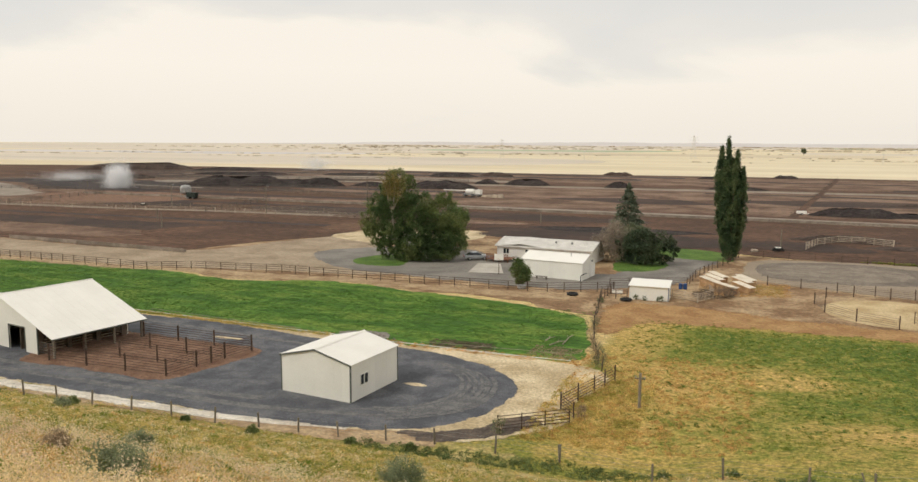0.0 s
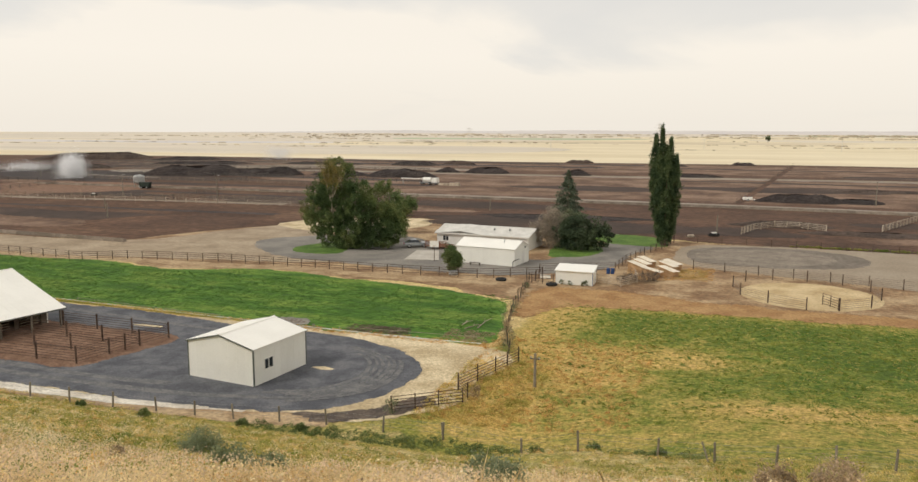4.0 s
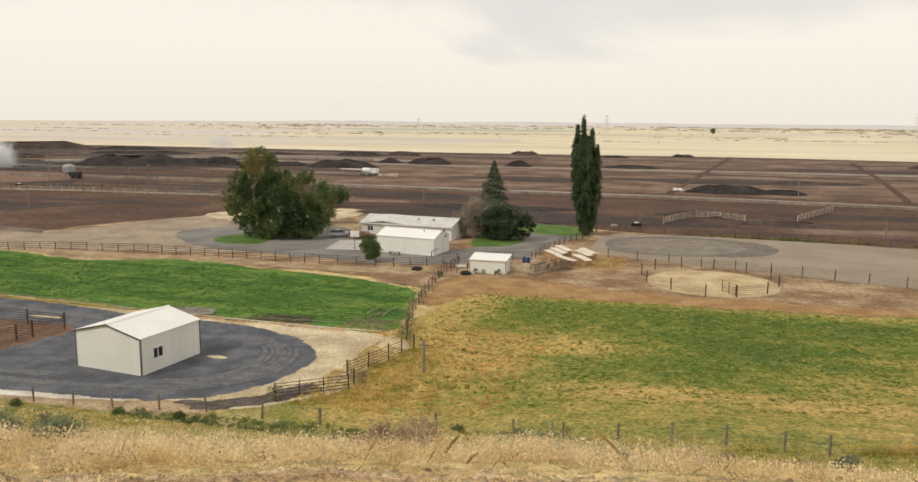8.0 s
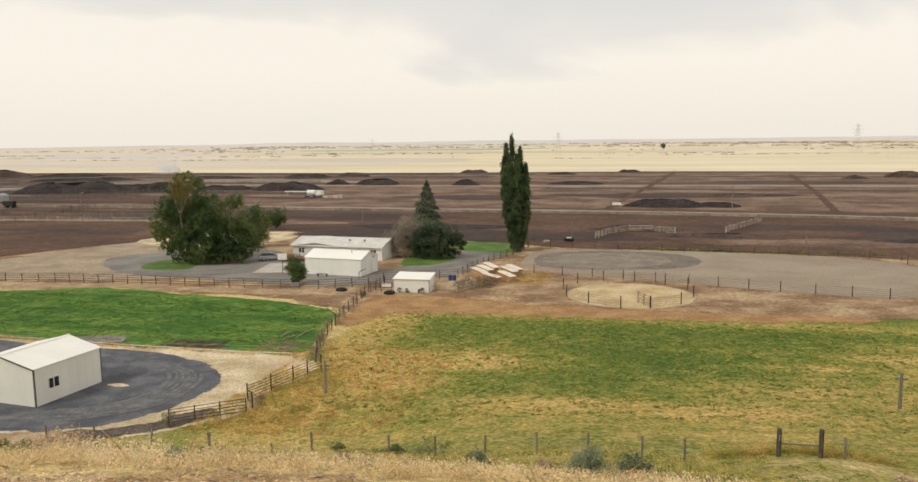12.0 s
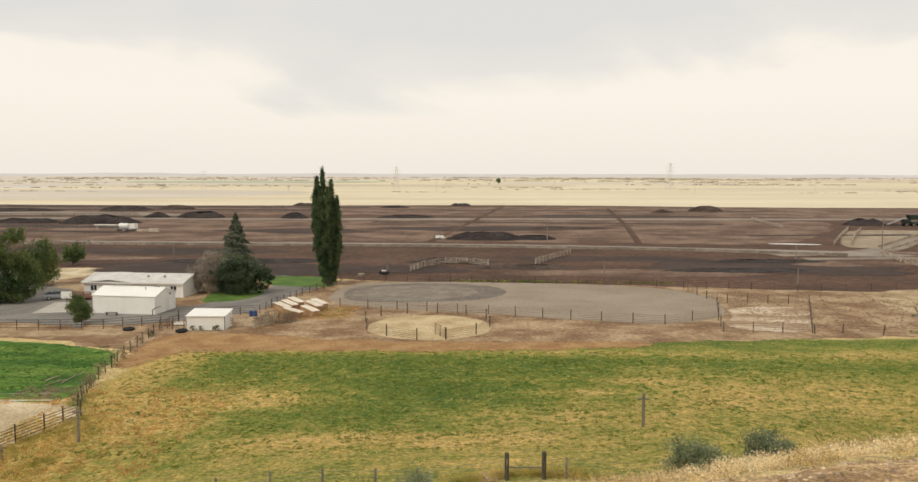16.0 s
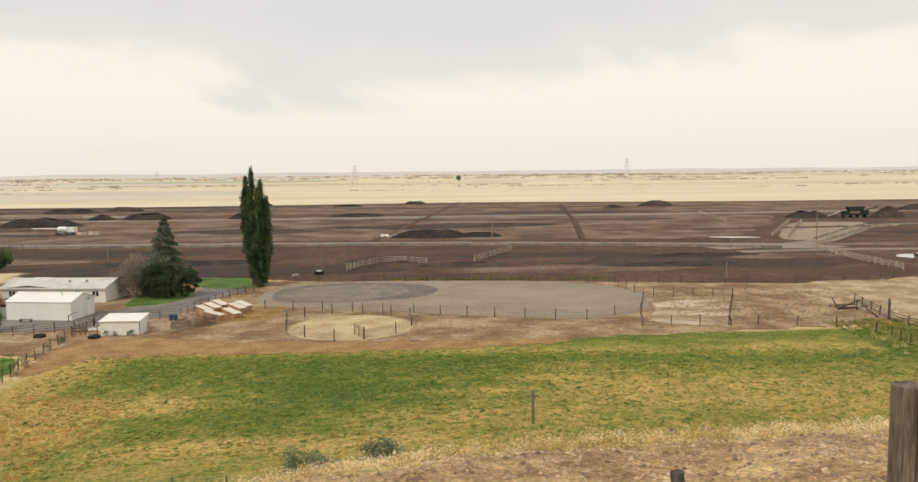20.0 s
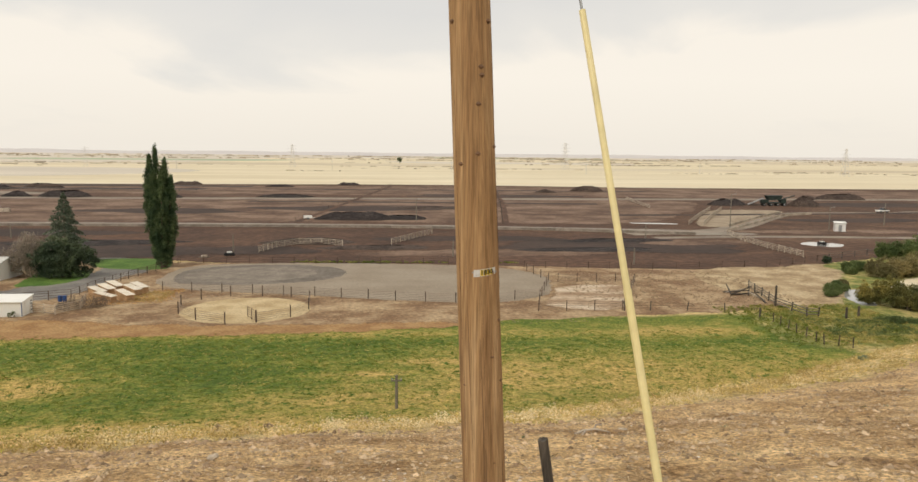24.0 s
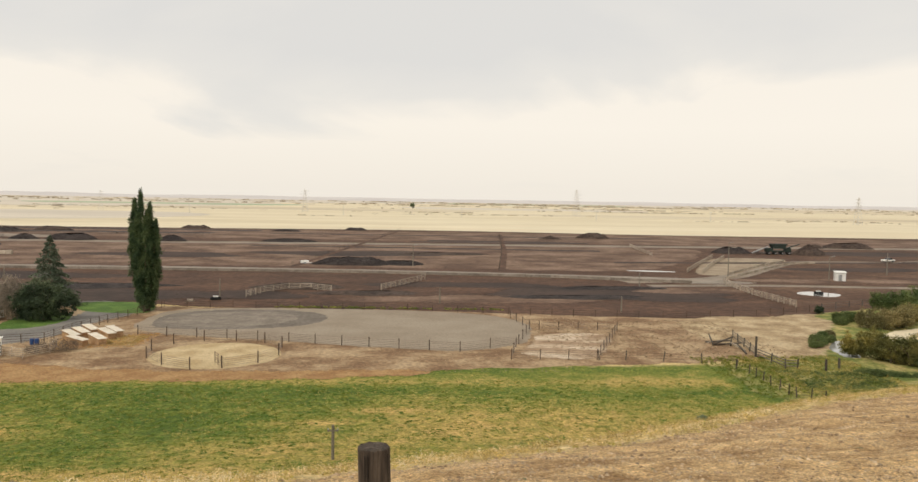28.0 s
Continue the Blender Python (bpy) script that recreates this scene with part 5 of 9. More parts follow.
for i in range(6):
    part("wall_panel", MB().box(hw * i / 6 + 0.003, 0, 0, hw * (i + 1) / 6 - 0.003, 0.03, 1.91), M["white_metal"], fw)
part("back_wall", MB().box(0, hd - 0.08, 0, hw, hd, 2.3), M["white_metal"], hut)
for x in (0, hw - 0.08):
    part("side_wall", MB().slab([(x, 0.08, 0), (x, hd - 0.08, 0), (x, hd - 0.08, 2.29), (x, 0.08, 1.92)], 0.08), M["white_metal"], hut)
for i in range(6):
    xa, xb = -0.15 + (hw + 0.3) * i / 6, -0.15 + (hw + 0.3) * (i + 1) / 6 - 0.006
    part("roof_sheet", MB().slab([(xa, -0.2, 1.92), (xb, -0.2, 1.92), (xb, hd + 0.2, 2.36), (xa, hd + 0.2, 2.36)], 0.06), M["white_roof"], hut)
part("corner_trim", MB().box(hw - 0.04, -0.03, 0, hw + 0.03, 0.06, 1.9), M["blue"], hut, "dark blue corner trim")
part("door", MB().box(hw, 0.9, 0.05, hw + 0.04, 1.8, 1.8), M["white_metal"], hut)
for z in (0.4, 0.8, 1.2, 1.6):
    part("hinge_strap", MB().box(hw + 0.0, 2.6, z, hw + 0.06, 2.9, z + 0.12), M["black"], hut, "dark strap")


def shelter(x, y, length, rz, hi=1.36, lo=0.95):
    """A boarded box, tall at its back, under a wide white lid that slopes to the front."""
    t = thing("calf_shelter", "low wooden shelter with a sloping cream lid on straw", "shelter", (x, y, 0), rz, "shelters by the driveway")
    w, h2 = 1.1, length / 2
    zt = lambda u: hi + (lo - hi) * (u + h2) / length
    part("lid", MB().slab([(-h2 - 0.15, -w / 2 - 0.12, zt(-h2 - 0.15)), (h2 + 0.15, -w / 2 - 0.12, zt(h2 + 0.15)), (h2 + 0.15, w / 2 + 0.12, zt(h2 + 0.15)), (-h2 - 0.15, w / 2 + 0.12, zt(-h2 - 0.15))], 0.05), M["lid"], t, "cream painted sheet lid")
    part("lid_edge", MB().slab([(-h2 - 0.15, -w / 2 - 0.15, zt(-h2 - 0.15) - 0.08), (h2 + 0.15, -w / 2 - 0.15, zt(h2 + 0.15) - 0.08), (h2 + 0.15, -w / 2 - 0.15, zt(h2 + 0.15) + 0.03), (-h2 - 0.15, -w / 2 - 0.15, zt(-h2 - 0.15) + 0.03)], -0.03), M["raw_wood"], t, "tan edge board")
    for y0 in (-w / 2, w / 2 - 0.04):
        for k in range(4):
            fa, fb = k / 4, (k + 1) / 4 - 0.025
            pts = [(-h2, y0, 0.02 + (zt(-h2) - 0.04) * fa), (h2, y0, 0.02 + (zt(h2) - 0.04) * fa), (h2, y0, 0.02 + (zt(h2) - 0.04) * fb), (-h2, y0, 0.02 + (zt(-h2) - 0.04) * fb)]
            part("side_board", MB().slab(pts, -0.04), M["raw_wood"], t)
    for u in (-h2 + 0.001, h2 - 0.041):
        for k in range(4):
            za, zb = 0.02 + (zt(u) - 0.06) * k / 4, 0.02 + (zt(u) - 0.06) * (k + 1) / 4 - 0.02
            part("end_board", MB().box(u, -w / 2 + 0.05, za, u + 0.04, w / 2 - 0.05, zb), M["raw_wood"], t)
    for u in (-h2 + 0.05, h2 - 0.13):
        for y0 in (-w / 2 + 0.05, w / 2 - 0.13):
            part("corner_post", MB().box(u, y0, 0, u + 0.08, y0 + 0.08, zt(u) - 0.08), M["wood"], t)


for x, y, ln, rz in ((-4.69, 117.9, 2.9, -40), (-4.14, 120.2, 2.9, -42), (-3.71, 122.7, 2.9, -44), (-2.02, 113.5, 2.8, -24), (0.17, 115.0, 3.1, -44), (-0.11, 119.4, 3.0, -42), (0.30, 121.4, 3.0, -43)):
    shelter(x, y, ln, rz)


# ---- fences ----
POST = {}


def post_mesh(kind, h, r, material):
    key = (kind, h, r, material.name)
    if key not in POST:
        mb = MB()
        if kind == "round":
            mb.lathe([(r, -0.3), (r * 0.98, h * 0.6), (r * 0.95, h - 0.03), (r * 0.7, h)], (0, 0, 0), 8)
        else:
            mb.lathe([(r, -0.2), (r, h), (r * 0.5, h + 0.03)], (0, 0, 0), 6)
        POST[key] = mb.mesh("post", material, False)
    return POST[key]


def rail_mesh(rr, material):
    key = ("rail", rr, material.name)
    if key not in POST:
        POST[key] = MB().tube((0, 0, 0), (1, 0, 0), rr, n=5).mesh("rail", material)
    return POST[key]


def fence(name, label, line, rails, gap=3.0, h=1.4, pr=0.06, rr=0.03, material="rust_pipe", post_kind="pipe", post_mat=None, lean=0.0, group="", wires=False):
    """Posts at even steps along a line, with rails (heights) run from post to post."""
    t = thing(name, label, "fence", (0, 0, 0), 0, group)
    pts = []
    for a, b in zip(line[:-1], line[1:]):
        n = max(1, round(math.dist(a, b) / gap))
        pts += [(a[0] + (b[0] - a[0]) * i / n, a[1] + (b[1] - a[1]) * i / n) for i in range(n)]
    pts.append(line[-1])
    zs = [ground_z(*p) for p in pts]
    pm = post_mesh(post_kind, h, pr, M[post_mat or material])
    rs = random.Random(len(pts) * 13 + len(name))
    for (x, y), z in zip(pts, zs):
        o = part("post", pm, None, t)
        o.matrix_world = pose(x, y, z, rs.uniform(-lean, lean), rs.uniform(-lean, lean), rs.uniform(0, 360))
    for k in rails:
        rm = rail_mesh(rr, M[material])
        for (p, z), (q, w) in zip(list(zip(pts, zs))[:-1], list(zip(pts, zs))[1:]):
            a, b = Vector((*p, z + k)), Vector((*q, w + k))
            o = part("wire" if wires else "rail", rm, None, t)
            o.matrix_world = Matrix.LocRotScale(a, (b - a).to_track_quat("X", "Z"), Vector(((b - a).length, 1, 1)))
    return t


FIVE = (0.25, 0.5, 0.75, 1.0, 1.25)
fence("pipe_fence", "long rusty brown pipe fence beside the green pasture", [(-175, 99.5), (-127.5, 98.4), (-101, 97.6), (-92, 97), (-86, 100.6), (-70, 103.2), (-57, 103.2), (-37.5, 103.4), (-26, 104.2), (-17.3, 108.8)], (0.35, 0.7, 1.05, 1.38), 2.6)
fence("pipe_fence", "dark pipe fence along the driveway", [(-18.4, 111.5), (-7.8, 116.4), (-7.2, 124.5), (-5.2, 133.8), (-3, 141.8), (-1.5, 151)], (0.35, 0.7, 1.05, 1.38), 2.6)
fence("pipe_fence", "rusty pipe fence between yard and arena", [(3.4, 122.4), (8, 121.4), (27, 116.9), (39, 113), (52, 109.9), (61.3, 115.5), (65.2, 128.9), (63.7, 141)], FIVE, 4.6, h=1.5, pr=0.07, rr=0.022, material="pale_pipe", post_mat="rust_pipe")
fence("pipe_fence", "thin dark fence along the feedlot edge", [(-1.5, 152.5), (16, 151.5), (45, 149.8), (64, 145), (88, 141.6), (112, 144.4), (130, 153)], (0.4, 0.8, 1.2), 4.4, h=1.4, rr=0.016, material="rust_pipe")
for a, b in (((-62.0, 51.9), (-47.9, 52.1)), ((-61.6, 55.7), (-47.3, 55.5)), ((-61.0, 59.2), (-46.7, 58.9)), ((-60.4, 62.7), (-46.0, 62.3)), ((-47.9, 52.1), (-46.0, 62.3))):
    fence("pen_panel_fence", "rusty brown pipe panels of a small pen", [a, b], (0.25, 0.5, 0.75, 1.0, 1.25, 1.5), 4.8, h=1.7, pr=0.10, rr=0.026, group="pens by the barn")
fence("pipe_fence", "brown pipe fence and gate at the lot corner", [(-9.7, 66.3), (-10.8, 62.5), (-12.4, 57), (-10.9, 55)], FIVE, 2.3, h=1.5)
gate = thing("metal_gate", "brown pipe gate closing the lot corner", "gate", (-15.6, 50.6, 0), math.degrees(math.atan2(3.6, 4.6)))
for z in (0.2, 0.45, 0.7, 0.95, 1.2):
    part("gate_bar", MB().tube((0, 0, z), (5.8, 0, z), 0.03), M["rust_pipe"], gate)
for x in (0, 1.9, 3.8, 5.8):
    part("gate_upright", MB().tube((x, 0, 0.05), (x, 0, 1.3), 0.045), M["rust_pipe"], gate)
fence("panel_fence", "pale board panels beside the white hut", [(-8.9, 106.5), (-5.4, 104.8), (-3.6, 108.5), (-4.4, 112.5)], FIVE, 2.2, h=1.4, rr=0.05, material="bunk")
fence("yard_fence", "dark wire fence with rough posts by the yard", [(-17.3, 108.8), (-18.2, 104), (-17, 96), (-15.6, 86), (-13.6, 76), (-11.4, 69), (-9.7, 66.3)], (0.4, 0.8, 1.2), 2.6, h=1.4, rr=0.012, post_kind="round", post_mat="dark_wood", lean=4, wires=True)
fence("yard_fence", "dark pipe fence from the hut to the driveway", [(-17.3, 108.6), (-17.6, 103.2), (-14.6, 103.6)], (0.4, 0.8, 1.2), 2.0, h=1.4)
rp = [(17.5, 98.2), (13.3, 100.9), (10.1, 105.1), (9.2, 110.2), (10.9, 114.8), (14.6, 117.3), (19.2, 117.6), (23.6, 116.2), (26.6, 112.8), (27.0, 107.2), (25.1, 102.2), (21.2, 99.1)]
fence("round_pen", "brown pipe panels of a round pen", rp, FIVE, 9, h=1.6, pr=0.08, rr=0.022, material="pale_pipe", post_mat="rust_pipe")
rg = thing("metal_gate", "round pen gate standing open", "gate", (21.1, 99.3, 0), 117)
for z in (0.25, 0.55, 0.85, 1.15, 1.45):
    part("gate_bar", MB().tube((0, 0, z), (3.2, 0, z), 0.03), M["rust_pipe"], rg)
for x in (0, 1.6, 3.2):
    part("gate_upright", MB().tube((x, 0, 0.05), (x, 0, 1.55), 0.045), M["rust_pipe"], rg)
fence("corral_fence", "brown pipe corral beside the arena", [(60.5, 113), (58.6, 104.6), (70.4, 104.3), (79.8, 127.5), (66.8, 128.6)], FIVE, 3.6, h=1.5, rr=0.02, material="pale_pipe", post_mat="rust_pipe")
fence("pasture_fence", "dark posts and wire along the pasture top", [(70.6, 104.0), (74.3, 104.0), (79.4, 103.4), (84.3, 102.2), (87.4, 98.4)], (0.4, 0.75, 1.1), 6.0, h=1.4, pr=0.08, rr=0.012, post_kind="round", post_mat="dark_wood", lean=5, wires=True)
fence("pasture_fence", "wire fence along the pasture edge", [(87.4, 98.4), (88.0, 95.9), (87.7, 89.5), (87.7, 85.2), (88.0, 84.0), (90.4, 82.2)], (0.4, 0.75, 1.1), 1.9, h=1.3, pr=0.07, rr=0.014, post_kind="round", post_mat="dark_wood", lean=7, wires=True)
fence("rail_fence", "old rail fence falling down by the creek", [(97, 121.3), (95.6, 114), (94, 106.7), (94.2, 102.5), (94.3, 98.8), (95.9, 98.7)], (0.4, 0.8, 1.15), 3.2, h=1.4, rr=0.07, material="wood", post_kind="round", post_mat="dark_wood", pr=0.1, lean=5)


for k, (a, b, w, th0, th1) in enumerate(((5.9, 6.3, 0.35, -80, 66), (6.5, 6.9, 0.3, -88, 60), (7.1, 7.3, 0.4, -70, 78), (7.7, 7.8, 0.3, -60, 84), (8.2, 8.1, 0.35, -85, 50), (8.8, 8.6, 0.3, -70, 36))):
    ribbon("wheel_track", [(-27.5 + a * math.cos(radians(t)), 58 + b * math.sin(radians(t))) for t in np.linspace(th0, th1, 12)], w, M["track"], "lighter packed wheel track in the gravel", "track", step=0.5, jitter=0.35, fade=0.5)
for k, ln in enumerate(([(-100, 48.6), (-60, 48.4), (-44, 48.2), (-34, 48.6), (-27, 50)], [(-100, 50.4), (-60, 50.2), (-44, 49.8), (-36, 50.4)], [(-66, 69), (-52, 67.6), (-42, 66.6), (-33, 66.8)])):
    ribbon("wheel_track", ln, 0.9, M["track"], "lighter packed wheel track in the gravel", "track", step=0.8, jitter=0.15)
for x, y, a, b, m in ((-30, 172, 34, 9, "damp"), (10, 172, 12, 5, "damp"), (90, 180, 26, 8, "damp"), (105, 172, 14, 5, "damp"), (60, 195, 22, 5, "damp"), (-140, 150, 34, 8, "damp"), (-190, 150, 30, 7, "damp"), (-120, 205, 26, 9, "damp"), (-210, 205, 44, 8, "damp"), (-60, 210, 30, 6, "damp"),
                      (30, 300, 34, 12, "damp"), (-40, 285, 26, 9, "damp"), (-240, 280, 60, 12, "damp"), (-330, 260, 50, 12, "damp"), (-280, 370, 70, 14, "damp"), (-200, 400, 50, 12, "damp"), (90, 390, 40, 12, "damp"), (250, 330, 40, 10, "damp"), (-400, 420, 60, 16, "damp"), (200, 250, 24, 6, "damp"), (220, 210, 30, 7, "damp"),
                      (-80, 192, 20, 4, "feed_dry"), (-165, 135, 40, 5, "feed_dry"), (-140, 240, 40, 5, "feed_dry"), (-250, 240, 60, 6, "feed_dry"), (60, 167, 24, 4, "feed_dry"), (115, 186, 14, 3, "feed_dry"), (40, 275, 30, 7, "feed_dry"), (85, 262, 20, 4, "feed_dry"), (-20, 262, 24, 4, "feed_dry"), (-150, 290, 36, 8, "feed_dry"), (170, 212, 30, 4, "feed_dry"), (-300, 400, 60, 8, "feed_dry"), (-130, 470, 50, 7, "feed_dry"), (-120, 428, 60, 5, "feed_dry")):
    pts = [(x + a * math.cos(t) * (1 + 0.25 * math.sin(3 * t + x)), y + b * math.sin(t) * (1 + 0.3 * math.cos(2 * t + y))) for t in np.linspace(0, 6.283, 13)[:-1]]
    patch("pen_ground", pts, M[m], "damp dark patch of pen soil" if m == "damp" else "dry pale patch of pen soil", "soil", step=2.4, jitter=1.4, fade=7)

for ln, g in (([(-330, 292), (-240, 300), (-150, 296), (-110, 290)], 6), ([(-360, 232), (-300, 240), (-262, 244)], 5), ([(-340, 365), (-240, 372), (-140, 376)], 8), ([(-340, 410), (-210, 418), (-60, 420)], 9), ([(-330, 455), (-200, 462), (-90, 462)], 10),
              ([(-229, 178), (-240, 232)], 5), ([(-152, 185), (-160, 229)], 5), ([(-190, 268), (-196, 345)], 7), ([(-250, 262), (-262, 340)], 7)):
    fence("pen_fence", "dark weathered rail fence between feedlot pens", ln, (0.5, 1.0, 1.45), g, h=1.6, pr=0.12, rr=0.06, material="grey_pipe")
for ln, w, m in (([(-420, 300), (-320, 312), (-200, 306), (-110, 300)], 9, "damp_grey"), ([(-430, 352), (-300, 356), (-150, 352)], 10, "damp_grey"), ([(-420, 388), (-280, 396), (-120, 398)], 12, "damp_grey"), ([(-380, 440), (-220, 446), (-60, 444)], 14, "damp_grey"), ([(-360, 478), (-200, 482), (-40, 480)], 14, "damp_grey"),
                 ([(-400, 318), (-280, 330), (-170, 336)], 5, "feed_dry"), ([(-300, 424), (-160, 430), (-40, 432)], 5, "feed_dry"), ([(-260, 215), (-180, 217), (-110, 214)], 4, "damp_grey"), ([(-230, 164), (-170, 166), (-100, 168)], 4, "damp_grey"), ([(-20, 340), (60, 336), (130, 330)], 8, "damp"), ([(-30, 450), (60, 446), (190, 442)], 10, "damp"), ([(120, 270), (190, 276), (280, 290)], 6, "damp"), ([(-340, 205), (-260, 212), (-190, 208)], 12, "damp"), ([(-330, 262), (-250, 254), (-130, 250)], 10, "damp"), ([(-200, 282), (-150, 280), (-100, 276)], 8, "damp"), ([(-330, 160), (-260, 162), (-210, 158)], 8, "damp")):
    ribbon("trampled_belt", ln, w, M[m], "dark trampled belt along a feed row" if m != "feed_dry" else "pale dusty belt along a feed row", "soil", step=3, jitter=1.6, fade=5)
for nm, ps, m, lab, fd in (("reddish_pen", [(-262, 222), (-232, 246), (-204, 240), (-192, 220), (-214, 194), (-244, 194)], "pen_soil", "dry reddish soil of a western pen", 7),
                           ("pale_pen", [(-380, 292), (-300, 250), (-256, 216), (-246, 194), (-330, 184), (-420, 240)], "feed_dry", "pale dusty soil of a far western pen", 9),
                           ("pale_pen", [(-350, 268), (-300, 244), (-264, 218), (-290, 204), (-360, 232)], "pale_road", "pale dusty soil of a far western pen", 9),
                           ("pale_pen", [(-296, 324), (-280, 336), (-262, 322), (-278, 309)], "pale_road", "pale dusty ground beside a manure heap", 4),
                           ("pale_pen", [(-284, 368), (-240, 410), (-190, 416), (-130, 400), (-130, 384), (-205, 388), (-262, 354)], "grey_road", "long pinkish dusty ground behind the heaps", 7),
                           ("dark_pen", [(-132, 142), (-122, 157), (-102, 163), (-96, 148), (-100, 134), (-116, 130)], "pen_dark", "dark trodden soil of a western pen", 6),
                           ("dark_pen", [(-372, 294), (-330, 316), (-262, 300), (-240, 268), (-262, 252), (-330, 276)], "damp_grey", "dark damp soil of a far pen", 8)):
    patch(nm, ps, M[m], lab, "soil", step=3, jitter=1.5, fade=fd)
ribbon("fence_strip", [(-130, 98.0), (-100, 98.2), (-88, 100), (-70, 100.6), (-57, 101.8), (-42, 101.2), (-30, 101.4), (-22, 102)], 3.4, M["verge"], "pale tan soil along the pasture fence", "verge", step=1.2, jitter=0.6, fade=1.6)
for ln in ([(-400, 300), (-330, 332), (-286, 352)], [(-340, 395), (-280, 425), (-205, 438)], [(-306, 292), (-262, 284), (-232, 281)], [(-250, 342), (-200, 352), (-150, 356)]):
    ribbon("dusty_lane", ln, 4.0, M["pale_road"], "pale dusty lane between far western pens", "lane", step=4, jitter=1.0, fade=2.5)
ribbon("fence_lane", [(-330, 177), (-229, 183), (-182, 185.5), (-154, 189.5), (-112, 192)], 4.5, M["grey_road"], "pale dusty lane between two pen fences", "lane", step=3, jitter=0.5, fade=1.5)
for ln in ([(-60, 318), (20, 312), (70, 306)], [(78, 292), (110, 296), (136, 290)], [(-40, 396), (40, 390), (98, 386)]):
    ribbon("worn_track", ln, 1.6, M["feed_dry"], "pale worn track across a far pen", "track")

# ---- trees and shrubs ----
def card_mesh(name, pts, size, material, rng, flat=0.0):
    """Many small leaf quads at the given points, turned at random."""
    n = len(pts)
    a = rng.normal(size=(n, 3))
    a[:, 2] *= 1 - flat
    a /= np.linalg.norm(a, axis=1)[:, None]
    b = np.cross(a, rng.normal(size=(n, 3)))
    b /= np.linalg.norm(b, axis=1)[:, None] + 1e-9
    s = size * rng.uniform(0.6, 1.3, (n, 1))
    a, b = a * s, b * s * 0.6
    v = np.stack([pts - a, pts - b * 0.9, pts + a, pts + b * 0.9], 1).reshape(-1, 3)
    me = bpy.data.meshes.new(name)
    me.vertices.add(4 * n)
    me.vertices.foreach_set("co", v.astype(np.float32).ravel())
    me.loops.add(4 * n)
    me.loops.foreach_set("vertex_index", np.arange(4 * n, dtype=np.int32))
    me.polygons.add(n)
    me.polygons.foreach_set("loop_start", np.arange(0, 4 * n, 4, dtype=np.int32))
    me.materials.append(material)
    me.update(calc_edges=True)
    return me


def clump_points(clumps, n, rng, sub=26, spread=0.24, inner=0.55):
    """Points in tufts that sit on and inside uneven ellipsoids (x, y, z, rx, ry, rz)."""
    c = np.array(clumps, float)
    w = (c[:, 3] * c[:, 4] * c[:, 5]) ** 0.67
    w /= w.sum()
    out = []
    for row, share in zip(c, w):
        m = int(n * share)
        d = rng.normal(size=(sub, 3))
        d /= np.linalg.norm(d, axis=1)[:, None]
        cen = row[:3] + d * row[3:] * rng.uniform(inner, 1.0, (sub, 1))
        k = rng.integers(0, sub, m)
        r = row[3:].mean()
        out.append(cen[k] + np.clip(rng.normal(size=(m, 3)), -2, 2) * spread * r * rng.uniform(0.5, 1.2, (sub, 1))[k])
    return np.concatenate(out)


def limbs(mb, p, d, length, r, depth, rs, spread=0.6):
    q = p + d * length
    mb.tube(p, q, r, r * 0.68, 6)
    if depth == 0:
        return
    for k in range(rs.choice((2, 3))):
        nd = (d + Vector((rs.uniform(-1, 1), rs.uniform(-1, 1), rs.uniform(-0.2, 0.6))) * spread).normalized()
        limbs(mb, p + d * length * rs.uniform(0.7, 1.0), nd, length * rs.uniform(0.62, 0.85), r * 0.6, depth - 1, rs, spread)


def tree(name, label, at, clumps, n, size, leaf, seed, stems=((0, 0, 1.5, 0.25),), depth=3, sub=26, spread=0.24, inner=0.55, kind="tree", bark="bark"):
    """Stems (dx, dy, first length, radius) with limbs, and a crown of leaves."""
    t = thing(name, label, kind, (*at, ground_z(*at)))
    rs, rg = random.Random(seed), np.random.default_rng(seed)
    mb = MB()
    for dx, dy, ln, r in stems:
        limbs(mb, Vector((dx, dy, -0.2)), Vector((rs.uniform(-0.15, 0.15), rs.uniform(-0.15, 0.15), 1)).normalized(), ln, r, depth, rs)
    part("trunk", mb, M[bark], t)
    pts = clump_points(clumps, n, rg, sub, spread, inner)
    pts = pts[pts[:, 2] > 0.12]
    part("crown", card_mesh("crown", pts, size, M[leaf], rg), None, t)
    return t


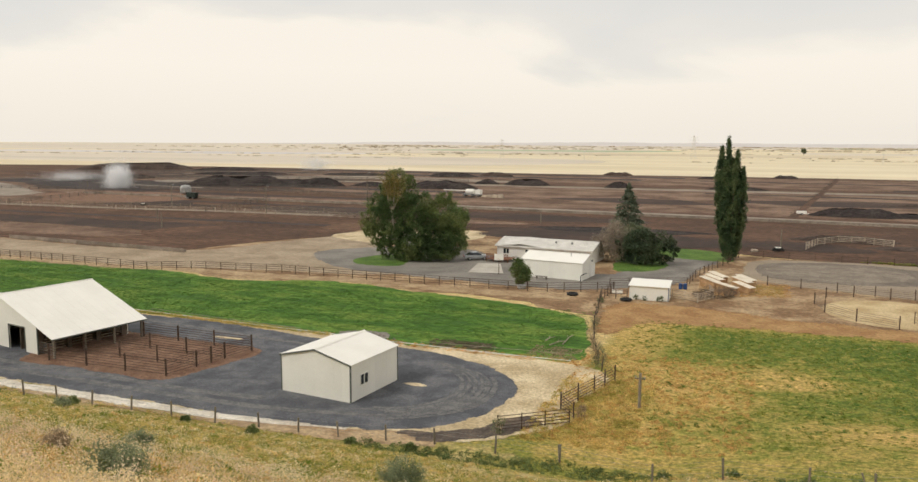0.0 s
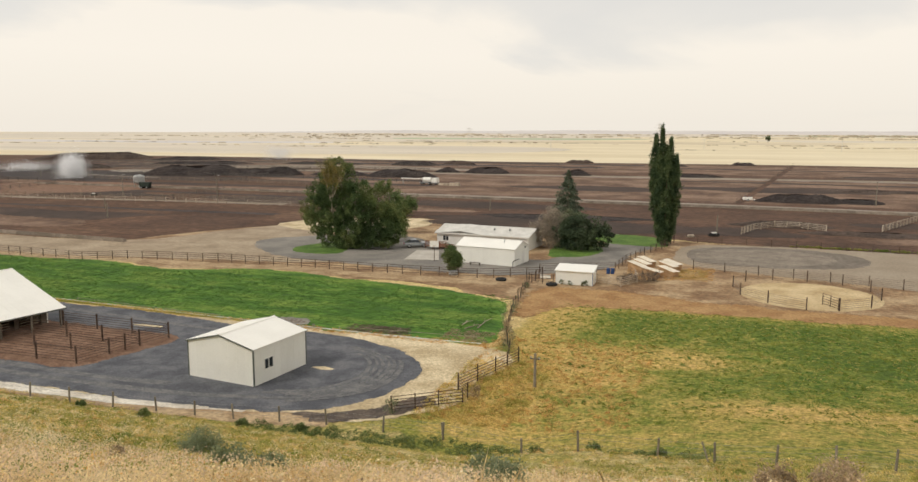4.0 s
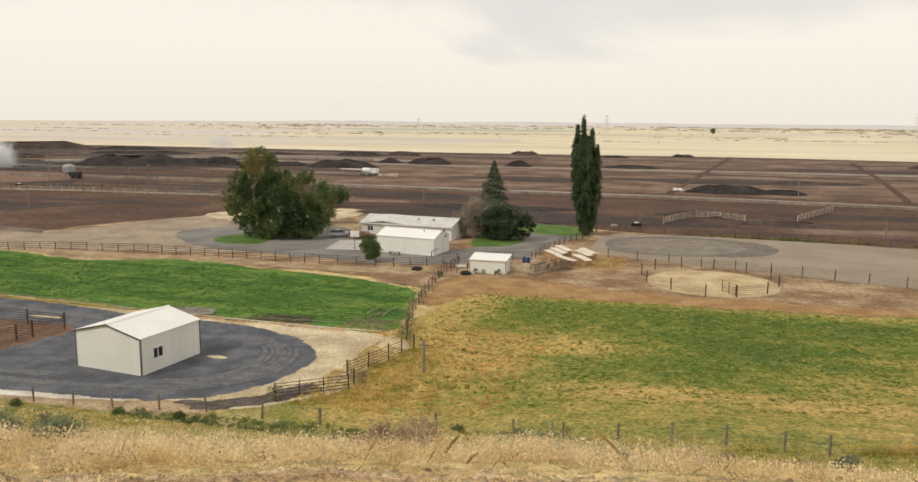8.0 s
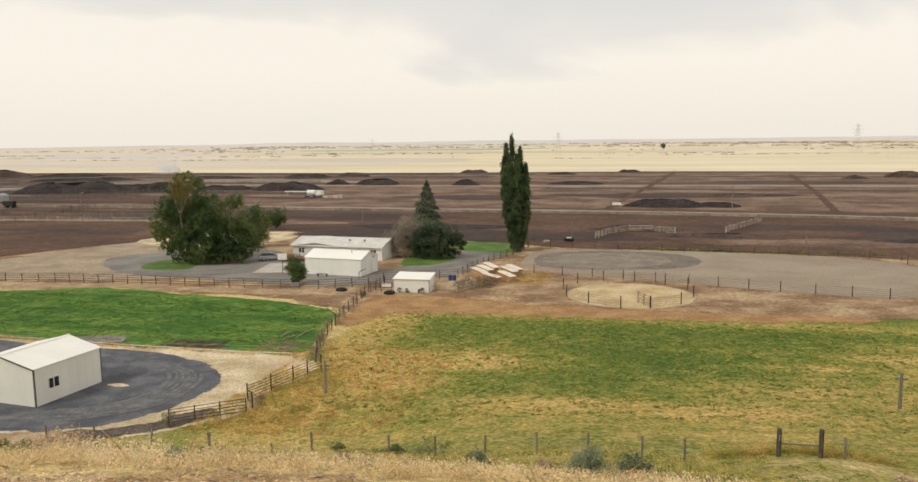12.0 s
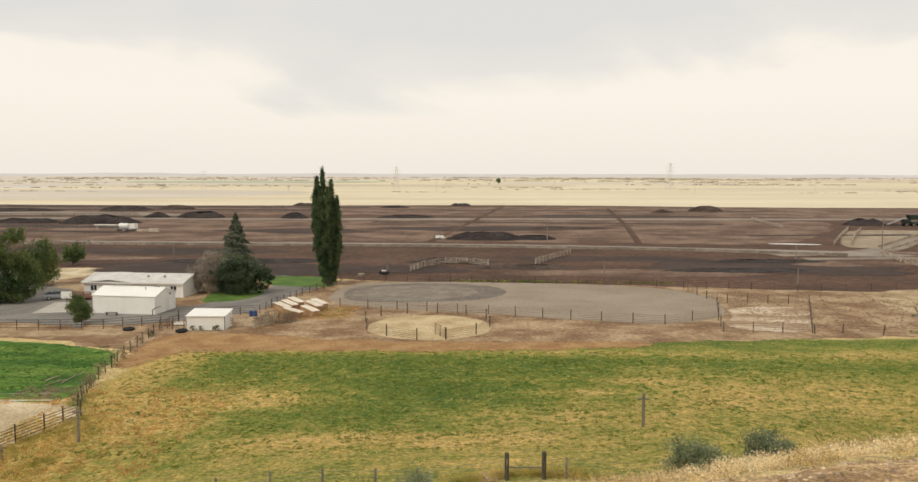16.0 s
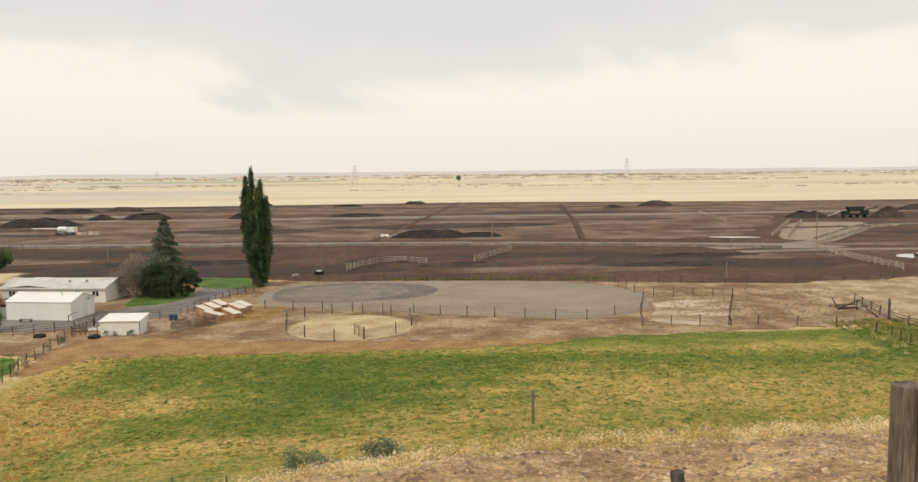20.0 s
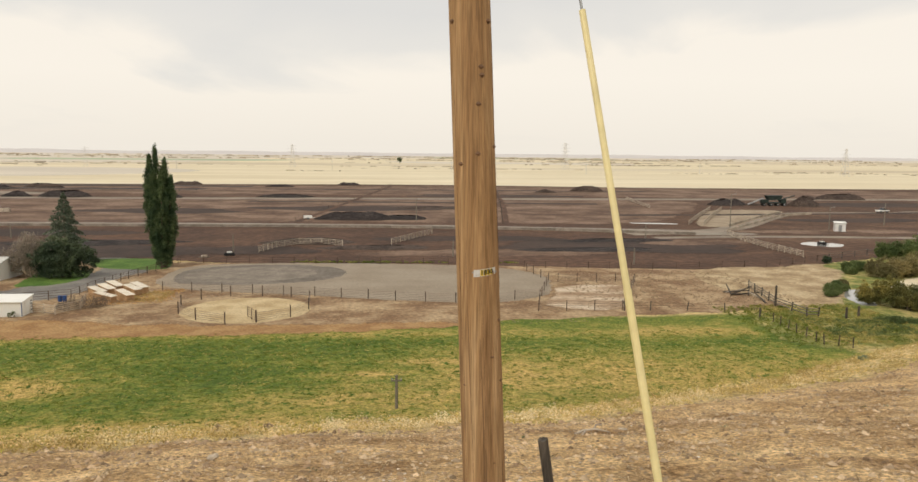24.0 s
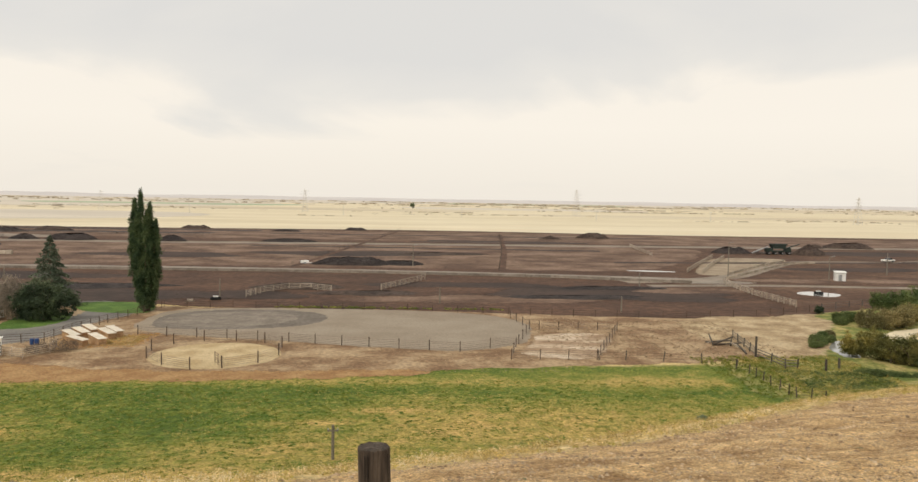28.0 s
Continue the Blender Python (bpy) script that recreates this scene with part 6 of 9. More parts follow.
def golden_top():
    """The thinning golden side of the cottonwood: bare pale limbs with sparse leaves."""
    t = [o for o in scene.objects if o.name == "cottonwood"][0]
    rs, rg = random.Random(15), np.random.default_rng(15)
    tips = []
    fork = Vector((-2.3, -2.6, 8.6))
    part("bare_limb", MB().tube((-2.4, -0.6, 2.0), fork, 0.26, 0.17, 7), M["pale_bark"], t, "pale bare limb of the thinning top")
    for k in range(9):
        a = -0.55 + 1.1 * k / 8 + rs.uniform(-0.06, 0.06)
        ln = rs.uniform(5.0, 7.4) * math.cos(a * 0.8)
        q = fork + Vector((math.sin(a) * ln * 0.62, rs.uniform(-0.6, 0.5), ln))
        m = fork.lerp(q, 0.5) + Vector((rs.uniform(-0.25, 0.25), 0, 0))
        mb = MB().tube(fork, m, 0.10, 0.06, 6).tube(m, q, 0.06, 0.02, 5)
        for i in range(7):
            p = m.lerp(q, i / 6)
            e = p + Vector((rs.uniform(-0.9, 0.9), rs.uniform(-0.6, 0.6), rs.uniform(0.2, 0.9)))
            mb.tube(p, e, 0.022, 0.008, 4)
            tips += [p.lerp(e, f) for f in (0.4, 0.7, 1.0)]
        part("bare_limb", mb, M["pale_bark"], t, "pale bare limb of the thinning top")
    c = np.array([tuple(p) for p in tips])
    pts = c[rg.integers(0, len(c), 4200)] + rg.normal(0, 0.30, (4200, 3))
    part("golden_leaves", card_mesh("golden_leaves", pts, 0.11, M["leaf_gold"], rg), None, t, "sparse golden leaves")


tree("cottonwood", "large spreading cottonwood with thinning golden-green top", (-57, 124.5),
     [(-2.6, 0, 11.0, 4.4, 4.2, 4.0), (-6.4, -0.5, 7.4, 3.0, 3.2, 2.8), (-5.2, -0.5, 9.8, 3.0, 3.0, 2.6), (-4.4, -0.8, 4.6, 3.2, 3.0, 2.6), (0.4, 0.5, 7.8, 4.4, 4.2, 4.4), (5.2, 1.6, 8.2, 3.9, 3.8, 4.0), (7.0, 2.0, 5.2, 3.6, 3.4, 3.6), (4.6, 1.0, 3.0, 3.8, 3.0, 2.8), (0.5, -1.2, 3.2, 4.2, 3.0, 2.8), (-2.8, 0, 15.0, 2.0, 1.8, 1.6), (-0.6, 0, 14.0, 1.8, 1.6, 1.6), (1.2, -1.6, 5.4, 3.8, 2.6, 3.0), (-1.6, -1.8, 6.6, 3.4, 2.4, 3.0), (2.6, -0.5, 10.6, 2.4, 2.4, 2.2), (6.2, 1.6, 11.2, 1.8, 1.8, 1.5), (-3.6, -1.0, 2.2, 2.4, 2.4, 2.0), (-0.6, -1.6, 1.7, 2.6, 2.2, 1.6), (2.6, -1.2, 1.8, 2.8, 2.4, 1.7), (6.0, 0.4, 2.0, 3.2, 2.6, 1.9), (8.4, 1.6, 3.6, 2.2, 2.2, 2.4), (-7.6, -0.5, 5.4, 1.8, 1.8, 1.6), (-6.0, -0.8, 3.6, 1.6, 1.6, 1.5), (0, -1.5, 1.2, 2.6, 2.0, 1.2), (3.5, -0.6, 1.3, 2.8, 2.2, 1.3), (6.8, 1.0, 1.4, 2.4, 2.0, 1.3)],
     100000, 0.14, "leaf", 5, ((-2.4, 0, 4.6, 0.42), (0.8, 0.5, 3.6, 0.36), (3.6, 1.2, 3.2, 0.34), (-1.0, -0.8, 4.0, 0.3)), 5, sub=56, spread=0.115, inner=0.55, bark="pale_bark")
golden_top()
tree("cottonwood", "dark green cottonwood behind the driveway loop", (-57.3, 144.2), [(0, 0, 6.4, 2.4, 2.4, 2.6), (0.8, 0.3, 4.4, 2.6, 2.6, 2.4), (-0.8, 0, 3.0, 2.8, 2.6, 2.2), (1.0, 0, 2.2, 2.2, 2.2, 1.8)], 12000, 0.17, "leaf", 12, ((0, 0, 2.2, 0.24), (0.5, 0.2, 2.0, 0.16)), 3, sub=34, spread=0.26)
tree("small_tree", "small dark green tree at the pen edge", (-67.4, 175.6), [(0, 0, 3.0, 2.4, 2.2, 1.9), (1.2, 0, 2.6, 1.6, 1.6, 1.2), (-0.8, 0, 1.8, 1.6, 1.6, 1.2)], 3400, 0.2, "leaf", 6, ((0, 0, 1.4, 0.14),), 2)
tree("garage_tree", "small round olive-green tree beside the garage", (-30.9, 107.8), [(0, 0, 2.8, 1.5, 1.5, 1.4), (0.2, 0, 1.7, 1.5, 1.4, 1.0), (0, 0, 0.95, 1.1, 1.1, 0.7)], 9000, 0.12, "leaf", 7, ((-0.15, 0, 0.8, 0.09), (0.2, 0.1, 0.8, 0.08)), 2)
tree("round_shrub", "broad dark green shrub shading a lawn", (-16.6, 136.2), [(0, 0, 3.4, 4.3, 3.6, 3.2), (2.8, 0, 2.5, 2.8, 2.6, 2.4), (-2.6, -0.3, 3.0, 2.8, 2.6, 2.8), (-0.8, -1.5, 2.0, 3.6, 2.0, 1.9)], 24000, 0.15, "leaf_dark", 8, ((0, 0, 1.4, 0.2), (1.2, 0, 1.2, 0.15)), 3, sub=40, spread=0.13, inner=0.55)
tree("bare_shrub", "half-bare pale twiggy shrub beside the house", (-21.8, 136.5), [(0, 0, 4.4, 3.0, 2.4, 3.0), (-2.0, 0, 3.0, 2.2, 1.8, 2.4), (0.5, 0, 2.6, 2.6, 2.0, 2.2)], 15000, 0.11, "twig", 9, ((0, 0, 1.6, 0.12), (-0.8, 0, 1.4, 0.1), (0.7, 0.3, 1.5, 0.1)), 5, sub=40, bark="twig")
tree("olive_shrub", "grey-green half-leafed shrub by the spruce", (-19.6, 140), [(0, 0, 4.6, 2.2, 2.0, 2.3)], 3000, 0.18, "sage", 10, ((0, 0, 1.8, 0.12),), 3, sub=30)


def spruce(name, label, at, h, r, seed):
    t = thing(name, label, "tree", (*at, 0))
    rg, rs = np.random.default_rng(seed), random.Random(seed)
    part("trunk", MB().tube((0, 0, 0), (0, 0, h * 0.95), 0.28, 0.04, 8), M["bark"], t)
    pts = []
    for i in range(150):
        f = (i + rs.random()) / 150
        z = 1.0 + (h - 1.2) * f
        a, ln = rs.uniform(0, 6.28), r * (1 - f) ** 0.85 * rs.uniform(0.65, 1.15) + 0.15
        m = int(110 * (1 - f) + 30)
        u = rg.uniform(0.15, 1, m) ** 0.7
        side = rg.normal(0, 0.16 * ln + 0.05, m)
        x, y = ln * u * math.cos(a) - side * math.sin(a), ln * u * math.sin(a) + side * math.cos(a)
        pts.append(np.stack([x, y, z - 0.22 * ln * u ** 2 + rg.normal(0, 0.08, m)], -1))
    part("crown", card_mesh("crown", np.concatenate(pts), 0.17, M["needle"], rg), None, t)
    return t


spruce("spruce", "grey-green spruce standing behind the house", (-22.4, 152.3), 13.6, 5.2, 11)


def poplar():
    t = thing("poplar", "tall narrow dark green poplar with three spires", "tree", (-3.2, 147.0, 0))
    rg, rs = np.random.default_rng(12), random.Random(12)
    mb, pts = MB(), []
    # leaders: foot x, y; top x, height; widest radius
    for x0, y0, x1, h, w in ((-0.4, 0.1, -1.9, 20.3, 1.15), (0.0, -0.2, -0.75, 21.3, 1.0), (0.5, 0.0, 0.8, 19.6, 1.15), (0.9, -0.2, 1.9, 16.6, 1.15), (-0.5, -0.5, -1.9, 15.6, 1.1), (0.0, -0.9, -1.1, 17.6, 1.2), (0.3, 0.9, 0.0, 18.2, 1.3), (0.7, 0.8, 1.4, 15.0, 1.2), (0.3, -1.2, 0.4, 17.0, 1.2), (0.0, 0.5, -1.1, 16.0, 1.2)):
        mb.tube((x0 * 0.5, y0 * 0.5, 0), ((x0 + x1) / 2, y0, h * 0.45), 0.20, 0.12, 7).tube(((x0 + x1) / 2, y0, h * 0.45), (x1, y0, h * 0.98), 0.12, 0.02, 6)
        n = int(h * 9)
        for i in range(n):
            f = (i + rs.random()) / n
            z = 1.0 + (h - 1.0) * f
            r = w * (0.26 + 0.90 * math.sin(math.pi * min(1.0, 0.03 + f * 0.94)) ** 0.9) * min(1, (1 - f) * 4.0 + 0.12)
            a = rs.uniform(0, 6.283)
            u = r * rs.uniform(0.35, 1.0)
            cx, cy = x0 + (x1 - x0) * min(1, f * 1.25) + u * math.cos(a), y0 + u * math.sin(a)
            m = int(44 + 46 * w)
            g = rg.uniform(-1, 1, m)
            # steep sprays: narrow and upright, leaning in towards the leader
            q = np.stack([cx - 0.16 * g * math.cos(a) + rg.normal(0, 0.17, m), cy - 0.16 * g * math.sin(a) + rg.normal(0, 0.17, m), z + 0.62 * g + rg.normal(0, 0.10, m)], -1)
            pts.append(q)
    part("trunk", mb, M["bark"], t)
    top = np.array([-0.85, 0, 21.4]) + rg.normal(0, 1, (420, 3)) * np.array([0.16, 0.16, 0.55])
    pts = np.concatenate(pts + [top])
    pts = pts[pts[:, 2] > 0.5]
    part("crown", card_mesh("crown", pts, 0.13, M["leaf_poplar"], rg), None, t)


poplar()

# the creek's thicket
WILLOW = ((109.2, 107.4, 2.1, 3.9, "leaf_willow"), (111.0, 104.4, 2.0, 4.5, "leaf_willow"), (111.6, 102.2, 1.9, 4.0, "leaf_willow"), (113.2, 100.6, 2.1, 4.3, "leaf_willow"), (115.6, 99.4, 2.2, 4.6, "leaf_willow"), (118.2, 97.8, 2.1, 4.6, "leaf_willow"),
          (114.2, 104.0, 2.4, 3.6, "leaf_willow"), (118.4, 101.6, 2.6, 3.8, "leaf_willow"), (121.4, 97.4, 2.2, 4.2, "leaf_willow"), (124.4, 96.6, 2.4, 4.0, "leaf_willow"), (128.4, 96.4, 2.6, 3.8, "leaf_willow"),
          (126.4, 131.2, 2.2, 3.4, "leaf_tan"), (129.2, 130.4, 2.4, 4.2, "leaf_tan"), (132.4, 131.6, 2.6, 4.5, "leaf_tan"), (136.0, 134.6, 2.6, 4.4, "leaf_tan"), (139.6, 138.4, 2.4, 3.8, "leaf_willow"), (143.0, 142.0, 2.6, 3.4, "leaf_bright"),
          (144.6, 155.0, 2.6, 4.0, "leaf_bright"), (148.4, 154.4, 3.2, 4.8, "leaf_bright"), (153.0, 154.8, 3.4, 5.2, "leaf_bright"), (157.6, 154.6, 3.4, 5.4, "leaf_bright"), (162.4, 156.2, 3.6, 5.4, "leaf_bright"), (167.4, 158.6, 3.8, 5.6, "leaf_bright"), (173.0, 161.8, 4.0, 5.6, "leaf_bright"), (180.0, 165.0, 4.4, 5.6, "leaf_bright"), (188.0, 168.0, 4.6, 5.6, "leaf_bright"),
          (108.4, 115.8, 1.5, 1.5, "leaf_bright"), (110.6, 118.2, 1.6, 1.6, "leaf_bright"), (106.6, 113.6, 1.2, 1.0, "leaf_bright"), (112.6, 120.6, 1.3, 1.6, "leaf_tan"), (125.0, 137.6, 1.6, 2.0, "leaf_bright"), (127.4, 139.4, 1.6, 1.8, "leaf_bright"), (123.4, 135.2, 1.2, 1.4, "leaf_bright"), (104.6, 94.6, 0.9, 0.8, "leaf_bright"))
for i, (x, y, r, h, lf) in enumerate(WILLOW):
    nm = "creek_bush" if lf == "leaf_bright" else "willow"
    lab = {"leaf_willow": "dense olive and gold willow bush by the creek", "leaf_tan": "dusty tan willow bush beyond the creek", "leaf_bright": "rounded green bush beside the creek"}[lf]
    rs = random.Random(300 + i)
    cl = [(0, 0, h * 0.42, r * 0.9, r * 0.9, h * 0.42)]
    for k in range(6):
        a, q = rs.uniform(0, 6.28), rs.uniform(0.35, 0.75) * r
        hh = h * rs.uniform(0.5, 1.08)
        cl.append((q * math.cos(a), q * math.sin(a), hh * 0.55, r * rs.uniform(0.34, 0.55), r * rs.uniform(0.34, 0.55), hh * 0.46))
    tree(nm, lab, (x, y), cl, 13000 if y < 112 else 8000, 0.10 if y < 120 else 0.14, lf, 40 + i, ((0, 0, h * 0.3, 0.10), (0.5, 0.2, h * 0.28, 0.08), (-0.4, 0.1, h * 0.3, 0.08)), 3, sub=40, spread=0.17, inner=0.5, kind="bush")
for i, (x, y, h) in enumerate(((115.4, 96.6, 7.0), (116.8, 96.2, 6.6), (118.8, 95.6, 5.6), (114.0, 97.4, 5.4))):
    tree("young_tree", "young upright green tree among the willows", (x, y), [(0.4 * math.sin(3 * k + i), 0.3 * math.cos(2 * k), h * (0.15 + 0.12 * k), 1.75 - 0.22 * k, 1.6 - 0.2 * k, h * 0.13) for k in range(7)], 9000, 0.10, "leaf_bright", 70 + i, ((0, 0, h * 0.4, 0.10),), 3, sub=50, spread=0.30, inner=0.2)
tree("rusty_tree", "small rust-tinged olive tree by the willows", (116.4, 94.9), [(0, 0, 2.9, 1.1, 1.0, 1.2), (0.4, 0, 1.8, 1.2, 1.0, 1.1), (-0.3, 0, 4.2, 0.6, 0.6, 0.8)], 4200, 0.11, "leaf_rust", 76, ((0, 0, 1.5, 0.1),), 3, sub=40, spread=0.2)
tree("dark_bush", "small dark bush at the pen corner", (127.0, 148.6), [(0, 0, 0.8, 0.8, 0.8, 0.8)], 900, 0.2, "leaf_dark", 71, ((0, 0, 0.5, 0.08),), 1, kind="bush")
tree("far_tree", "lone round tree far out in the stubble", (70, 1500), [(0, 0, 7, 4.5, 4.5, 4)], 900, 0.9, "sage", 72, ((0, 0, 4, 0.5),), 2)
# scraggly growth along the yard fence
for i, (x, y, s) in enumerate(((-13.4, 75.5, 1.0), (-12.6, 72.2, 1.3), (-14.6, 80.0, 1.1), (-15.2, 84.0, 1.2), (-15.8, 87.5, 0.9), (-11.8, 70.0, 1.0), (-16.9, 95.0, 0.8), (-17.4, 99.5, 0.7), (-10.4, 55.6, 0.8), (-15.4, 50.2, 0.9))):
    tree("fence_brush", "brown dead brush grown through the fence", (x, y), [(0, 0, s * 0.7, s * 0.6, s * 0.6, s * 0.7)], 520, 0.055, "sage" if i % 2 else "dead_brush", 80 + i, ((0, 0, s * 0.6, 0.03), (0.2, 0.1, s * 0.7, 0.03), (-0.2, 0.1, s * 0.6, 0.025)), 3, sub=14, spread=0.3, kind="bush", bark="dead_brush")
for i, (x, y, s) in enumerate(((-4.6, 108.2, 1.3), (-3.4, 108.8, 1.4), (-2.2, 109.6, 1.3), (-5.6, 107.6, 1.0), (-1.4, 110.6, 1.1))):
    tree("dead_brush", "tangle of dark dead brush by the panels", (x, y), [(0, 0, s * 0.6, s * 0.8, s * 0.7, s * 0.6)], 1500, 0.05, "bark", 105 + i, ((0, 0, s * 0.6, 0.03), (0.3, 0.1, s * 0.7, 0.03), (-0.3, 0.1, s * 0.6, 0.025)), 3, sub=24, spread=0.3, kind="bush", bark="bark")
for i, (x, y) in enumerate(((-13.4, 103.4), (-12.2, 103.35), (-10.4, 103.4), (-10.0, 103.45))):
    tree("weed", "dry grey weed against the hut wall", (x, y), [(0, 0, 0.4, 0.3, 0.22, 0.4)], 160, 0.08, "sage", 95 + i, ((0, 0, 0.3, 0.015),), 1, sub=8, kind="weed")

# ---- yard things ----
def wheel(parent, x, y0, y1, r):
    w = part("wheel", MB().tube((x, y0 + 0.02, r), (x, y1 - 0.02, r), r * 0.5, n=10), M["black"], parent)
    part("tyre", MB().tube((x, y0, r), (x, y1, r), r, n=16), M["black"], w, "black rubber tyre")
    part("rim", MB().tube((x, y0 - 0.015, r), (x, y1 + 0.015, r), r * 0.52, n=12), M["steel_grey"], w, "grey steel rim")
    return w


def car():
    t = thing("car", "silver saloon car parked on the driveway", "car", (-45.9, 129.2, 0), 32)
    prof = [(-2.2, 0.42), (-2.25, 0.75), (-2.0, 0.92), (-1.35, 0.97), (0.95, 0.95), (1.95, 0.82), (2.22, 0.62), (2.2, 0.40)]
    n = len(prof)
    mb = MB()
    vs = [(x, s * (0.88 if i in (0, 1, 6, 7) else 0.84), z) for s in (-1, 1) for i, (x, z) in enumerate(prof)]
    mb.add(vs, [tuple(range(n)), tuple(range(2 * n - 1, n - 1, -1))] + [(i, n + i, n + (i + 1) % n, (i + 1) % n) for i in range(n)])
    part("body", mb, M["car_paint"], t)
    cab = [(-1.75, 0.96), (-1.05, 1.38), (0.15, 1.42), (1.0, 0.96)]
    mb = MB().add([(x, s * w, z) for s in (-1, 1) for (x, z), w in zip(cab, (0.78, 0.62, 0.62, 0.78))], [(0, 1, 2, 3), (7, 6, 5, 4), (0, 4, 5, 1), (2, 6, 7, 3), (3, 7, 4, 0)])
    part("window_glass", mb, M["glass"], t, "dark car glass")
    part("roof", MB().add([(-1.1, -0.63, 1.39), (0.2, -0.63, 1.43), (0.2, 0.63, 1.43), (-1.1, 0.63, 1.39), (-1.0, -0.55, 1.45), (0.1, -0.55, 1.48), (0.1, 0.55, 1.48), (-1.0, 0.55, 1.45)], [(4, 5, 6, 7), (0, 1, 5, 4), (1, 2, 6, 5), (2, 3, 7, 6), (3, 0, 4, 7), (3, 2, 1, 0)]), M["car_paint"], t)
    for x in (-1.35, 1.35):
        for s in (-1, 1):
            w = part("wheel", MB(), M["black"], t)
            part("tyre", MB().tube((x, s * 0.72, 0.32), (x, s * 0.9, 0.32), 0.32, n=16), M["black"], w)
            part("rim", MB().tube((x, s * 0.895, 0.32), (x, s * 0.91, 0.32), 0.2, n=12), M["chrome"], w)
    for s in (-0.6, 0.6):
        part("headlight", MB().box(2.1, s - 0.16, 0.62, 2.24, s + 0.16, 0.76), M["lamp_clear"], t, "clear headlight")
        part("tail_light", MB().box(-2.27, s - 0.16, 0.7, -2.15, s + 0.16, 0.86), M["lamp_red"], t, "red tail light")
    for x in (-0.45, 0.5):
        for s in (-1, 1):
            part("door_seam", MB().box(x - 0.01, s * 0.865 - 0.012, 0.45, x + 0.01, s * 0.865 + 0.012, 0.95), M["black"], t)


car()
hoop = thing("basketball_hoop", "white basketball backboard on a dark pole", "hoop", (-37.1, 115.7, 0), 12)
part("pole", MB().tube((0, 0, 0), (0, 0, 2.9), 0.06), M["rust_pipe"], hoop)
part("backboard", MB().box(-0.75, -0.1, 2.35, 0.75, -0.05, 3.4), M["white_roof"], hoop, "white backboard")
mb = MB()
for i in range(14):
    a, b = (2 * math.pi * k / 14 for k in (i, i + 1))
    mb.tube((0.23 * math.cos(a), -0.36 + 0.23 * math.sin(a), 2.6), (0.23 * math.cos(b), -0.36 + 0.23 * math.sin(b), 2.6), 0.015, n=4)
part("ring", mb, M["raw_wood"], hoop, "rusty orange ring")
barrel = thing("barrel", "blue plastic barrel lying by the shelters", "barrel", (-8.5, 114.2, 0), 0)
part("drum", MB().lathe([(0.25, 0), (0.29, 0.08), (0.29, 0.3), (0.31, 0.33), (0.29, 0.36), (0.29, 0.58), (0.31, 0.61), (0.29, 0.64), (0.27, 0.86), (0.24, 0.88)], (0, 0, 0), 14), M["blue"], barrel, smooth=False)
part("drum", MB().lathe([(0.25, 0), (0.29, 0.08), (0.29, 0.3), (0.31, 0.33), (0.29, 0.36), (0.29, 0.58), (0.31, 0.61), (0.29, 0.64), (0.27, 0.86), (0.24, 0.88)], (0.62, 0.1, 0), 14), M["blue"], barrel)


def tyre(x, y, lab):
    t = thing("tyre", lab, "tyre", (x, y, 0))
    prof = [(0.62 + 0.2 * math.cos(a), 0.2 + 0.2 * math.sin(a)) for a in np.linspace(0, 2 * math.pi, 9)[:-1]]
    mb, k = MB(), 18
    vs = [(r * math.cos(2 * math.pi * i / k), r * math.sin(2 * math.pi * i / k), z) for r, z in prof for i in range(k)]
    m = len(prof)
    mb.add(vs, [(j * k + i, j * k + (i + 1) % k, ((j + 1) % m) * k + (i + 1) % k, ((j + 1) % m) * k + i) for j in range(m) for i in range(k)])
    part("rubber_ring", mb, M["black"], t, smooth=True)


tyre(-14.6, 102.6, "black tractor tyre lying beside the hut")
tyre(-22.2, 103.6, "black tyre lying against the pipe fence")
trough = thing("trough", "pale stock trough in the yard", "trough", (-17.2, 106.6, 0), 10)
part("tub", MB().box(0, 0, 0.1, 1.5, 0.6, 0.16).box(0, 0, 0.16, 1.5, 0.06, 0.55).box(0, 0.54, 0.16, 1.5, 0.6, 0.55).box(0, 0.06, 0.16, 0.06, 0.54, 0.55).box(1.44, 0.06, 0.16, 1.5, 0.54, 0.55), M["white_roof"], trough)
for x in (0.1, 1.3):
    part("skid", MB().box(x, 0, 0, x + 0.1, 0.6, 0.1), M["wood"], trough)
box = thing("stock_tank", "grey metal stock tank behind the pipe fence", "tank", (-30.2, 105.6, 0), 5)
part("tub", MB().lathe([(0.62, 0), (0.66, 0.05), (0.66, 0.5), (0.7, 0.53), (0.62, 0.55), (0.6, 0.2)], (0, 0, 0), 18), M["steel_grey"], box)


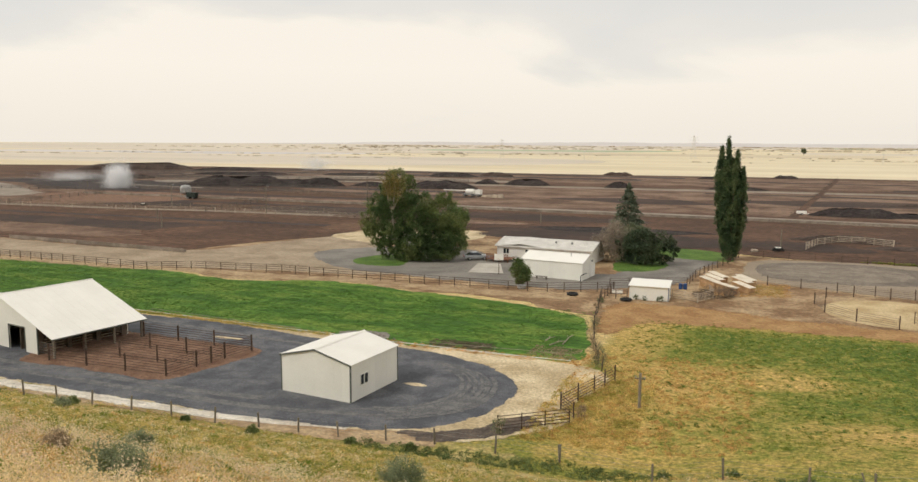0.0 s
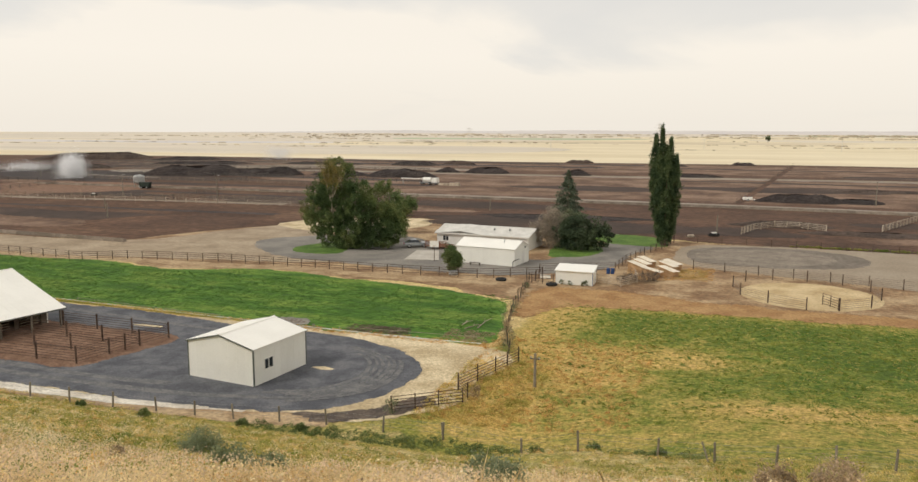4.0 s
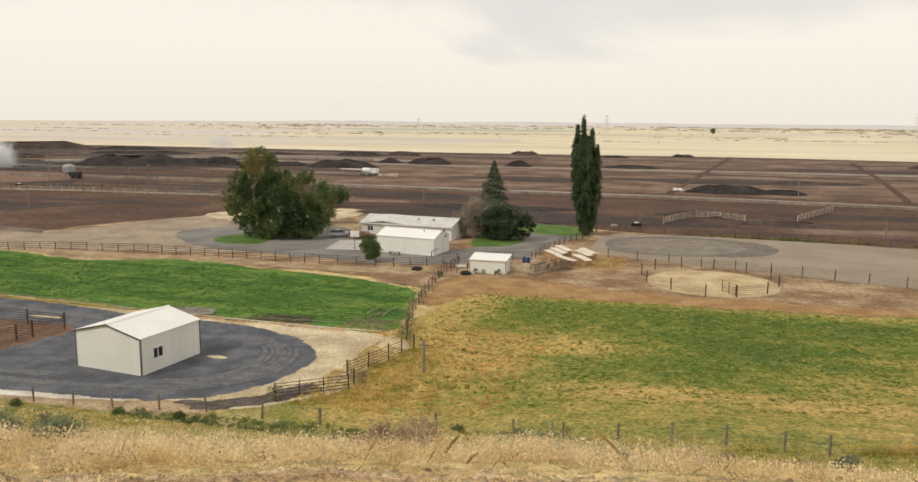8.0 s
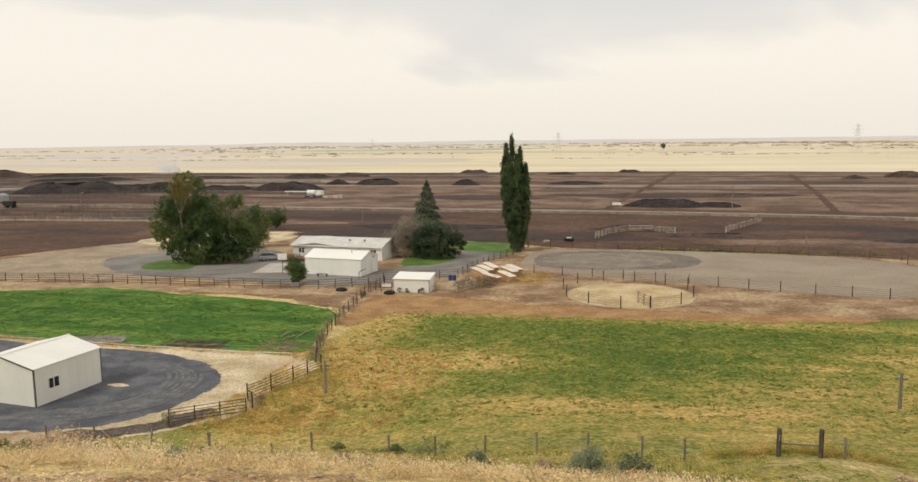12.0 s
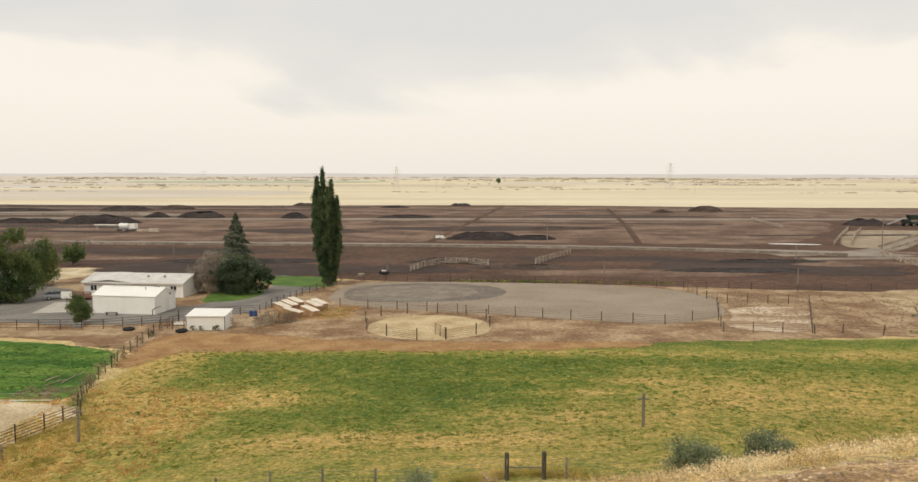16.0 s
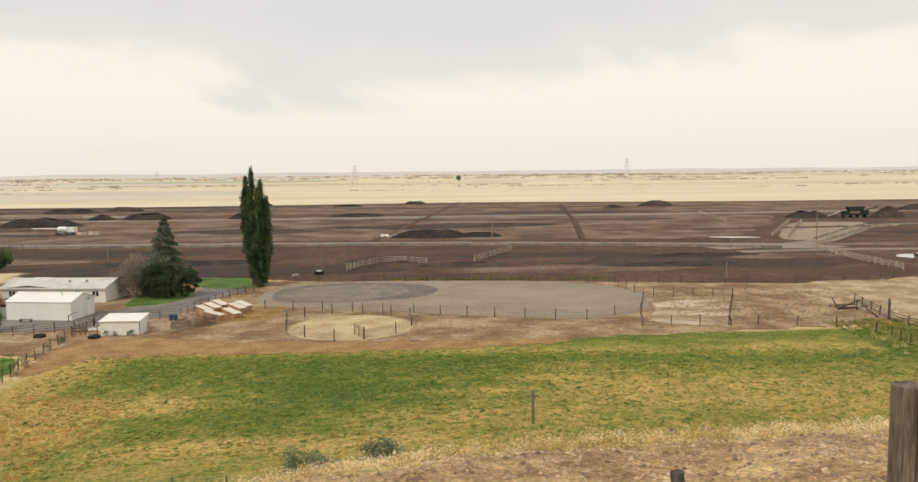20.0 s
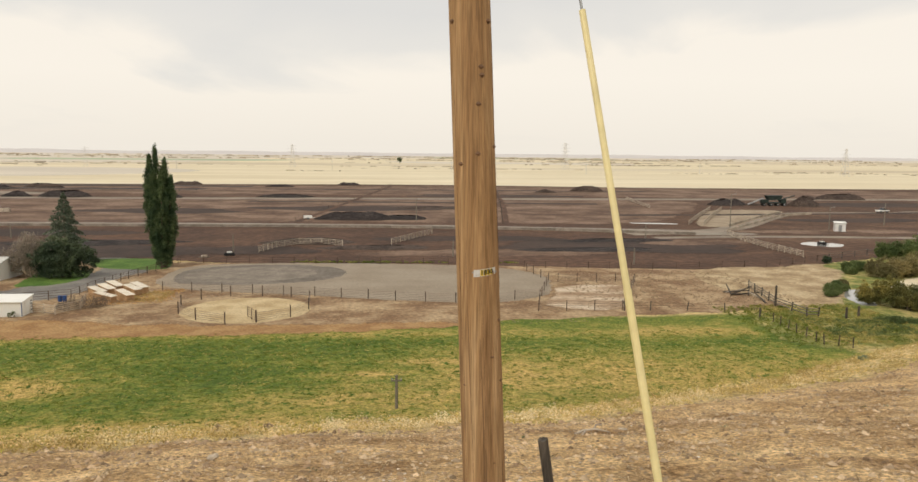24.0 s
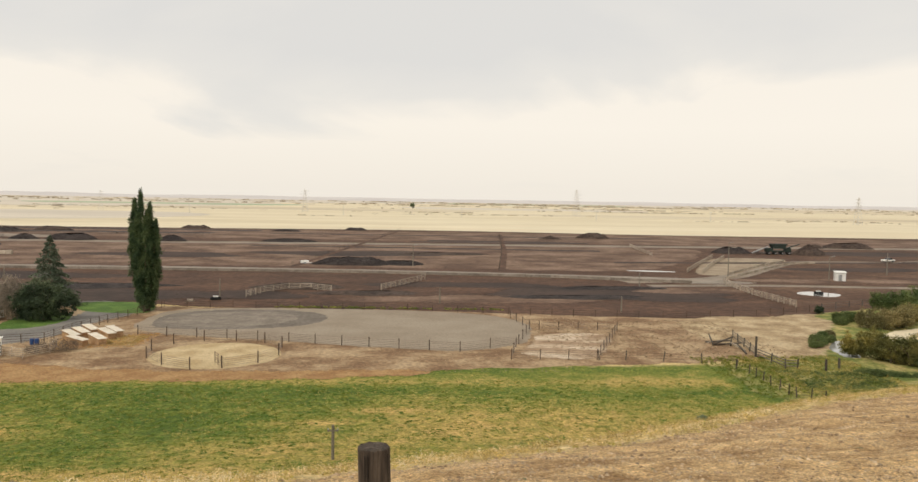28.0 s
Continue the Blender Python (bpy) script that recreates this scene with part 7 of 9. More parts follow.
def yard_pole(x, y, h, lab):
    t = thing("stub_pole", lab, "pole", (x, y, ground_z(x, y)))
    part("shaft", MB().lathe([(0.13, -0.3), (0.12, h * 0.5), (0.11, h - 0.04), (0.08, h)], (0, 0, 0), 9), M["wood"], t)
    part("crosspiece", MB().box(-0.42, -0.05, h - 0.5, 0.42, 0.05, h - 0.4), M["wood"], t)
    for s in (-0.36, 0.36):
        part("insulator", MB().lathe([(0.03, 0), (0.05, 0.04), (0.03, 0.08), (0.05, 0.12), (0.02, 0.15)], (s, 0, h - 0.4), 7), M["steel_grey"], t)


yard_pole(-6.6, 59.9, 2.9, "short weathered wooden pole in dry grass")
yard_pole(38.2, 60.3, 2.7, "short weathered wooden pole in the pasture")
pipe = thing("irrigation_pipe", "thin white irrigation pipe along the pasture edge", "pipe", (0, 0, 0))
for a, b in (((-69, 73.2), (-58, 72.2)), ((-58, 72.2), (-46, 71.4)), ((-31, 71.2), (-23, 71.9)), ((-23, 71.9), (-15.2, 72.4))):
    part("section", MB().tube((*a, 0.32), (*b, 0.32), 0.022), M["bunk"], pipe)
    part("stand", MB().tube((*a, 0), (*a, 0.32), 0.03), M["steel_grey"], pipe)

# ---- feedlot ----
def heap(x, y, L, W, H, rz, material, lab, seed):
    """A mound with a ridge and an uneven surface."""
    rg = np.random.default_rng(seed)
    rings, seg = 9, 30
    vs, fs = [], []
    ph = rg.uniform(0, 6.3, 5)
    for j in range(rings):
        f = j / (rings - 1)
        for i in range(seg):
            a = 2 * math.pi * i / seg
            rr = (1 - f) * (1 + 0.10 * math.sin(3 * a + ph[0]) + 0.07 * math.sin(7 * a + ph[1]))
            z = 0.8 * H * (1 - (1 - f) ** 1.9) * (0.86 + 0.10 * math.sin(2 * a + ph[2]) + 0.08 * math.sin(5 * a + ph[3])) + (rg.uniform(-1, 1) * 0.05 * H if 0 < j else 0)
            ridge = 0.42 * f if L > 1.6 * W else 0
            vs.append((L / 2 * (rr + ridge) * math.cos(a), W / 2 * rr * math.sin(a), max(z - 0.05, -0.05)))
    for j in range(rings - 1):
        fs += [(j * seg + i, j * seg + (i + 1) % seg, (j + 1) * seg + (i + 1) % seg, (j + 1) * seg + i) for i in range(seg)]
    fs.append(tuple(range((rings - 1) * seg, rings * seg)))
    ob = part("manure_mound" if material == "manure" else "soil_mound", MB().add(vs, fs), M[material], smooth=False)
    ob.matrix_world = pose(x, y, 0, 0, 0, rz)
    return tagged(ob, lab, "heap")


for i, (x, y, L, W, H, rz, m) in enumerate(((-228, 304, 48, 18, 6.0, 27, "manure"), (-192, 315, 24, 13, 5.0, 24, "manure"), (-134, 324, 34, 14, 4.6, 8, "manure"), (-127, 368, 13, 9, 3.2, 0, "manure"), (-105, 366, 22, 11, 3.8, 0, "manure"),
                                             (-60, 365, 14, 9, 3.6, 0, "manure"), (-8, 370, 26, 9, 1.9, 2, "manure"), (29, 251, 25, 10, 3.2, 0, "manure"), (44, 252, 16, 8, 1.8, 0, "manure"), (127, 425, 13, 9, 2.6, 0, "brown_heap"), (155, 440, 20, 11, 4.2, -8, "brown_heap"),
                                             (187, 326, 17, 9, 3.6, 0, "manure"), (199, 327, 9, 6, 1.4, 0, "brown_heap"), (219.5, 321, 14, 12, 5.6, 0, "brown_heap"), (268, 372, 26, 11, 3.6, -6, "brown_heap"), (250, 372, 10, 8, 2.4, 0, "brown_heap"),
                                             (-172, 432, 30, 12, 3.4, 5, "manure"), (-150, 452, 22, 10, 3.2, 0, "brown_heap"), (-84, 500, 18, 9, 2.8, 0, "brown_heap"), (-330, 330, 40, 14, 3.6, 30, "manure"), (16, 505, 14, 8, 2.4, 0, "manure"), (-24, 478, 18, 8, 1.8, 0, "manure"), (60, 300, 40, 9, 1.0, 3, "brown_heap"), (-420, 440, 80, 24, 6.0, 38, "brown_heap"), (-212, 318, 26, 14, 3.6, 22, "manure"), (-165, 326, 30, 10, 2.6, 5, "manure"), (-300, 400, 60, 12, 2.2, 22, "manure"), (-230, 424, 50, 10, 2.0, 10, "manure"), (-350, 452, 46, 12, 2.8, 25, "manure"))):
    heap(x, y, L, W, H, rz, m, "dark manure heap in the feedlot" if m == "manure" else "brown soil heap in the feedlot", 100 + i)
for i, (x, y, L, W, H) in enumerate(((20, 187, 22, 12, 1.5), (36, 176, 26, 9, 0.9), (-30, 186, 44, 12, 0.9), (96, 190, 30, 8, 0.8), (84, 172, 34, 9, 0.7))):
    heap(x, y, L, W, H, 4, "brown_heap" if i in (0, 1) else "manure", "low trampled hump in a cattle pen", 140 + i)


def bunk(p, q, n, lab, material="bunk_concrete"):
    """A run of concrete feed-bunk pieces with a neck rail."""
    t = thing("feed_bunk", lab, "feed bunk", (0, 0, 0))
    a = math.atan2(q[1] - p[1], q[0] - p[0])
    L = math.dist(p, q) / n
    mb = MB().box(0, 0, 0, L * 0.985, 0.12, 0.75).box(0, 0.62, 0, L * 0.985, 0.74, 0.55).box(0, 0.12, 0, L * 0.985, 0.62, 0.14)
    shared = mb.mesh("bunk_section", M[material])
    for i in range(n):
        o = part("bunk_section", shared, None, t)
        o.matrix_world = pose(p[0] + (q[0] - p[0]) * i / n, p[1] + (q[1] - p[1]) * i / n, 0, 0, 0, math.degrees(a))
    return t


bunk((-250, 231.5), (-103, 229), 24, "long pale concrete feed bunk by the feed road")
bunk((-103, 229), (28, 223.5), 22, "long pale concrete feed bunk by the feed road")
bunk((28, 223.5), (86, 215), 10, "long pale concrete feed bunk by the feed road")
bunk((86, 215), (122, 203), 7, "long pale concrete feed bunk by the feed road")
bunk((-150, 118.4), (-100.5, 115.6), 12, "low pale concrete curb at the front of a western pen")
for p, q in (((137.5, 215.1), (159.9, 241.9)), ((159.9, 241.9), (180.2, 266.6)), ((180.2, 266.6), (196.9, 275.4)), ((143.4, 228.2), (169, 260.5)), ((169, 260.5), (187.6, 280.7))):
    bunk(p, q, 8, "pale concrete kerb of the curving road", "bunk")
BOARD = (0.35, 0.7, 1.05, 1.4)
for nm, lab, line, gap in (("board_fence", "bleached board fence curving over a hump", [(10.9, 168), (13.5, 176), (18, 182.5), (23, 182.5), (28, 178.5)], 2.4),
                           ("board_fence", "bleached board fence across the pen", [(39.2, 182.2), (50.3, 205.9)], 2.6),
                           ("board_fence", "bleached board fence between two pens", [(131, 203.3), (128.5, 190), (127, 176), (127.2, 158)], 2.6),
                           ("board_fence", "pale board chute fence by the loading yard", [(132.2, 233.3), (148, 263), (167.4, 298.5)], 4.0),
                           ("board_fence", "pale board chute fence by the loading yard", [(136.4, 231.6), (152, 261.5), (171, 296)], 4.0),
                           ("board_fence", "pale board fence beside the far road", [(153.8, 364), (149, 335), (144.8, 304.3)], 5.0),
                           ("board_fence", "long pale rail fence across the western pens", [(-330, 172), (-229, 178), (-182, 180.5), (-152, 185), (-104, 187), (-72, 184)], 3.4),
                           ("board_fence", "pale rail fence between the western pens", [(-250, 262), (-190, 268), (-140, 262), (-105, 255)], 4.0),
                           ("board_fence", "second pale rail fence along the western lane", [(-330, 182), (-229, 188), (-182, 190.5), (-154, 195), (-112, 198)], 3.6),
                           ("board_fence", "pale rail fence deep in the feedlot", [(-370, 392), (-320, 414), (-250, 440)], 5.0),
                           ("board_fence", "pale rail fence deep in the feedlot", [(-300, 350), (-262, 360), (-214, 372), (-150, 374)], 5.0),
                           ("board_fence", "pale rail fence deep in the feedlot", [(-330, 330), (-250, 345), (-180, 348)], 6.0)):
    deep = "western" in lab or "deep" in lab
    fence(nm, lab, line, BOARD, gap, h=1.55, pr=0.08 if deep else 0.10, rr=0.045 if deep else 0.075, material="pale_pipe" if deep and gap > 3.5 else "bunk")
fence("lane_fence", "dark wire fence up a far lane", [(73.6, 233), (87.4, 330), (104.5, 470)], (0.5, 1.0, 1.4), 10, h=1.4, pr=0.06, rr=0.014, material="dark_wood")
fence("lane_fence", "dark wire fence up a second far lane", [(10.4, 243), (20.8, 326), (44, 510)], (0.5, 1.0, 1.4), 10, h=1.4, pr=0.06, rr=0.014, material="dark_wood")
ribbon("worn_lane", [(11.0, 243), (21.6, 326), (44.6, 510)], 2.4, M["pen_dark"], "dark trodden lane between far pens", "lane")
ribbon("dark_lane", [(74.4, 233), (88.2, 330), (105, 472)], 2.4, M["pen_dark"], "dark trodden lane between far pens", "lane")
fence("lane_fence", "dark fence beside a western pen", [(-103, 187), (-96, 205), (-90, 228)], (0.5, 1.0, 1.4), 5, h=1.5, pr=0.1, rr=0.04, material="dark_wood")
fence("pen_fence", "thin rail fence round the front pens", [(130, 153), (165, 172), (240, 195)], (0.5, 1.0, 1.4), 5, h=1.5, pr=0.1, rr=0.04, material="grey_pipe")


def light_pole(x, y, h, lab, lamp=True):
    t = thing("light_pole", lab, "pole", (x, y, ground_z(x, y)))
    part("shaft", MB().tube((0, 0, -0.2), (0, 0, h), 0.17, 0.10, 8), M["wood"], t)
    if lamp:
        part("arm", MB().tube((0, 0, h - 0.3), (0.9, -0.3, h), 0.04), M["steel_grey"], t)
        part("lamp_head", MB().box(0.7, -0.5, h - 0.08, 1.2, -0.2, h + 0.08), M["steel_grey"], t)


for x, y, h, lamp in ((138.7, 218.5, 10.5, True), (167.0, 214.5, 7, True), (86.8, 149, 3.2, False), (47.8, 245.5, 7, True), (6.1, 165.2, 4.2, False), (51.8, 160.8, 3.4, False), (104, 192, 4, False), (196, 232, 7, False), (-150, 163, 3.5, False), (-134, 190, 8, True), (-176, 198, 7, True), (-135, 148, 3.6, False), (-282, 264, 8, False), (-119, 225, 11, True), (-52, 196, 3.5, False)):
    light_pole(x, y, h, "weathered wooden light pole in the feedlot" if lamp else "slim wooden post standing in a pen", lamp)
for x, y in ((5.6, 163.6), (145.4, 181.6), (-186, 196)):
    t = thing("water_trough", "dark water trough with a pale float box in a pen", "trough", (x, y, 0), 8)
    part("tank", MB().lathe([(1.1, 0), (1.1, 0.5), (1.03, 0.52), (1.0, 0.3), (0.1, 0.3)], (0, 0, 0), 16), M["black"], t)
    part("float_box", MB().box(-0.5, -0.3, 0.6, 0.5, 0.3, 0.8), M["white_roof"], t, "pale float cover")
t = thing("mineral_feeder", "small white feeder box in a pen", "feeder", (1.2, 160.5, 0), 20)
part("bin", MB().box(-0.55, -0.4, 0.15, 0.55, 0.4, 0.5), M["bunk"], t)
part("skid", MB().box(-1.0, -0.5, 0, 1.0, -0.35, 0.15).box(-1.0, 0.35, 0, 1.0, 0.5, 0.15), M["wood"], t)

wagon = thing("feed_wagon", "white feed machine with a long boom", "machine", (-104, 282, 0), -8)
part("drum", MB().tube((-1.6, 0, 1.9), (1.8, 0, 1.9), 0.95, n=14), M["white_roof"], wagon)
part("boom", MB().box(-12, -0.2, 2.0, -1.5, 0.2, 2.3), M["white_roof"], wagon)
part("boom_leg", MB().tube((-11, 0, 0), (-11, 0, 2.0), 0.15), M["steel_grey"], wagon)
part("chassis", MB().box(-3, -0.9, 0.6, 5, 0.9, 0.95), M["steel_grey"], wagon)
part("cab", MB().box(2.8, -1.1, 0.95, 4.8, 1.1, 2.7), M["white_roof"], wagon)
for x in (-2, 1.4, 4):
    for s in (-1.1, 0.8):
        wheel(wagon, x, s, s + 0.3, 0.5)
for i, dx in enumerate((6.5, 9.0, 11.5, 14)):
    g = thing("gate_pile", "pale pile of gates beside the feed machine", "gate stack", (-104 + dx, 280 - i * 0.8, 0), -20)
    part("gate_panel", MB().box(-1.2, -0.4, 0, 1.2, 0.4, 0.5 + 0.2 * i).box(-1.0, -0.3, 0.5 + 0.2 * i, 1.1, 0.3, 0.8 + 0.2 * i), M["bunk"], g)
tank = thing("bulk_tank", "grey bulk tank on legs in a western pen", "tank", (-196, 228, 0))
part("shell", MB().lathe([(0.5, 1.2), (1.9, 1.9), (2.0, 2.2), (2.0, 4.0), (1.5, 4.6), (0.3, 4.9)], (0, 0, 0), 16), M["steel_grey"], tank)
for a in (0.8, 2.4, 3.9, 5.5):
    part("leg", MB().tube((1.7 * math.cos(a), 1.7 * math.sin(a), 0), (1.7 * math.cos(a), 1.7 * math.sin(a), 2.0), 0.12), M["steel_grey"], tank)
cart = thing("feed_cart", "dark feed cart beside the bulk tank", "cart", (-191.5, 226, 0), 10)
part("hopper", MB().slab([(-1.6, -1, 0.7), (1.6, -1, 0.7), (2.0, -1, 2.3), (-2.0, -1, 2.3)], -2.0), M["machine_green"], cart)
for x in (-1, 1):
    wheel(cart, x, -1.2, 1.2, 0.45)

mach = thing("screening_machine", "faded green screening machine between soil heaps", "machine", (204.5, 322, 0), 0)
part("hopper", MB().slab([(-1, -1.5, 2.6), (4, -1.5, 2.6), (5, -1.5, 4.6), (-2, -1.5, 4.6)], -3.0), M["machine_green"], mach)
part("frame", MB().box(-4, -1.2, 1.2, 7, 1.2, 1.7).box(-4, -1.2, 1.7, -1.2, 1.2, 2.8).box(4.4, -1.1, 1.7, 6.8, 1.1, 3.0), M["machine_green"], mach)
part("conveyor", MB().slab([(-10, -0.5, 0.5), (-3, -0.5, 3.2), (-3, 0.5, 3.2), (-10, 0.5, 0.5)], 0.3), M["steel_grey"], mach)
part("conveyor", MB().slab([(5, -0.5, 2.6), (11, -0.5, 4.4), (11, 0.5, 4.4), (5, 0.5, 2.6)], 0.3), M["machine_green"], mach)
for x in (-3, 0, 3, 6):
    wheel(mach, x, -1.3, 1.3, 0.6)
ps = thing("pump_shed", "small pale shed standing in a pen", "shed", (169.6, 213.5, 0), -20)
part("shell", MB().box(-1.4, -1.2, 0, 1.4, 1.2, 2.3), M["siding"], ps)
part("roof", MB().slab([(-1.6, -1.4, 2.4), (1.6, -1.4, 2.4), (1.6, 1.4, 2.7), (-1.6, 1.4, 2.7)], 0.1), M["white_roof"], ps)
part("door", MB().box(-0.5, -1.24, 0, 0.4, -1.2, 1.9), M["steel_grey"], ps)
tr = thing("pickup_truck", "small pale pickup on the far road", "truck", (232, 286, 0), 14)
part("body", MB().box(-2.6, -0.9, 0.5, 2.6, 0.9, 1.0), M["white_roof"], tr)
part("cab", MB().slab([(-0.6, -0.85, 1.0), (1.3, -0.85, 1.0), (0.9, -0.85, 1.75), (-0.5, -0.85, 1.75)], -1.7), M["glass"], tr)
for x in (-1.6, 1.6):
    for s in (-0.95, 0.7):
        wheel(tr, x, s, s + 0.25, 0.38)
tr2 = thing("stock_trailer", "small white trailer beside a manure heap", "trailer", (13.5, 250, 0), 10)
part("body", MB().box(-1.3, -0.8, 0.45, 1.3, 0.8, 1.2).box(1.3, -0.1, 0.45, 2.2, 0.1, 0.6), M["white_roof"], tr2)
for s in (-0.95, 0.7):
    wheel(tr2, 0, s, s + 0.25, 0.35)

bank = heap(163, 124, 66, 34, 5.8, 2, "stubble_bank", "smooth blond grassy bank by the creek", 160)
bank.name = "grass_bank"
bank.data.polygons.foreach_set("use_smooth", [True] * len(bank.data.polygons))

# sprinklers wetting the dust
def sprinkler(x, y, w, h, n, seed, lab):
    t = thing("sprinkler", lab, "sprinkler", (x, y, 0))
    rg = np.random.default_rng(seed)
    part("riser", MB().tube((0, 0, 0), (0, 0, 2.4), 0.08).tube((0, 0, 2.4), (0.5, 0, 2.8), 0.06), M["steel_grey"], t)
    pts = rg.normal(0, 1, (n, 3)) * np.array([w * 0.24, w * 0.24, h * 0.26]) + np.array([0, 0, h * 0.42])
    pts = pts[(pts[:, 2] > 0.05)]
    tagged(part("spray", card_mesh("spray", pts, 0.15, M["spray"], rg), None, t, "white drifting water spray"), kind="stuff")


sprinkler(-262, 262, 10, 10.5, 30000, 21, "field sprinkler throwing a white cloud of spray")
sprinkler(-296, 480, 22, 10, 9000, 22, "field sprinkler with a pale plume far off")
sprinkler(-330, 300, 26, 5, 7000, 23, "field sprinkler with a low drifting plume")


# ---- distance ----
def pylon(x, y, h, lab):
    t = thing("pylon", lab, "pylon", (x, y, 0), 20)
    mb = MB()
    b, w = h * 0.11, h * 0.02
    for sx in (-1, 1):
        for sy in (-1, 1):
            mb.tube((sx * b, sy * b, 0), (sx * w, sy * w, h), 0.17, 0.12, 4)
    for k in range(7):
        z0, z1 = h * k / 7, h * (k + 1) / 7
        r0, r1 = b + (w - b) * k / 7, b + (w - b) * (k + 1) / 7
        for s in (-1, 1):
            mb.tube((-r0, s * r0, z0), (r1, s * r1, z1), 0.07, n=3).tube((r0, s * r0, z0), (-r1, s * r1, z1), 0.07, n=3)
            mb.tube((s * r0, -r0, z0), (s * r1, r1, z1), 0.07, n=3).tube((s * r0, r0, z0), (s * r1, -r1, z1), 0.07, n=3)
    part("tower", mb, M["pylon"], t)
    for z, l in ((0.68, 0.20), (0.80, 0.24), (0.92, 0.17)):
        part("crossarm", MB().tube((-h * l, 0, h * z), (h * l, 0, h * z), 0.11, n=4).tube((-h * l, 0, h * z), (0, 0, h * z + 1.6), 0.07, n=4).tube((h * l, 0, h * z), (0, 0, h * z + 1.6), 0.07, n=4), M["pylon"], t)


for x, y, h in ((-318, 975, 24), (-81, 1045, 30), (283, 1035, 36), (540, 805, 30)):
    pylon(x, y, h, "hazy steel lattice pylon out on the plain")
for x, y in ((115, 879), (-20, 900), (390, 840), (-190, 890), (250, 800)):
    p = thing("power_pole", "distant wooden power pole, colour paled for haze", "pole", (x, y, 0))
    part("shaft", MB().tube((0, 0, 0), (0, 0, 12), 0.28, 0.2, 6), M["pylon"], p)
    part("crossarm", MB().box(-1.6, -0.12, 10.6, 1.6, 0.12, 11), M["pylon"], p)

rg = np.random.default_rng(31)
mb = MB()
for k in range(90):
    cx, cy = rg.uniform(-1700, 2100), 860 + 2500 * rg.uniform(0, 1) ** 1.5
    far = cy / 1000
    for i in range(rg.integers(5, 30)):
        x, y = cx + rg.normal(0, 55) * far, cy + rg.normal(0, 9) * far
        rx, ry, h = (1.5 + 8 * rg.uniform() ** 2) * far, rg.uniform(1.0, 3.5) * far, rg.uniform(0.3, 1.3) * far
        n = 10
        wob = rg.uniform(0.6, 1.25, n)
        vs = [(x + rx * w * math.cos(6.283 * j / n), y + ry * w * math.sin(6.283 * j / n), 0.02) for j, w in enumerate(wob)]
        vs += [(x + 0.7 * rx * w * math.cos(6.283 * j / n), y + 0.6 * ry * w * math.sin(6.283 * j / n), h * (0.5 + 0.5 * w)) for j, w in enumerate(wob[::-1])]
        mb.add(vs, [(j, (j + 1) % n, n + (j + 1) % n, n + j) for j in range(n)] + [tuple(range(n, 2 * n))])
tagged(part("far_scrub", mb, M["scrub"]), "scattered grey-olive scrub over the far stubble", "scrub", kind="stuff")
# far fields in bands; greyed ones carry distance haze in their base colour
for i, (x0, x1, y0, y1, m) in enumerate(((-1200, -500, 760, 900, "farfield"), (-700, 100, 1200, 1420, "farfield"), (300, 1500, 1000, 1150, "farfield"), (-400, 700, 2000, 2500, "stubble"), (-2400, -900, 1500, 1900, "farfield"), (900, 2600, 1900, 2600, "farfield"), (-3600, -300, 2300, 4150, "haze_field"), (-200, 3600, 2700, 4150, "haze_field"), (-1900, -300, 600, 930, "haze_field"), (-2600, -420, 1300, 2200, "haze_field"), (-1300, -700, 1000, 1180, "haze"), (-640, -280, 640, 700, "haze_field"), (120, 520, 1500, 1800, "haze_field"), (-700, -250, 1650, 1900, "far_green"), (300, 900, 2900, 3400, "far_green"))):
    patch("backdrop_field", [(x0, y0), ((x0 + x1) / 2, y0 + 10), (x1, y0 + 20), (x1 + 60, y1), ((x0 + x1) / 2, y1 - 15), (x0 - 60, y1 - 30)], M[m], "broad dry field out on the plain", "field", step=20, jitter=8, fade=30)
# horizon ridge; its haze is put into the colour
vs, fs = [], []
xs = np.linspace(-4900, 4900, 120)
for k, (y, zb) in enumerate(((4100, 0), (4500, 10), (4850, 16))):
    for x in xs:
        vs.append((x, y + 60 * math.sin(x / 700 + k), zb + (6 * noise.noise(Vector((x / 600, k * 3.0, 0))) + 3 * noise.noise(Vector((x / 170, k * 5.0, 2)))) * (1 if k else 0) - 0.5))
n = len(xs)
for k in range(2):
    fs += [(k * n + i, k * n + i + 1, (k + 1) * n + i + 1, (k + 1) * n + i) for i in range(n - 1)]
tagged(part("backdrop_ridge", MB().add(vs, fs), M["haze"], smooth=True), "low ridge on the horizon, haze in its colour", "ridge", kind="structure")

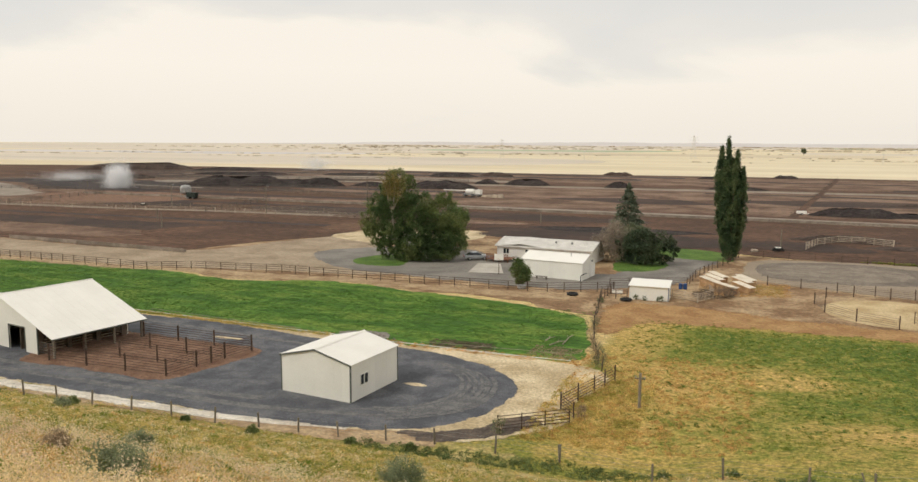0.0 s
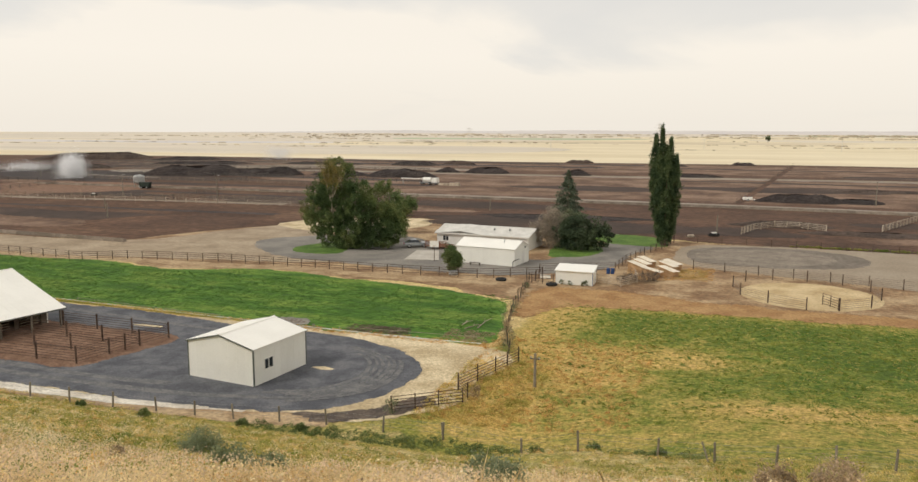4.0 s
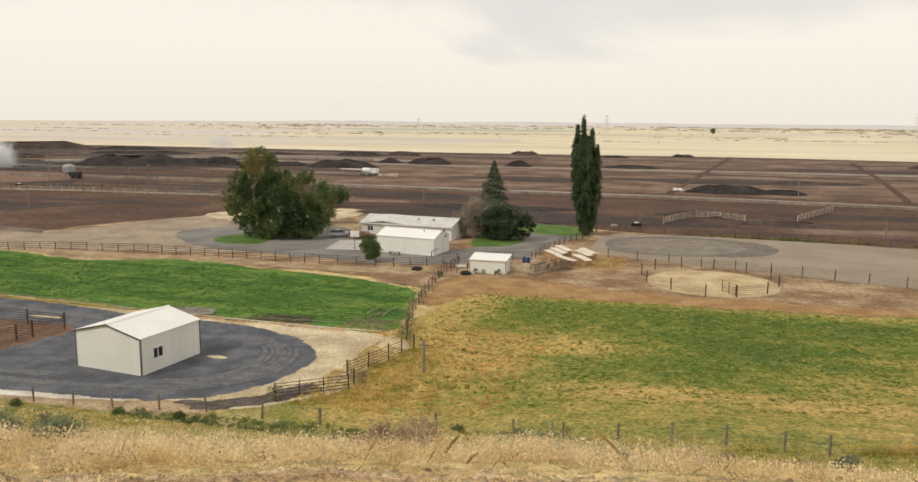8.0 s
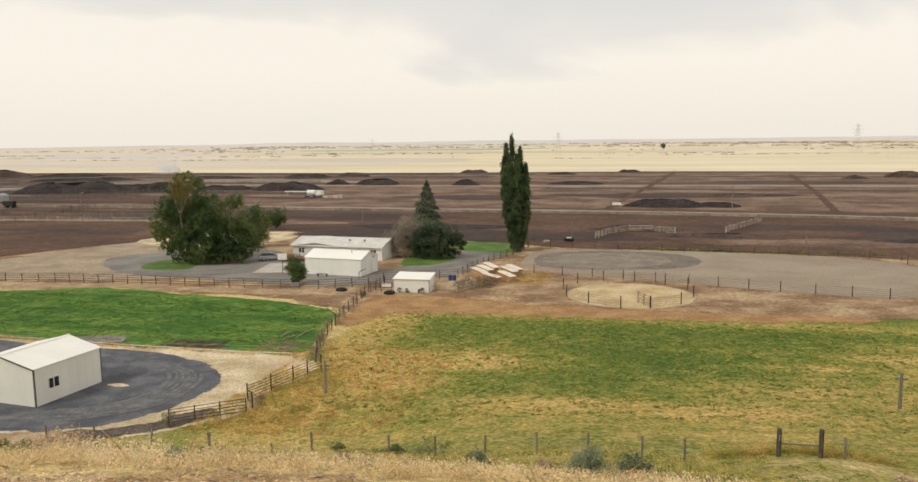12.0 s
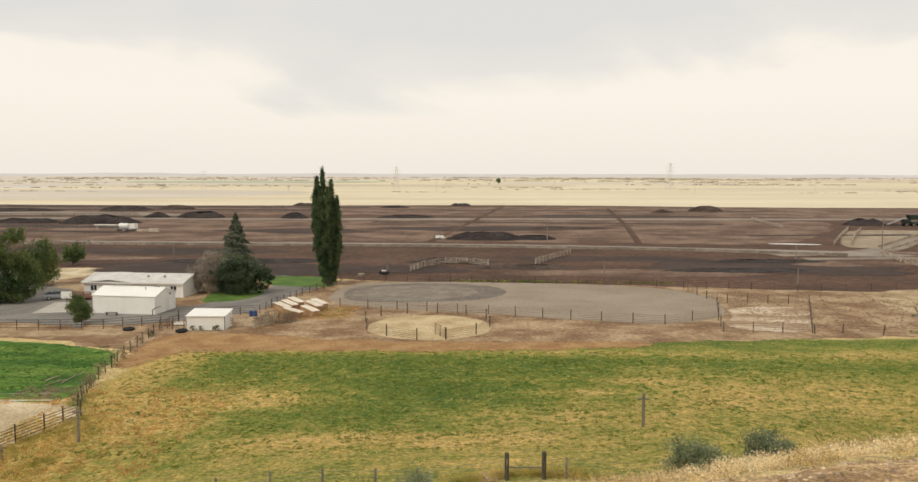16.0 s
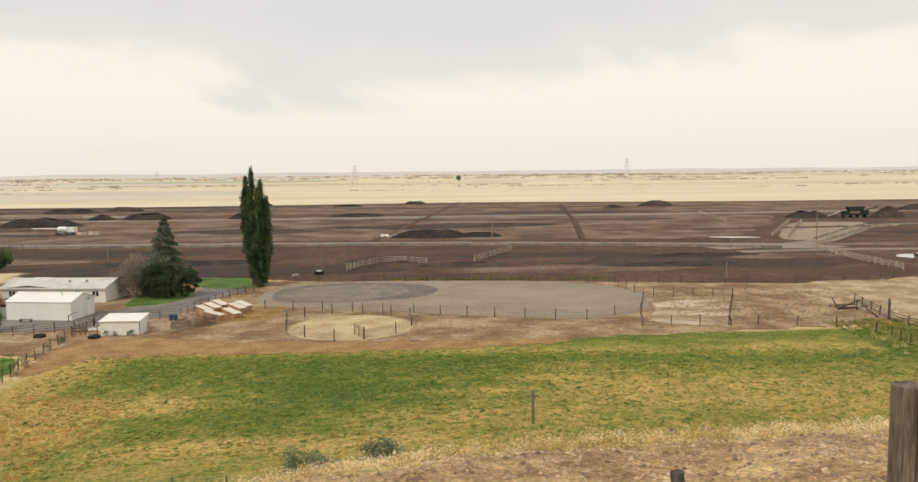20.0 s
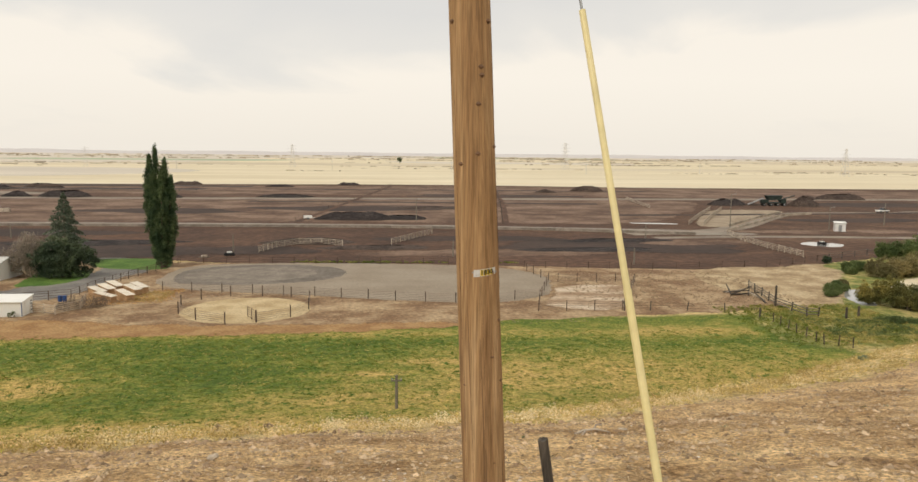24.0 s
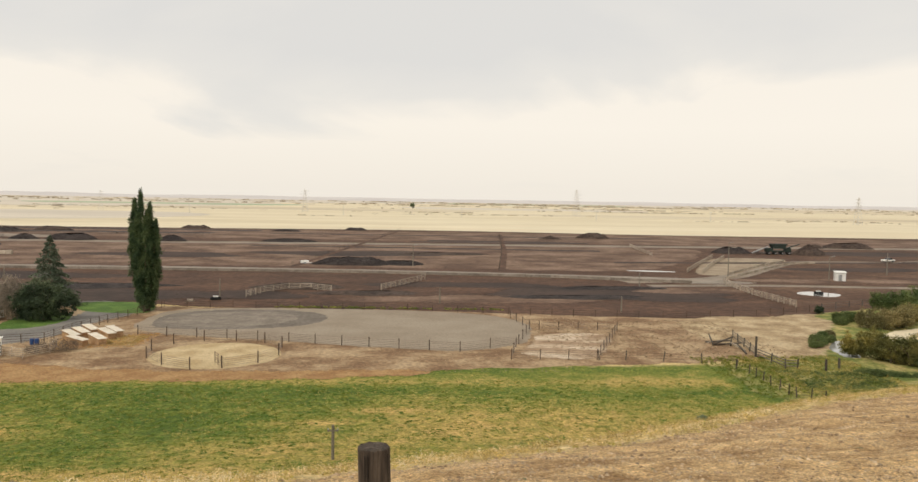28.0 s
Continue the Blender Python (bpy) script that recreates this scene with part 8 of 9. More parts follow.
# ---- the hill: fence posts, pole, brush, grass, stones ----
def hill_post(x, y, ztop, r, lab, material="wood", rx=0.0, ry=0.0):
    """A weathered round post with a sawn, split top."""
    z = ground_z(x, y)
    h = ztop - z
    n, rs = 20, random.Random(int(x * 10))
    vs, rows = [], [(-0.4, 1.0), (0.0, 1.02), (h * 0.35, 1.0), (h * 0.7, 0.98), (h - 0.006, 0.985), (h, 0.965)]
    ph = [rs.uniform(0.965, 1.03) for _ in range(n)]
    for zz, f in rows:
        for i in range(n):
            a = 2 * math.pi * i / n
            q = r * f * ph[i] * (0.90 if i in (5, 14) else 1)
            vs.append((q * math.cos(a), q * math.sin(a), zz + (rs.uniform(-0.004, 0.004) if zz == h else 0)))
    fs = [(k * n + i, k * n + (i + 1) % n, (k + 1) * n + (i + 1) % n, (k + 1) * n + i) for k in range(len(rows) - 1) for i in range(n)]
    fs.append(tuple(range((len(rows) - 1) * n, len(rows) * n)))
    t = thing("fence_post", lab, "post", (x, y, z), 0, "posts along the hilltop")
    t.matrix_world = pose(x, y, z, rx, ry, 0)
    part("timber", MB().add(vs, fs), M[material], t)
    if r > 0.06:
        for k in range(3):
            a = rs.uniform(3.6, 5.8)
            z0 = rs.uniform(h * 0.3, h * 0.6)
            part("split", MB().tube((r * 0.98 * math.cos(a), r * 0.98 * math.sin(a), z0), (r * 0.96 * math.cos(a + 0.05), r * 0.96 * math.sin(a + 0.05), h - 0.02), 0.0012, 0.0028, 4), M["post_crack"], t)
    return t


for x, y, zt, r, lab, m, rx, ry in ((9.51, 2.1, 20.16, 0.072, "weathered grey round fence post", "wood", 0, 0), (13.46, 2.38, 19.89, 0.042, "split leaning weathered fence post", "wood", 0, -5), (7.87, 1.78, 19.79, 0.032, "thin leaning dark fence post", "dark_wood", 0, -8), (13.85, 2.42, 19.78, 0.028, "short dark fence post stub", "dark_wood", 2, 0),
                                    (29.36, 4.5, 19.985, 0.075, "thick weathered fence post", "brown_post", 0, 0), (32.2, 4.4, 20.1, 0.032, "thin leaning wooden stake", "dark_wood", 0, -7), (33.27, 4.54, 20.45, 0.085, "tall weathered fence post", "brown_post", 0, 0),
                                    (37.94, 3.87, 20.49, 0.022, "thin dark leaning stake", "dark_wood", 0, -9), (39.80, 3.63, 20.53, 0.017, "thin dark upright stake", "dark_wood", 0, 0), (42.94, 4.52, 20.66, 0.074, "thick dark weathered fence post", "black_post", 0, -1.8), (45.6, 4.4, 20.45, 0.028, "thin dark stake on bare soil", "dark_wood", 0, 0)):
    hill_post(x, y, zt, r, lab, m, rx, ry)


def utility_pole():
    z0 = ground_z(37.7, 5.5)
    t = thing("utility_pole", "brown treated utility pole with drying cracks", "pole", (37.774, 5.48, z0))
    H = 9.0
    lean = Vector((-0.041, 0.03, 1))
    n, vs, rs = 28, [], random.Random(4)
    rows = np.concatenate([[-0.4, 0.0], np.linspace(0.4, H, 24)])
    flute = [1 + 0.02 * math.sin(3 * i) + rs.uniform(-0.012, 0.012) for i in range(n)]
    for z in rows:
        c, r = lean * z, 0.1375 - 0.0034 * z
        for i in range(n):
            a = 2 * math.pi * i / n
            vs.append((c.x + r * flute[i] * math.cos(a), c.y + r * flute[i] * math.sin(a), z))
    m = len(rows)
    fs = [(k * n + i, k * n + (i + 1) % n, (k + 1) * n + (i + 1) % n, (k + 1) * n + i) for k in range(m - 1) for i in range(n)] + [tuple(range((m - 1) * n, m * n))]
    part("shaft", MB().add(vs, fs), M["pole"], t, smooth=True)
    for k in range(13):
        a = rs.uniform(math.radians(185), math.radians(355))
        z1 = rs.uniform(0.1, 3.4)
        ln, w = rs.uniform(0.3, 1.5), rs.uniform(0.0006, 0.0018)
        mb = MB()
        seg = 5
        aa = a
        for i in range(seg):
            za, zb = z1 + ln * i / seg, z1 + ln * (i + 1) / seg
            ab = aa + rs.uniform(-0.02, 0.02)
            p, q = lean * za, lean * zb
            ra, rb = 0.137 - 0.0034 * za, 0.137 - 0.0034 * zb
            mb.tube((p.x + ra * math.cos(aa), p.y + ra * math.sin(aa), za), (q.x + rb * math.cos(ab), q.y + rb * math.sin(ab), zb), w * math.sin(math.pi * (i + 0.3) / seg) + 0.0008, n=4)
            aa = ab
        part("drying_crack", mb, M["crack"], t, "dark drying crack")
    for k in range(16):
        a, z = rs.uniform(math.radians(200), math.radians(340)), rs.uniform(0.4, 3.6)
        p = lean * z
        part("knot", MB().lathe([(0.012, -0.014), (0.0215, 0), (0.012, 0.014)], (p.x + 0.118 * math.cos(a), p.y + 0.118 * math.sin(a), z), 8), M["crack"], t, "small dark knot")
    zt = 20.94 - z0
    p = lean * zt
    mb = MB()
    k = 7
    for i in range(k):
        a0, a1 = (math.radians(252 + 64 * j / k) for j in (i, i + 1))
        for a, b in ((a0, a1),):
            u0, u1 = (i - 3.5) * 0.0022, (i - 2.5) * 0.0022
            mb.add([(p.x + 0.133 * math.cos(a), p.y + 0.133 * math.sin(a), zt - 0.022 + u0), (p.x + 0.133 * math.cos(b), p.y + 0.133 * math.sin(b), zt - 0.022 + u1),
                    (p.x + 0.133 * math.cos(b), p.y + 0.133 * math.sin(b), zt + 0.022 + u1), (p.x + 0.133 * math.cos(a), p.y + 0.133 * math.sin(a), zt + 0.022 + u0)], [(0, 1, 2, 3)])
    tag = part("number_tag", mb, M["tag_plate"], t, "small grey tag plate with yellow tiles")
    for i in range(4):
        a0, a1 = math.radians(270 + 9 * i), math.radians(277.6 + 9 * i)
        u = (i - 0.8) * 0.0022
        part("tag_tile", MB().add([(p.x + 0.1345 * math.cos(a), p.y + 0.1345 * math.sin(a), zt + dz + u) for a, dz in ((a0, -0.018), (a1, -0.018), (a1, 0.018), (a0, 0.018))], [(0, 1, 2, 3)]), M["tag_yellow"], tag, "yellow tile")
        am = math.radians(273.8 + 9 * i)
        cu = bpy.data.curves.new("digit", "FONT")
        cu.body, cu.size, cu.align_x, cu.align_y, cu.offset = "1830"[i], 0.040, "CENTER", "CENTER", 0.0012
        dm = bpy.data.meshes.new_from_object(bpy.data.objects.new("digit", cu))
        dm.materials.clear()
        dm.materials.append(M["ink"])
        o = part("digit", dm, None, tag, "black digit")
        o.matrix_local = Matrix(((-math.sin(am), 0, math.cos(am), p.x + 0.1362 * math.cos(am)), (math.cos(am), 0, math.sin(am), p.y + 0.1362 * math.sin(am)), (0, 1, 0, zt + u), (0, 0, 0, 1)))
    for dx in (250, 318):
        a = math.radians(dx)
        part("tag_nail", MB().tube((p.x + 0.13 * math.cos(a), p.y + 0.13 * math.sin(a), zt), (p.x + 0.139 * math.cos(a), p.y + 0.139 * math.sin(a), zt), 0.005), M["steel_grey"], t)


utility_pole()

guy = thing("guy_guard", "pale yellow plastic guard on a guy cable", "guy wire", (0, 0, 0))
g0, g1, g2 = Vector((38.385, 3.36, 19.0)), Vector((38.022, 4.376, 22.31)), Vector((37.464, 5.95, 27.4))
gm = g0.lerp(g1, 0.63)
part("cable", MB().tube(g0, g2, 0.006), M["cable"], guy, "thin grey steel cable")
for a, b, r in ((g0.lerp(g1, 0.04), gm, 0.0175), (gm, g1, 0.0155)):
    part("guard_half", MB().tube(a, b, r, n=10), M["guard"], guy)
part("anchor_eye", MB().tube((38.39, 3.33, 18.7), g0, 0.012), M["cable"], guy)

# fence along the foot of the slope
LOW = [(-75, 40.2), (-60, 40.6), (-52, 40.9), (-45, 41.0), (-38.5, 42.2), (-32, 44.0), (-26, 45.2), (-19, 46.6), (-10, 46.9)]
LOW_EAST = [(-10, 46.9), (-3.5, 43.6), (0.57, 40.7), (4.92, 41.9), (8.0, 41.2), (11.05, 40.4), (13.9, 40.7), (16.67, 40.9), (19.57, 40.8), (21.81, 41.2), (26.7, 42.2)]
fence("slope_fence", "grey wooden posts and wire along the slope foot", LOW, (0.45, 0.8, 1.1), 3.7, h=1.25, pr=0.075, rr=0.006, material="cable", post_kind="round", post_mat="wood", lean=4, wires=True)
fence("slope_fence", "grey wooden posts and wire below the pasture", LOW_EAST, (0.45, 0.8, 1.1), 5.2, h=1.25, pr=0.07, rr=0.006, material="cable", post_kind="round", post_mat="wood", lean=4, wires=True)
fence("slope_fence", "grey wooden posts and wire below the spur", [(28.74, 41.94), (30.04, 42.4), (36, 43.2), (43, 44)], (0.45, 0.8, 1.1), 7.0, h=1.2, pr=0.07, rr=0.006, material="cable", post_kind="round", post_mat="wood", lean=4, wires=True)
br = thing("brace_posts", "pair of stout brace posts with a cross rail", "posts", (0, 0, 0))
for x, y in ((26.71, 42.23), (28.74, 41.94)):
    part("post", MB().lathe([(0.13, -0.4), (0.13, 0.8), (0.125, 1.52), (0.10, 1.56)], (x, y, ground_z(x, y)), 9), M["dark_wood"], br)
part("cross_rail", MB().tube((26.71, 42.23, ground_z(26.71, 42.23) + 0.72), (28.74, 41.94, ground_z(28.74, 41.94) + 0.66), 0.05), M["wood"], br)
t = thing("leaning_pole", "old pole leaning across the slope fence", "pole", (0, 0, 0))
part("shaft", MB().tube((7.75, 41.0, ground_z(7.75, 41.0) - 0.1), (7.3, 41.1, ground_z(7.3, 41.1) + 1.25), 0.05), M["wood"], t)
for x, y in ((99.2, 97.6), (101.4, 98.3)):
    q = thing("gate_post", "stout dark gate post by the creek", "post", (x, y, ground_z(x, y)), 0, "posts by the creek")
    part("shaft", MB().lathe([(0.16, -0.3), (0.16, 1.0), (0.15, 1.5), (0.08, 1.55)], (0, 0, 0), 9), M["dark_wood"], q)
q = thing("tall_post", "tall dark corner post of a rail fence", "post", (93.9, 106.5, 0))
part("shaft", MB().lathe([(0.17, -0.3), (0.16, 1.5), (0.15, 2.9), (0.08, 3.0)], (0, 0, 0), 9), M["dark_wood"], q)
for i, (x, y, a, l, tilt) in enumerate(((93.2, 117.6, 20, 4.6, 4), (92.6, 116.4, -35, 4.0, 9), (94.4, 115.8, 62, 3.4, 16), (93.6, 115.2, 5, 5.0, 3), (91.8, 117.4, 80, 3.0, 20), (94.0, 112.6, 95, 4.4, 6), (93.6, 110.4, 84, 4.2, 9), (92.4, 114.4, -20, 3.4, 26))):
    q = thing("fallen_log", "bleached log in a fallen fence pile" if i in (0, 5) else "dark weathered rail in a fallen fence pile", "log", (x, y, 0.12 + 0.09 * i), a, "logs of the fallen fence")
    q.matrix_world = pose(x, y, 0.10 + l / 2 * math.sin(radians(tilt)), 0, -tilt, a)
    part("trunk", MB().tube((-l / 2, 0, 0), (l / 2, 0, 0), 0.13, 0.09, 7), M["bunk" if i in (0, 5) else "dark_wood"], q)

# ---- brush on the hill ----
def brow_y(x):
    return float(np.interp(x, [-20, -6, 4, 12, 24, 30, 40, 48, 58, 65, 85, 130], [-6, -3, 3.4, 6.9, 8.5, 10.2, 13.2, 18.2, 26, 31, 45, 73]))


BUSH = ((-8.1, 7.4, 0.72, "s"), (-12.5, 10.0, 0.6, "d"), (-3.6, 6.6, 0.6, "d"), (-1.0, 10.7, 0.62, "s"), (-0.4, 11.2, 0.4, "s"), (5.3, 7.7, 0.5, "s"), (8.9, 10.9, 0.8, "d"), (9.7, 10.5, 0.75, "d"), (35.3, 13.0, 0.16, "d"), (19.0, 12.6, 0.42, "t"), (16.4, 12.2, 0.32, "t"), (2.8, 8.2, 0.3, "d"), (4.6, 10.4, 0.3, "d"), (14.5, 10.8, 0.34, "d"), (17.6, 11.6, 0.3, "d"), (12.9, 8.8, 0.22, "s"),
        (18.2, 13.2, 0.50, "t"), (22.6, 10.8, 0.4, "d"), (28.72, 13.6, 0.60, "s"), (30.0, 13.65, 0.56, "s"), (25.2, 13.2, 0.8, "d"), (23.95, 12.5, 0.5, "t"), (-8.6, 19.4, 0.9, "s"), (34.6, 12.6, 0.2, "d"), (36.8, 14.0, 0.18, "d"), (-20, 12, 0.6, "s"), (-26, 16, 0.6, "s"), (-15, 15, 0.5, "s"), (-33, 22, 0.7, "s"), (-6, 13, 0.45, "d"), (8.4, 12.5, 0.3, "d"),
        (-30, 40.5, 0.6, "g"), (-46, 40.2, 0.7, "g"), (-52, 38.5, 0.6, "g"), (-36, 40.8, 0.5, "g"), (-24, 43.4, 0.6, "g"), (-20, 44.8, 0.7, "g"), (-40, 34, 0.6, "s"), (1, 43.5, 0.8, "g"), (-3, 45.2, 0.7, "g"), (5, 43, 0.7, "g"), (40.2, 20.0, 0.2, "s"), (52, 23, 0.18, "s"))
for i, (x, y, s, k) in enumerate(BUSH):
    s *= {'d': 0.58, 's': 0.95, 't': 0.95, 'g': 0.8}[k] * (0.85 + 0.3 * ((i * 37) % 10) / 10)
    nm, lab, lf, bk = {"s": ("sagebrush", "grey-green sagebrush on the slope", "sage_brush", "dead_brush"), "d": ("dry_shrub", "brown dry shrub among blond grass", "dead_brush", "dead_brush"), "t": ("sagebrush", "tall dusty sagebrush with blond stalks on the slope", "sage_brush", "dead_brush"), "g": ("green_shrub", "low green weedy shrub by the fence", "leaf_bright", "bark")}[k]
    hz = s * (1.3 if k in "td" else 1.0)
    tree(nm, lab, (x, y), [(0, 0, hz * 0.58, s * 0.8, s * 0.8, hz * 0.62), (s * 0.4, 0.1 * s, hz * 0.42, s * 0.6, s * 0.6, hz * 0.42), (-s * 0.4, -0.1 * s, hz * 0.38, s * 0.55, s * 0.55, hz * 0.38)], ((12000 if s > 0.6 else 6500) if k in "st" else 3200) if y < 20 else 900, 0.024 if y < 20 else 0.07, lf, 200 + i, ((0, 0, s * 0.20, 0.008), (0.1, 0.08, s * 0.18, 0.007), (-0.12, 0, s * 0.18, 0.007)), 2, sub=60, spread=0.2, inner=0.35, kind="shrub", bark=bk)


def blades(name, xy, hmin, hmax, width, per, material, rng, lab, lean=0.45, radius=0.10, category="grass"):
    """Tufts of pointed blades standing on the ground."""
    n = len(xy)
    z = surface(xy[:, 0], xy[:, 1])
    base = np.repeat(np.stack([xy[:, 0], xy[:, 1], z], -1), per, 0)
    m = n * per
    h = rng.uniform(hmin, hmax, (n, 1)).repeat(per, 0) * rng.uniform(0.55, 1.1, (m, 1))
    off = rng.normal(0, radius, (m, 2))
    base[:, :2] += off
    a = rng.uniform(0, 6.283, m)
    side = np.stack([np.cos(a), np.sin(a), np.zeros(m)], -1) * width * rng.uniform(0.6, 1.3, (m, 1))
    tip = base + np.concatenate([off * 1.4 + rng.normal(0, lean, (m, 2)) * h, h], 1)
    mid = base * 0.5 + tip * 0.5 + np.array([0, 0, 1]) * h * 0.12
    v = np.stack([base - side - [0, 0, 0.03], base + side - [0, 0, 0.03], mid + side * 0.8, tip, mid - side * 0.8], 1).reshape(-1, 3)
    me = bpy.data.meshes.new(name)
    me.vertices.add(5 * m)
    me.vertices.foreach_set("co", v.astype(np.float32).ravel())
    me.loops.add(5 * m)
    me.loops.foreach_set("vertex_index", np.arange(5 * m, dtype=np.int32))
    me.polygons.add(m)
    me.polygons.foreach_set("loop_start", np.arange(0, 5 * m, 5, dtype=np.int32))
    me.materials.append(material)
    me.update(calc_edges=True)
    return tagged(new(name, me), lab, category, kind="stuff")


rg = np.random.default_rng(55)


def fluff(name, xy, rmin, rmax, hmin, hmax, size, per, material, lab, category="grass"):
    """Soft tufts: short pieces of stalk and seed head in loose domes."""
    n = len(xy)
    z = surface(xy[:, 0], xy[:, 1])
    r, h = rg.uniform(rmin, rmax, (n, 1)).repeat(per, 0), rg.uniform(hmin, hmax, (n, 1)).repeat(per, 0)
    d = rg.normal(size=(n * per, 3))
    d /= np.linalg.norm(d, axis=1)[:, None]
    d *= rg.uniform(0.2, 1.0, (n * per, 1)) ** 0.5
    pts = np.stack([xy[:, 0], xy[:, 1], z], -1).repeat(per, 0)
    pts[:, :2] += d[:, :2] * r
    pts[:, 2:] += np.abs(d[:, 2:]) * h
    me = card_mesh(name, pts, size, material, rg)
    return tagged(new(name, me), lab, category, kind="stuff")


def scatter(n, x0, x1, fy, clump=0.5, cell=1.7, seed=1):
    """Random places (x, y) with fy(x) giving the band, thinned by a patchy noise."""
    out = []
    while len(out) < n:
        x = rg.uniform(x0, x1)
        a, b = fy(x)
        y = rg.uniform(a, b)
        if noise.noise(Vector((x / cell, y / cell, seed))) > rg.uniform(-1, 1) * clump - 0.15:
            out.append((x, y))
    return np.array(out)


blades("brow_grass", scatter(2600, -12, 31, lambda x: (brow_y(x) - 0.1, brow_y(x) + 5.0), 0.95, 2.2), 0.08, 0.24, 0.0013, 9, M["straw"], rg, "tall blond dry grass along the brow", lean=0.18)
blades("brow_grass", scatter(400, 31, 75, lambda x: (brow_y(x), brow_y(x) + 2.6)), 0.05, 0.15, 0.002, 8, M["straw"], rg, "short blond dry grass along the spur")
fluff("ditch_weeds", scatter(420, -24, 8, lambda x: (46.4 - 0.10 * abs(x + 10) - 2.0, 46.8 - 0.10 * abs(x + 10)), 0.95, 2.0, 4), 0.15, 0.45, 0.1, 0.4, 0.06, 34, M["leaf_bright"], "dark green weeds in the ditch below the slope", "weeds")
blades("soil_litter", scatter(6500, 2, 70, lambda x: (2.5, max(brow_y(x) + 0.2, 4)), 0.6, 1.2, 5), 0.008, 0.03, 0.002, 3, M["litter"], rg, "bleached straw litter lying on bare soil", lean=1.8, radius=0.05)
BR = lambda x: (brow_y(x) + 0.1, brow_y(x) + 6.0)
fluff("brow_fluff", scatter(3400, -14, 31, BR, 0.98, 2.2, 21), 0.08, 0.24, 0.06, 0.26, 0.020, 34, M["straw"], "soft blond dry grass in tufts along the brow")
fluff("brow_fluff", scatter(900, -14, 31, lambda x: (brow_y(x) + 0.8, brow_y(x) + 6.0), 0.95, 1.6, 22), 0.12, 0.30, 0.08, 0.26, 0.022, 40, M["dead_brush"], "soft brown dry grass in tufts along the brow")
fluff("brow_fluff", scatter(1100, 29, 90, lambda x: (brow_y(x) - 0.2, brow_y(x) + 2.8), 0.98, 1.4, 23), 0.06, 0.22, 0.04, 0.18, 0.020, 26, M["straw"], "short blond tufts along the spur")
fluff("brow_fluff", scatter(2600, 29, 95, lambda x: (brow_y(x) - 0.6, brow_y(x) + 5.0), 0.98, 1.6, 27), 0.08, 0.28, 0.05, 0.22, 0.022, 28, M["gold_grass"], "golden tufts along the spur")
fluff("brow_fluff", scatter(900, 31, 95, lambda x: (brow_y(x) - 0.8, brow_y(x) + 4.0), 0.98, 2.4, 28), 0.08, 0.26, 0.05, 0.20, 0.022, 26, M["olive_blade"], "olive tufts along the spur")
fluff("slope_plumes", scatter(800, -26, 6, lambda x: (max(brow_y(x), 2.0) + 1.0, 16), 0.98, 2.6, 34), 0.18, 0.45, 0.20, 0.50, 0.024, 70, M["straw"], "tall blond grass in clumps on the near slope")
fluff("slope_plumes", scatter(900, -22, 6, lambda x: (max(brow_y(x), 2.0) + 1.5, 15), 0.98, 2.2, 29), 0.18, 0.45, 0.25, 0.55, 0.022, 70, M["pink_grass"], "tall pinkish seeded grass on the near slope")
fluff("slope_plumes", scatter(350, -22, 6, lambda x: (max(brow_y(x), 2.0) + 1.5, 16), 0.98, 2.2, 30), 0.18, 0.45, 0.20, 0.45, 0.022, 60, M["rust_grass"], "tall orange grass in clumps on the near slope")
fluff("slope_fluff", scatter(2300, -60, 8, lambda x: (max(brow_y(x), 1.0) + 2.0, 42), 0.95, 3.0, 24), 0.15, 0.45, 0.08, 0.28, 0.036, 44, M["straw"], "blond dry grass in tufts over the slope")
fluff("slope_fluff", scatter(4200, -60, 26, lambda x: (max(brow_y(x), 1.0) + 9.0, 44), 0.95, 3.0, 25), 0.15, 0.5, 0.08, 0.26, 0.036, 44, M["olive_blade"], "yellow-green grass in tufts over the slope")
fluff("slope_fluff", scatter(900, -60, 12, lambda x: (max(brow_y(x), 1.0) + 3.0, 43), 0.98, 4.0, 26), 0.15, 0.45, 0.08, 0.26, 0.036, 44, M["rust_grass"], "orange dry grass in patches over the slope")
fluff("pasture_grass", scatter(2600, -11, 84, lambda x: (52, 93), 0.95, 6.0, 6), 0.15, 0.4, 0.04, 0.14, 0.05, 22, M["green_blade"], "small dark green tufts over the pasture")
W = scatter(14000, -125, -17, lambda x: (73.2, float(np.interp(x, [-125, -88, -72, -60, -45, -31, -20, -17], [96.5, 97, 94.2, 98.8, 96.6, 94.8, 91, 86]))), 0.9, 5.0, 8)
blades("lush_grass", W, 0.03, 0.11, 0.03, 6, M["lush_blade"], rg, "lush green grass of the irrigated pasture", radius=0.25)
fluff("fence_straw", scatter(900, -14, 2, lambda x: (50, 76), 0.9, 3.0, 10), 0.15, 0.5, 0.06, 0.3, 0.05, 30, M["rust_grass"], "orange dry grass by the lot corner")
fluff("fence_straw", scatter(1000, -14, -6, lambda x: (50, 66), 0.8, 2.0, 9), 0.15, 0.45, 0.1, 0.4, 0.05, 30, M["olive_blade"], "tall golden dry grass by the lot corner")
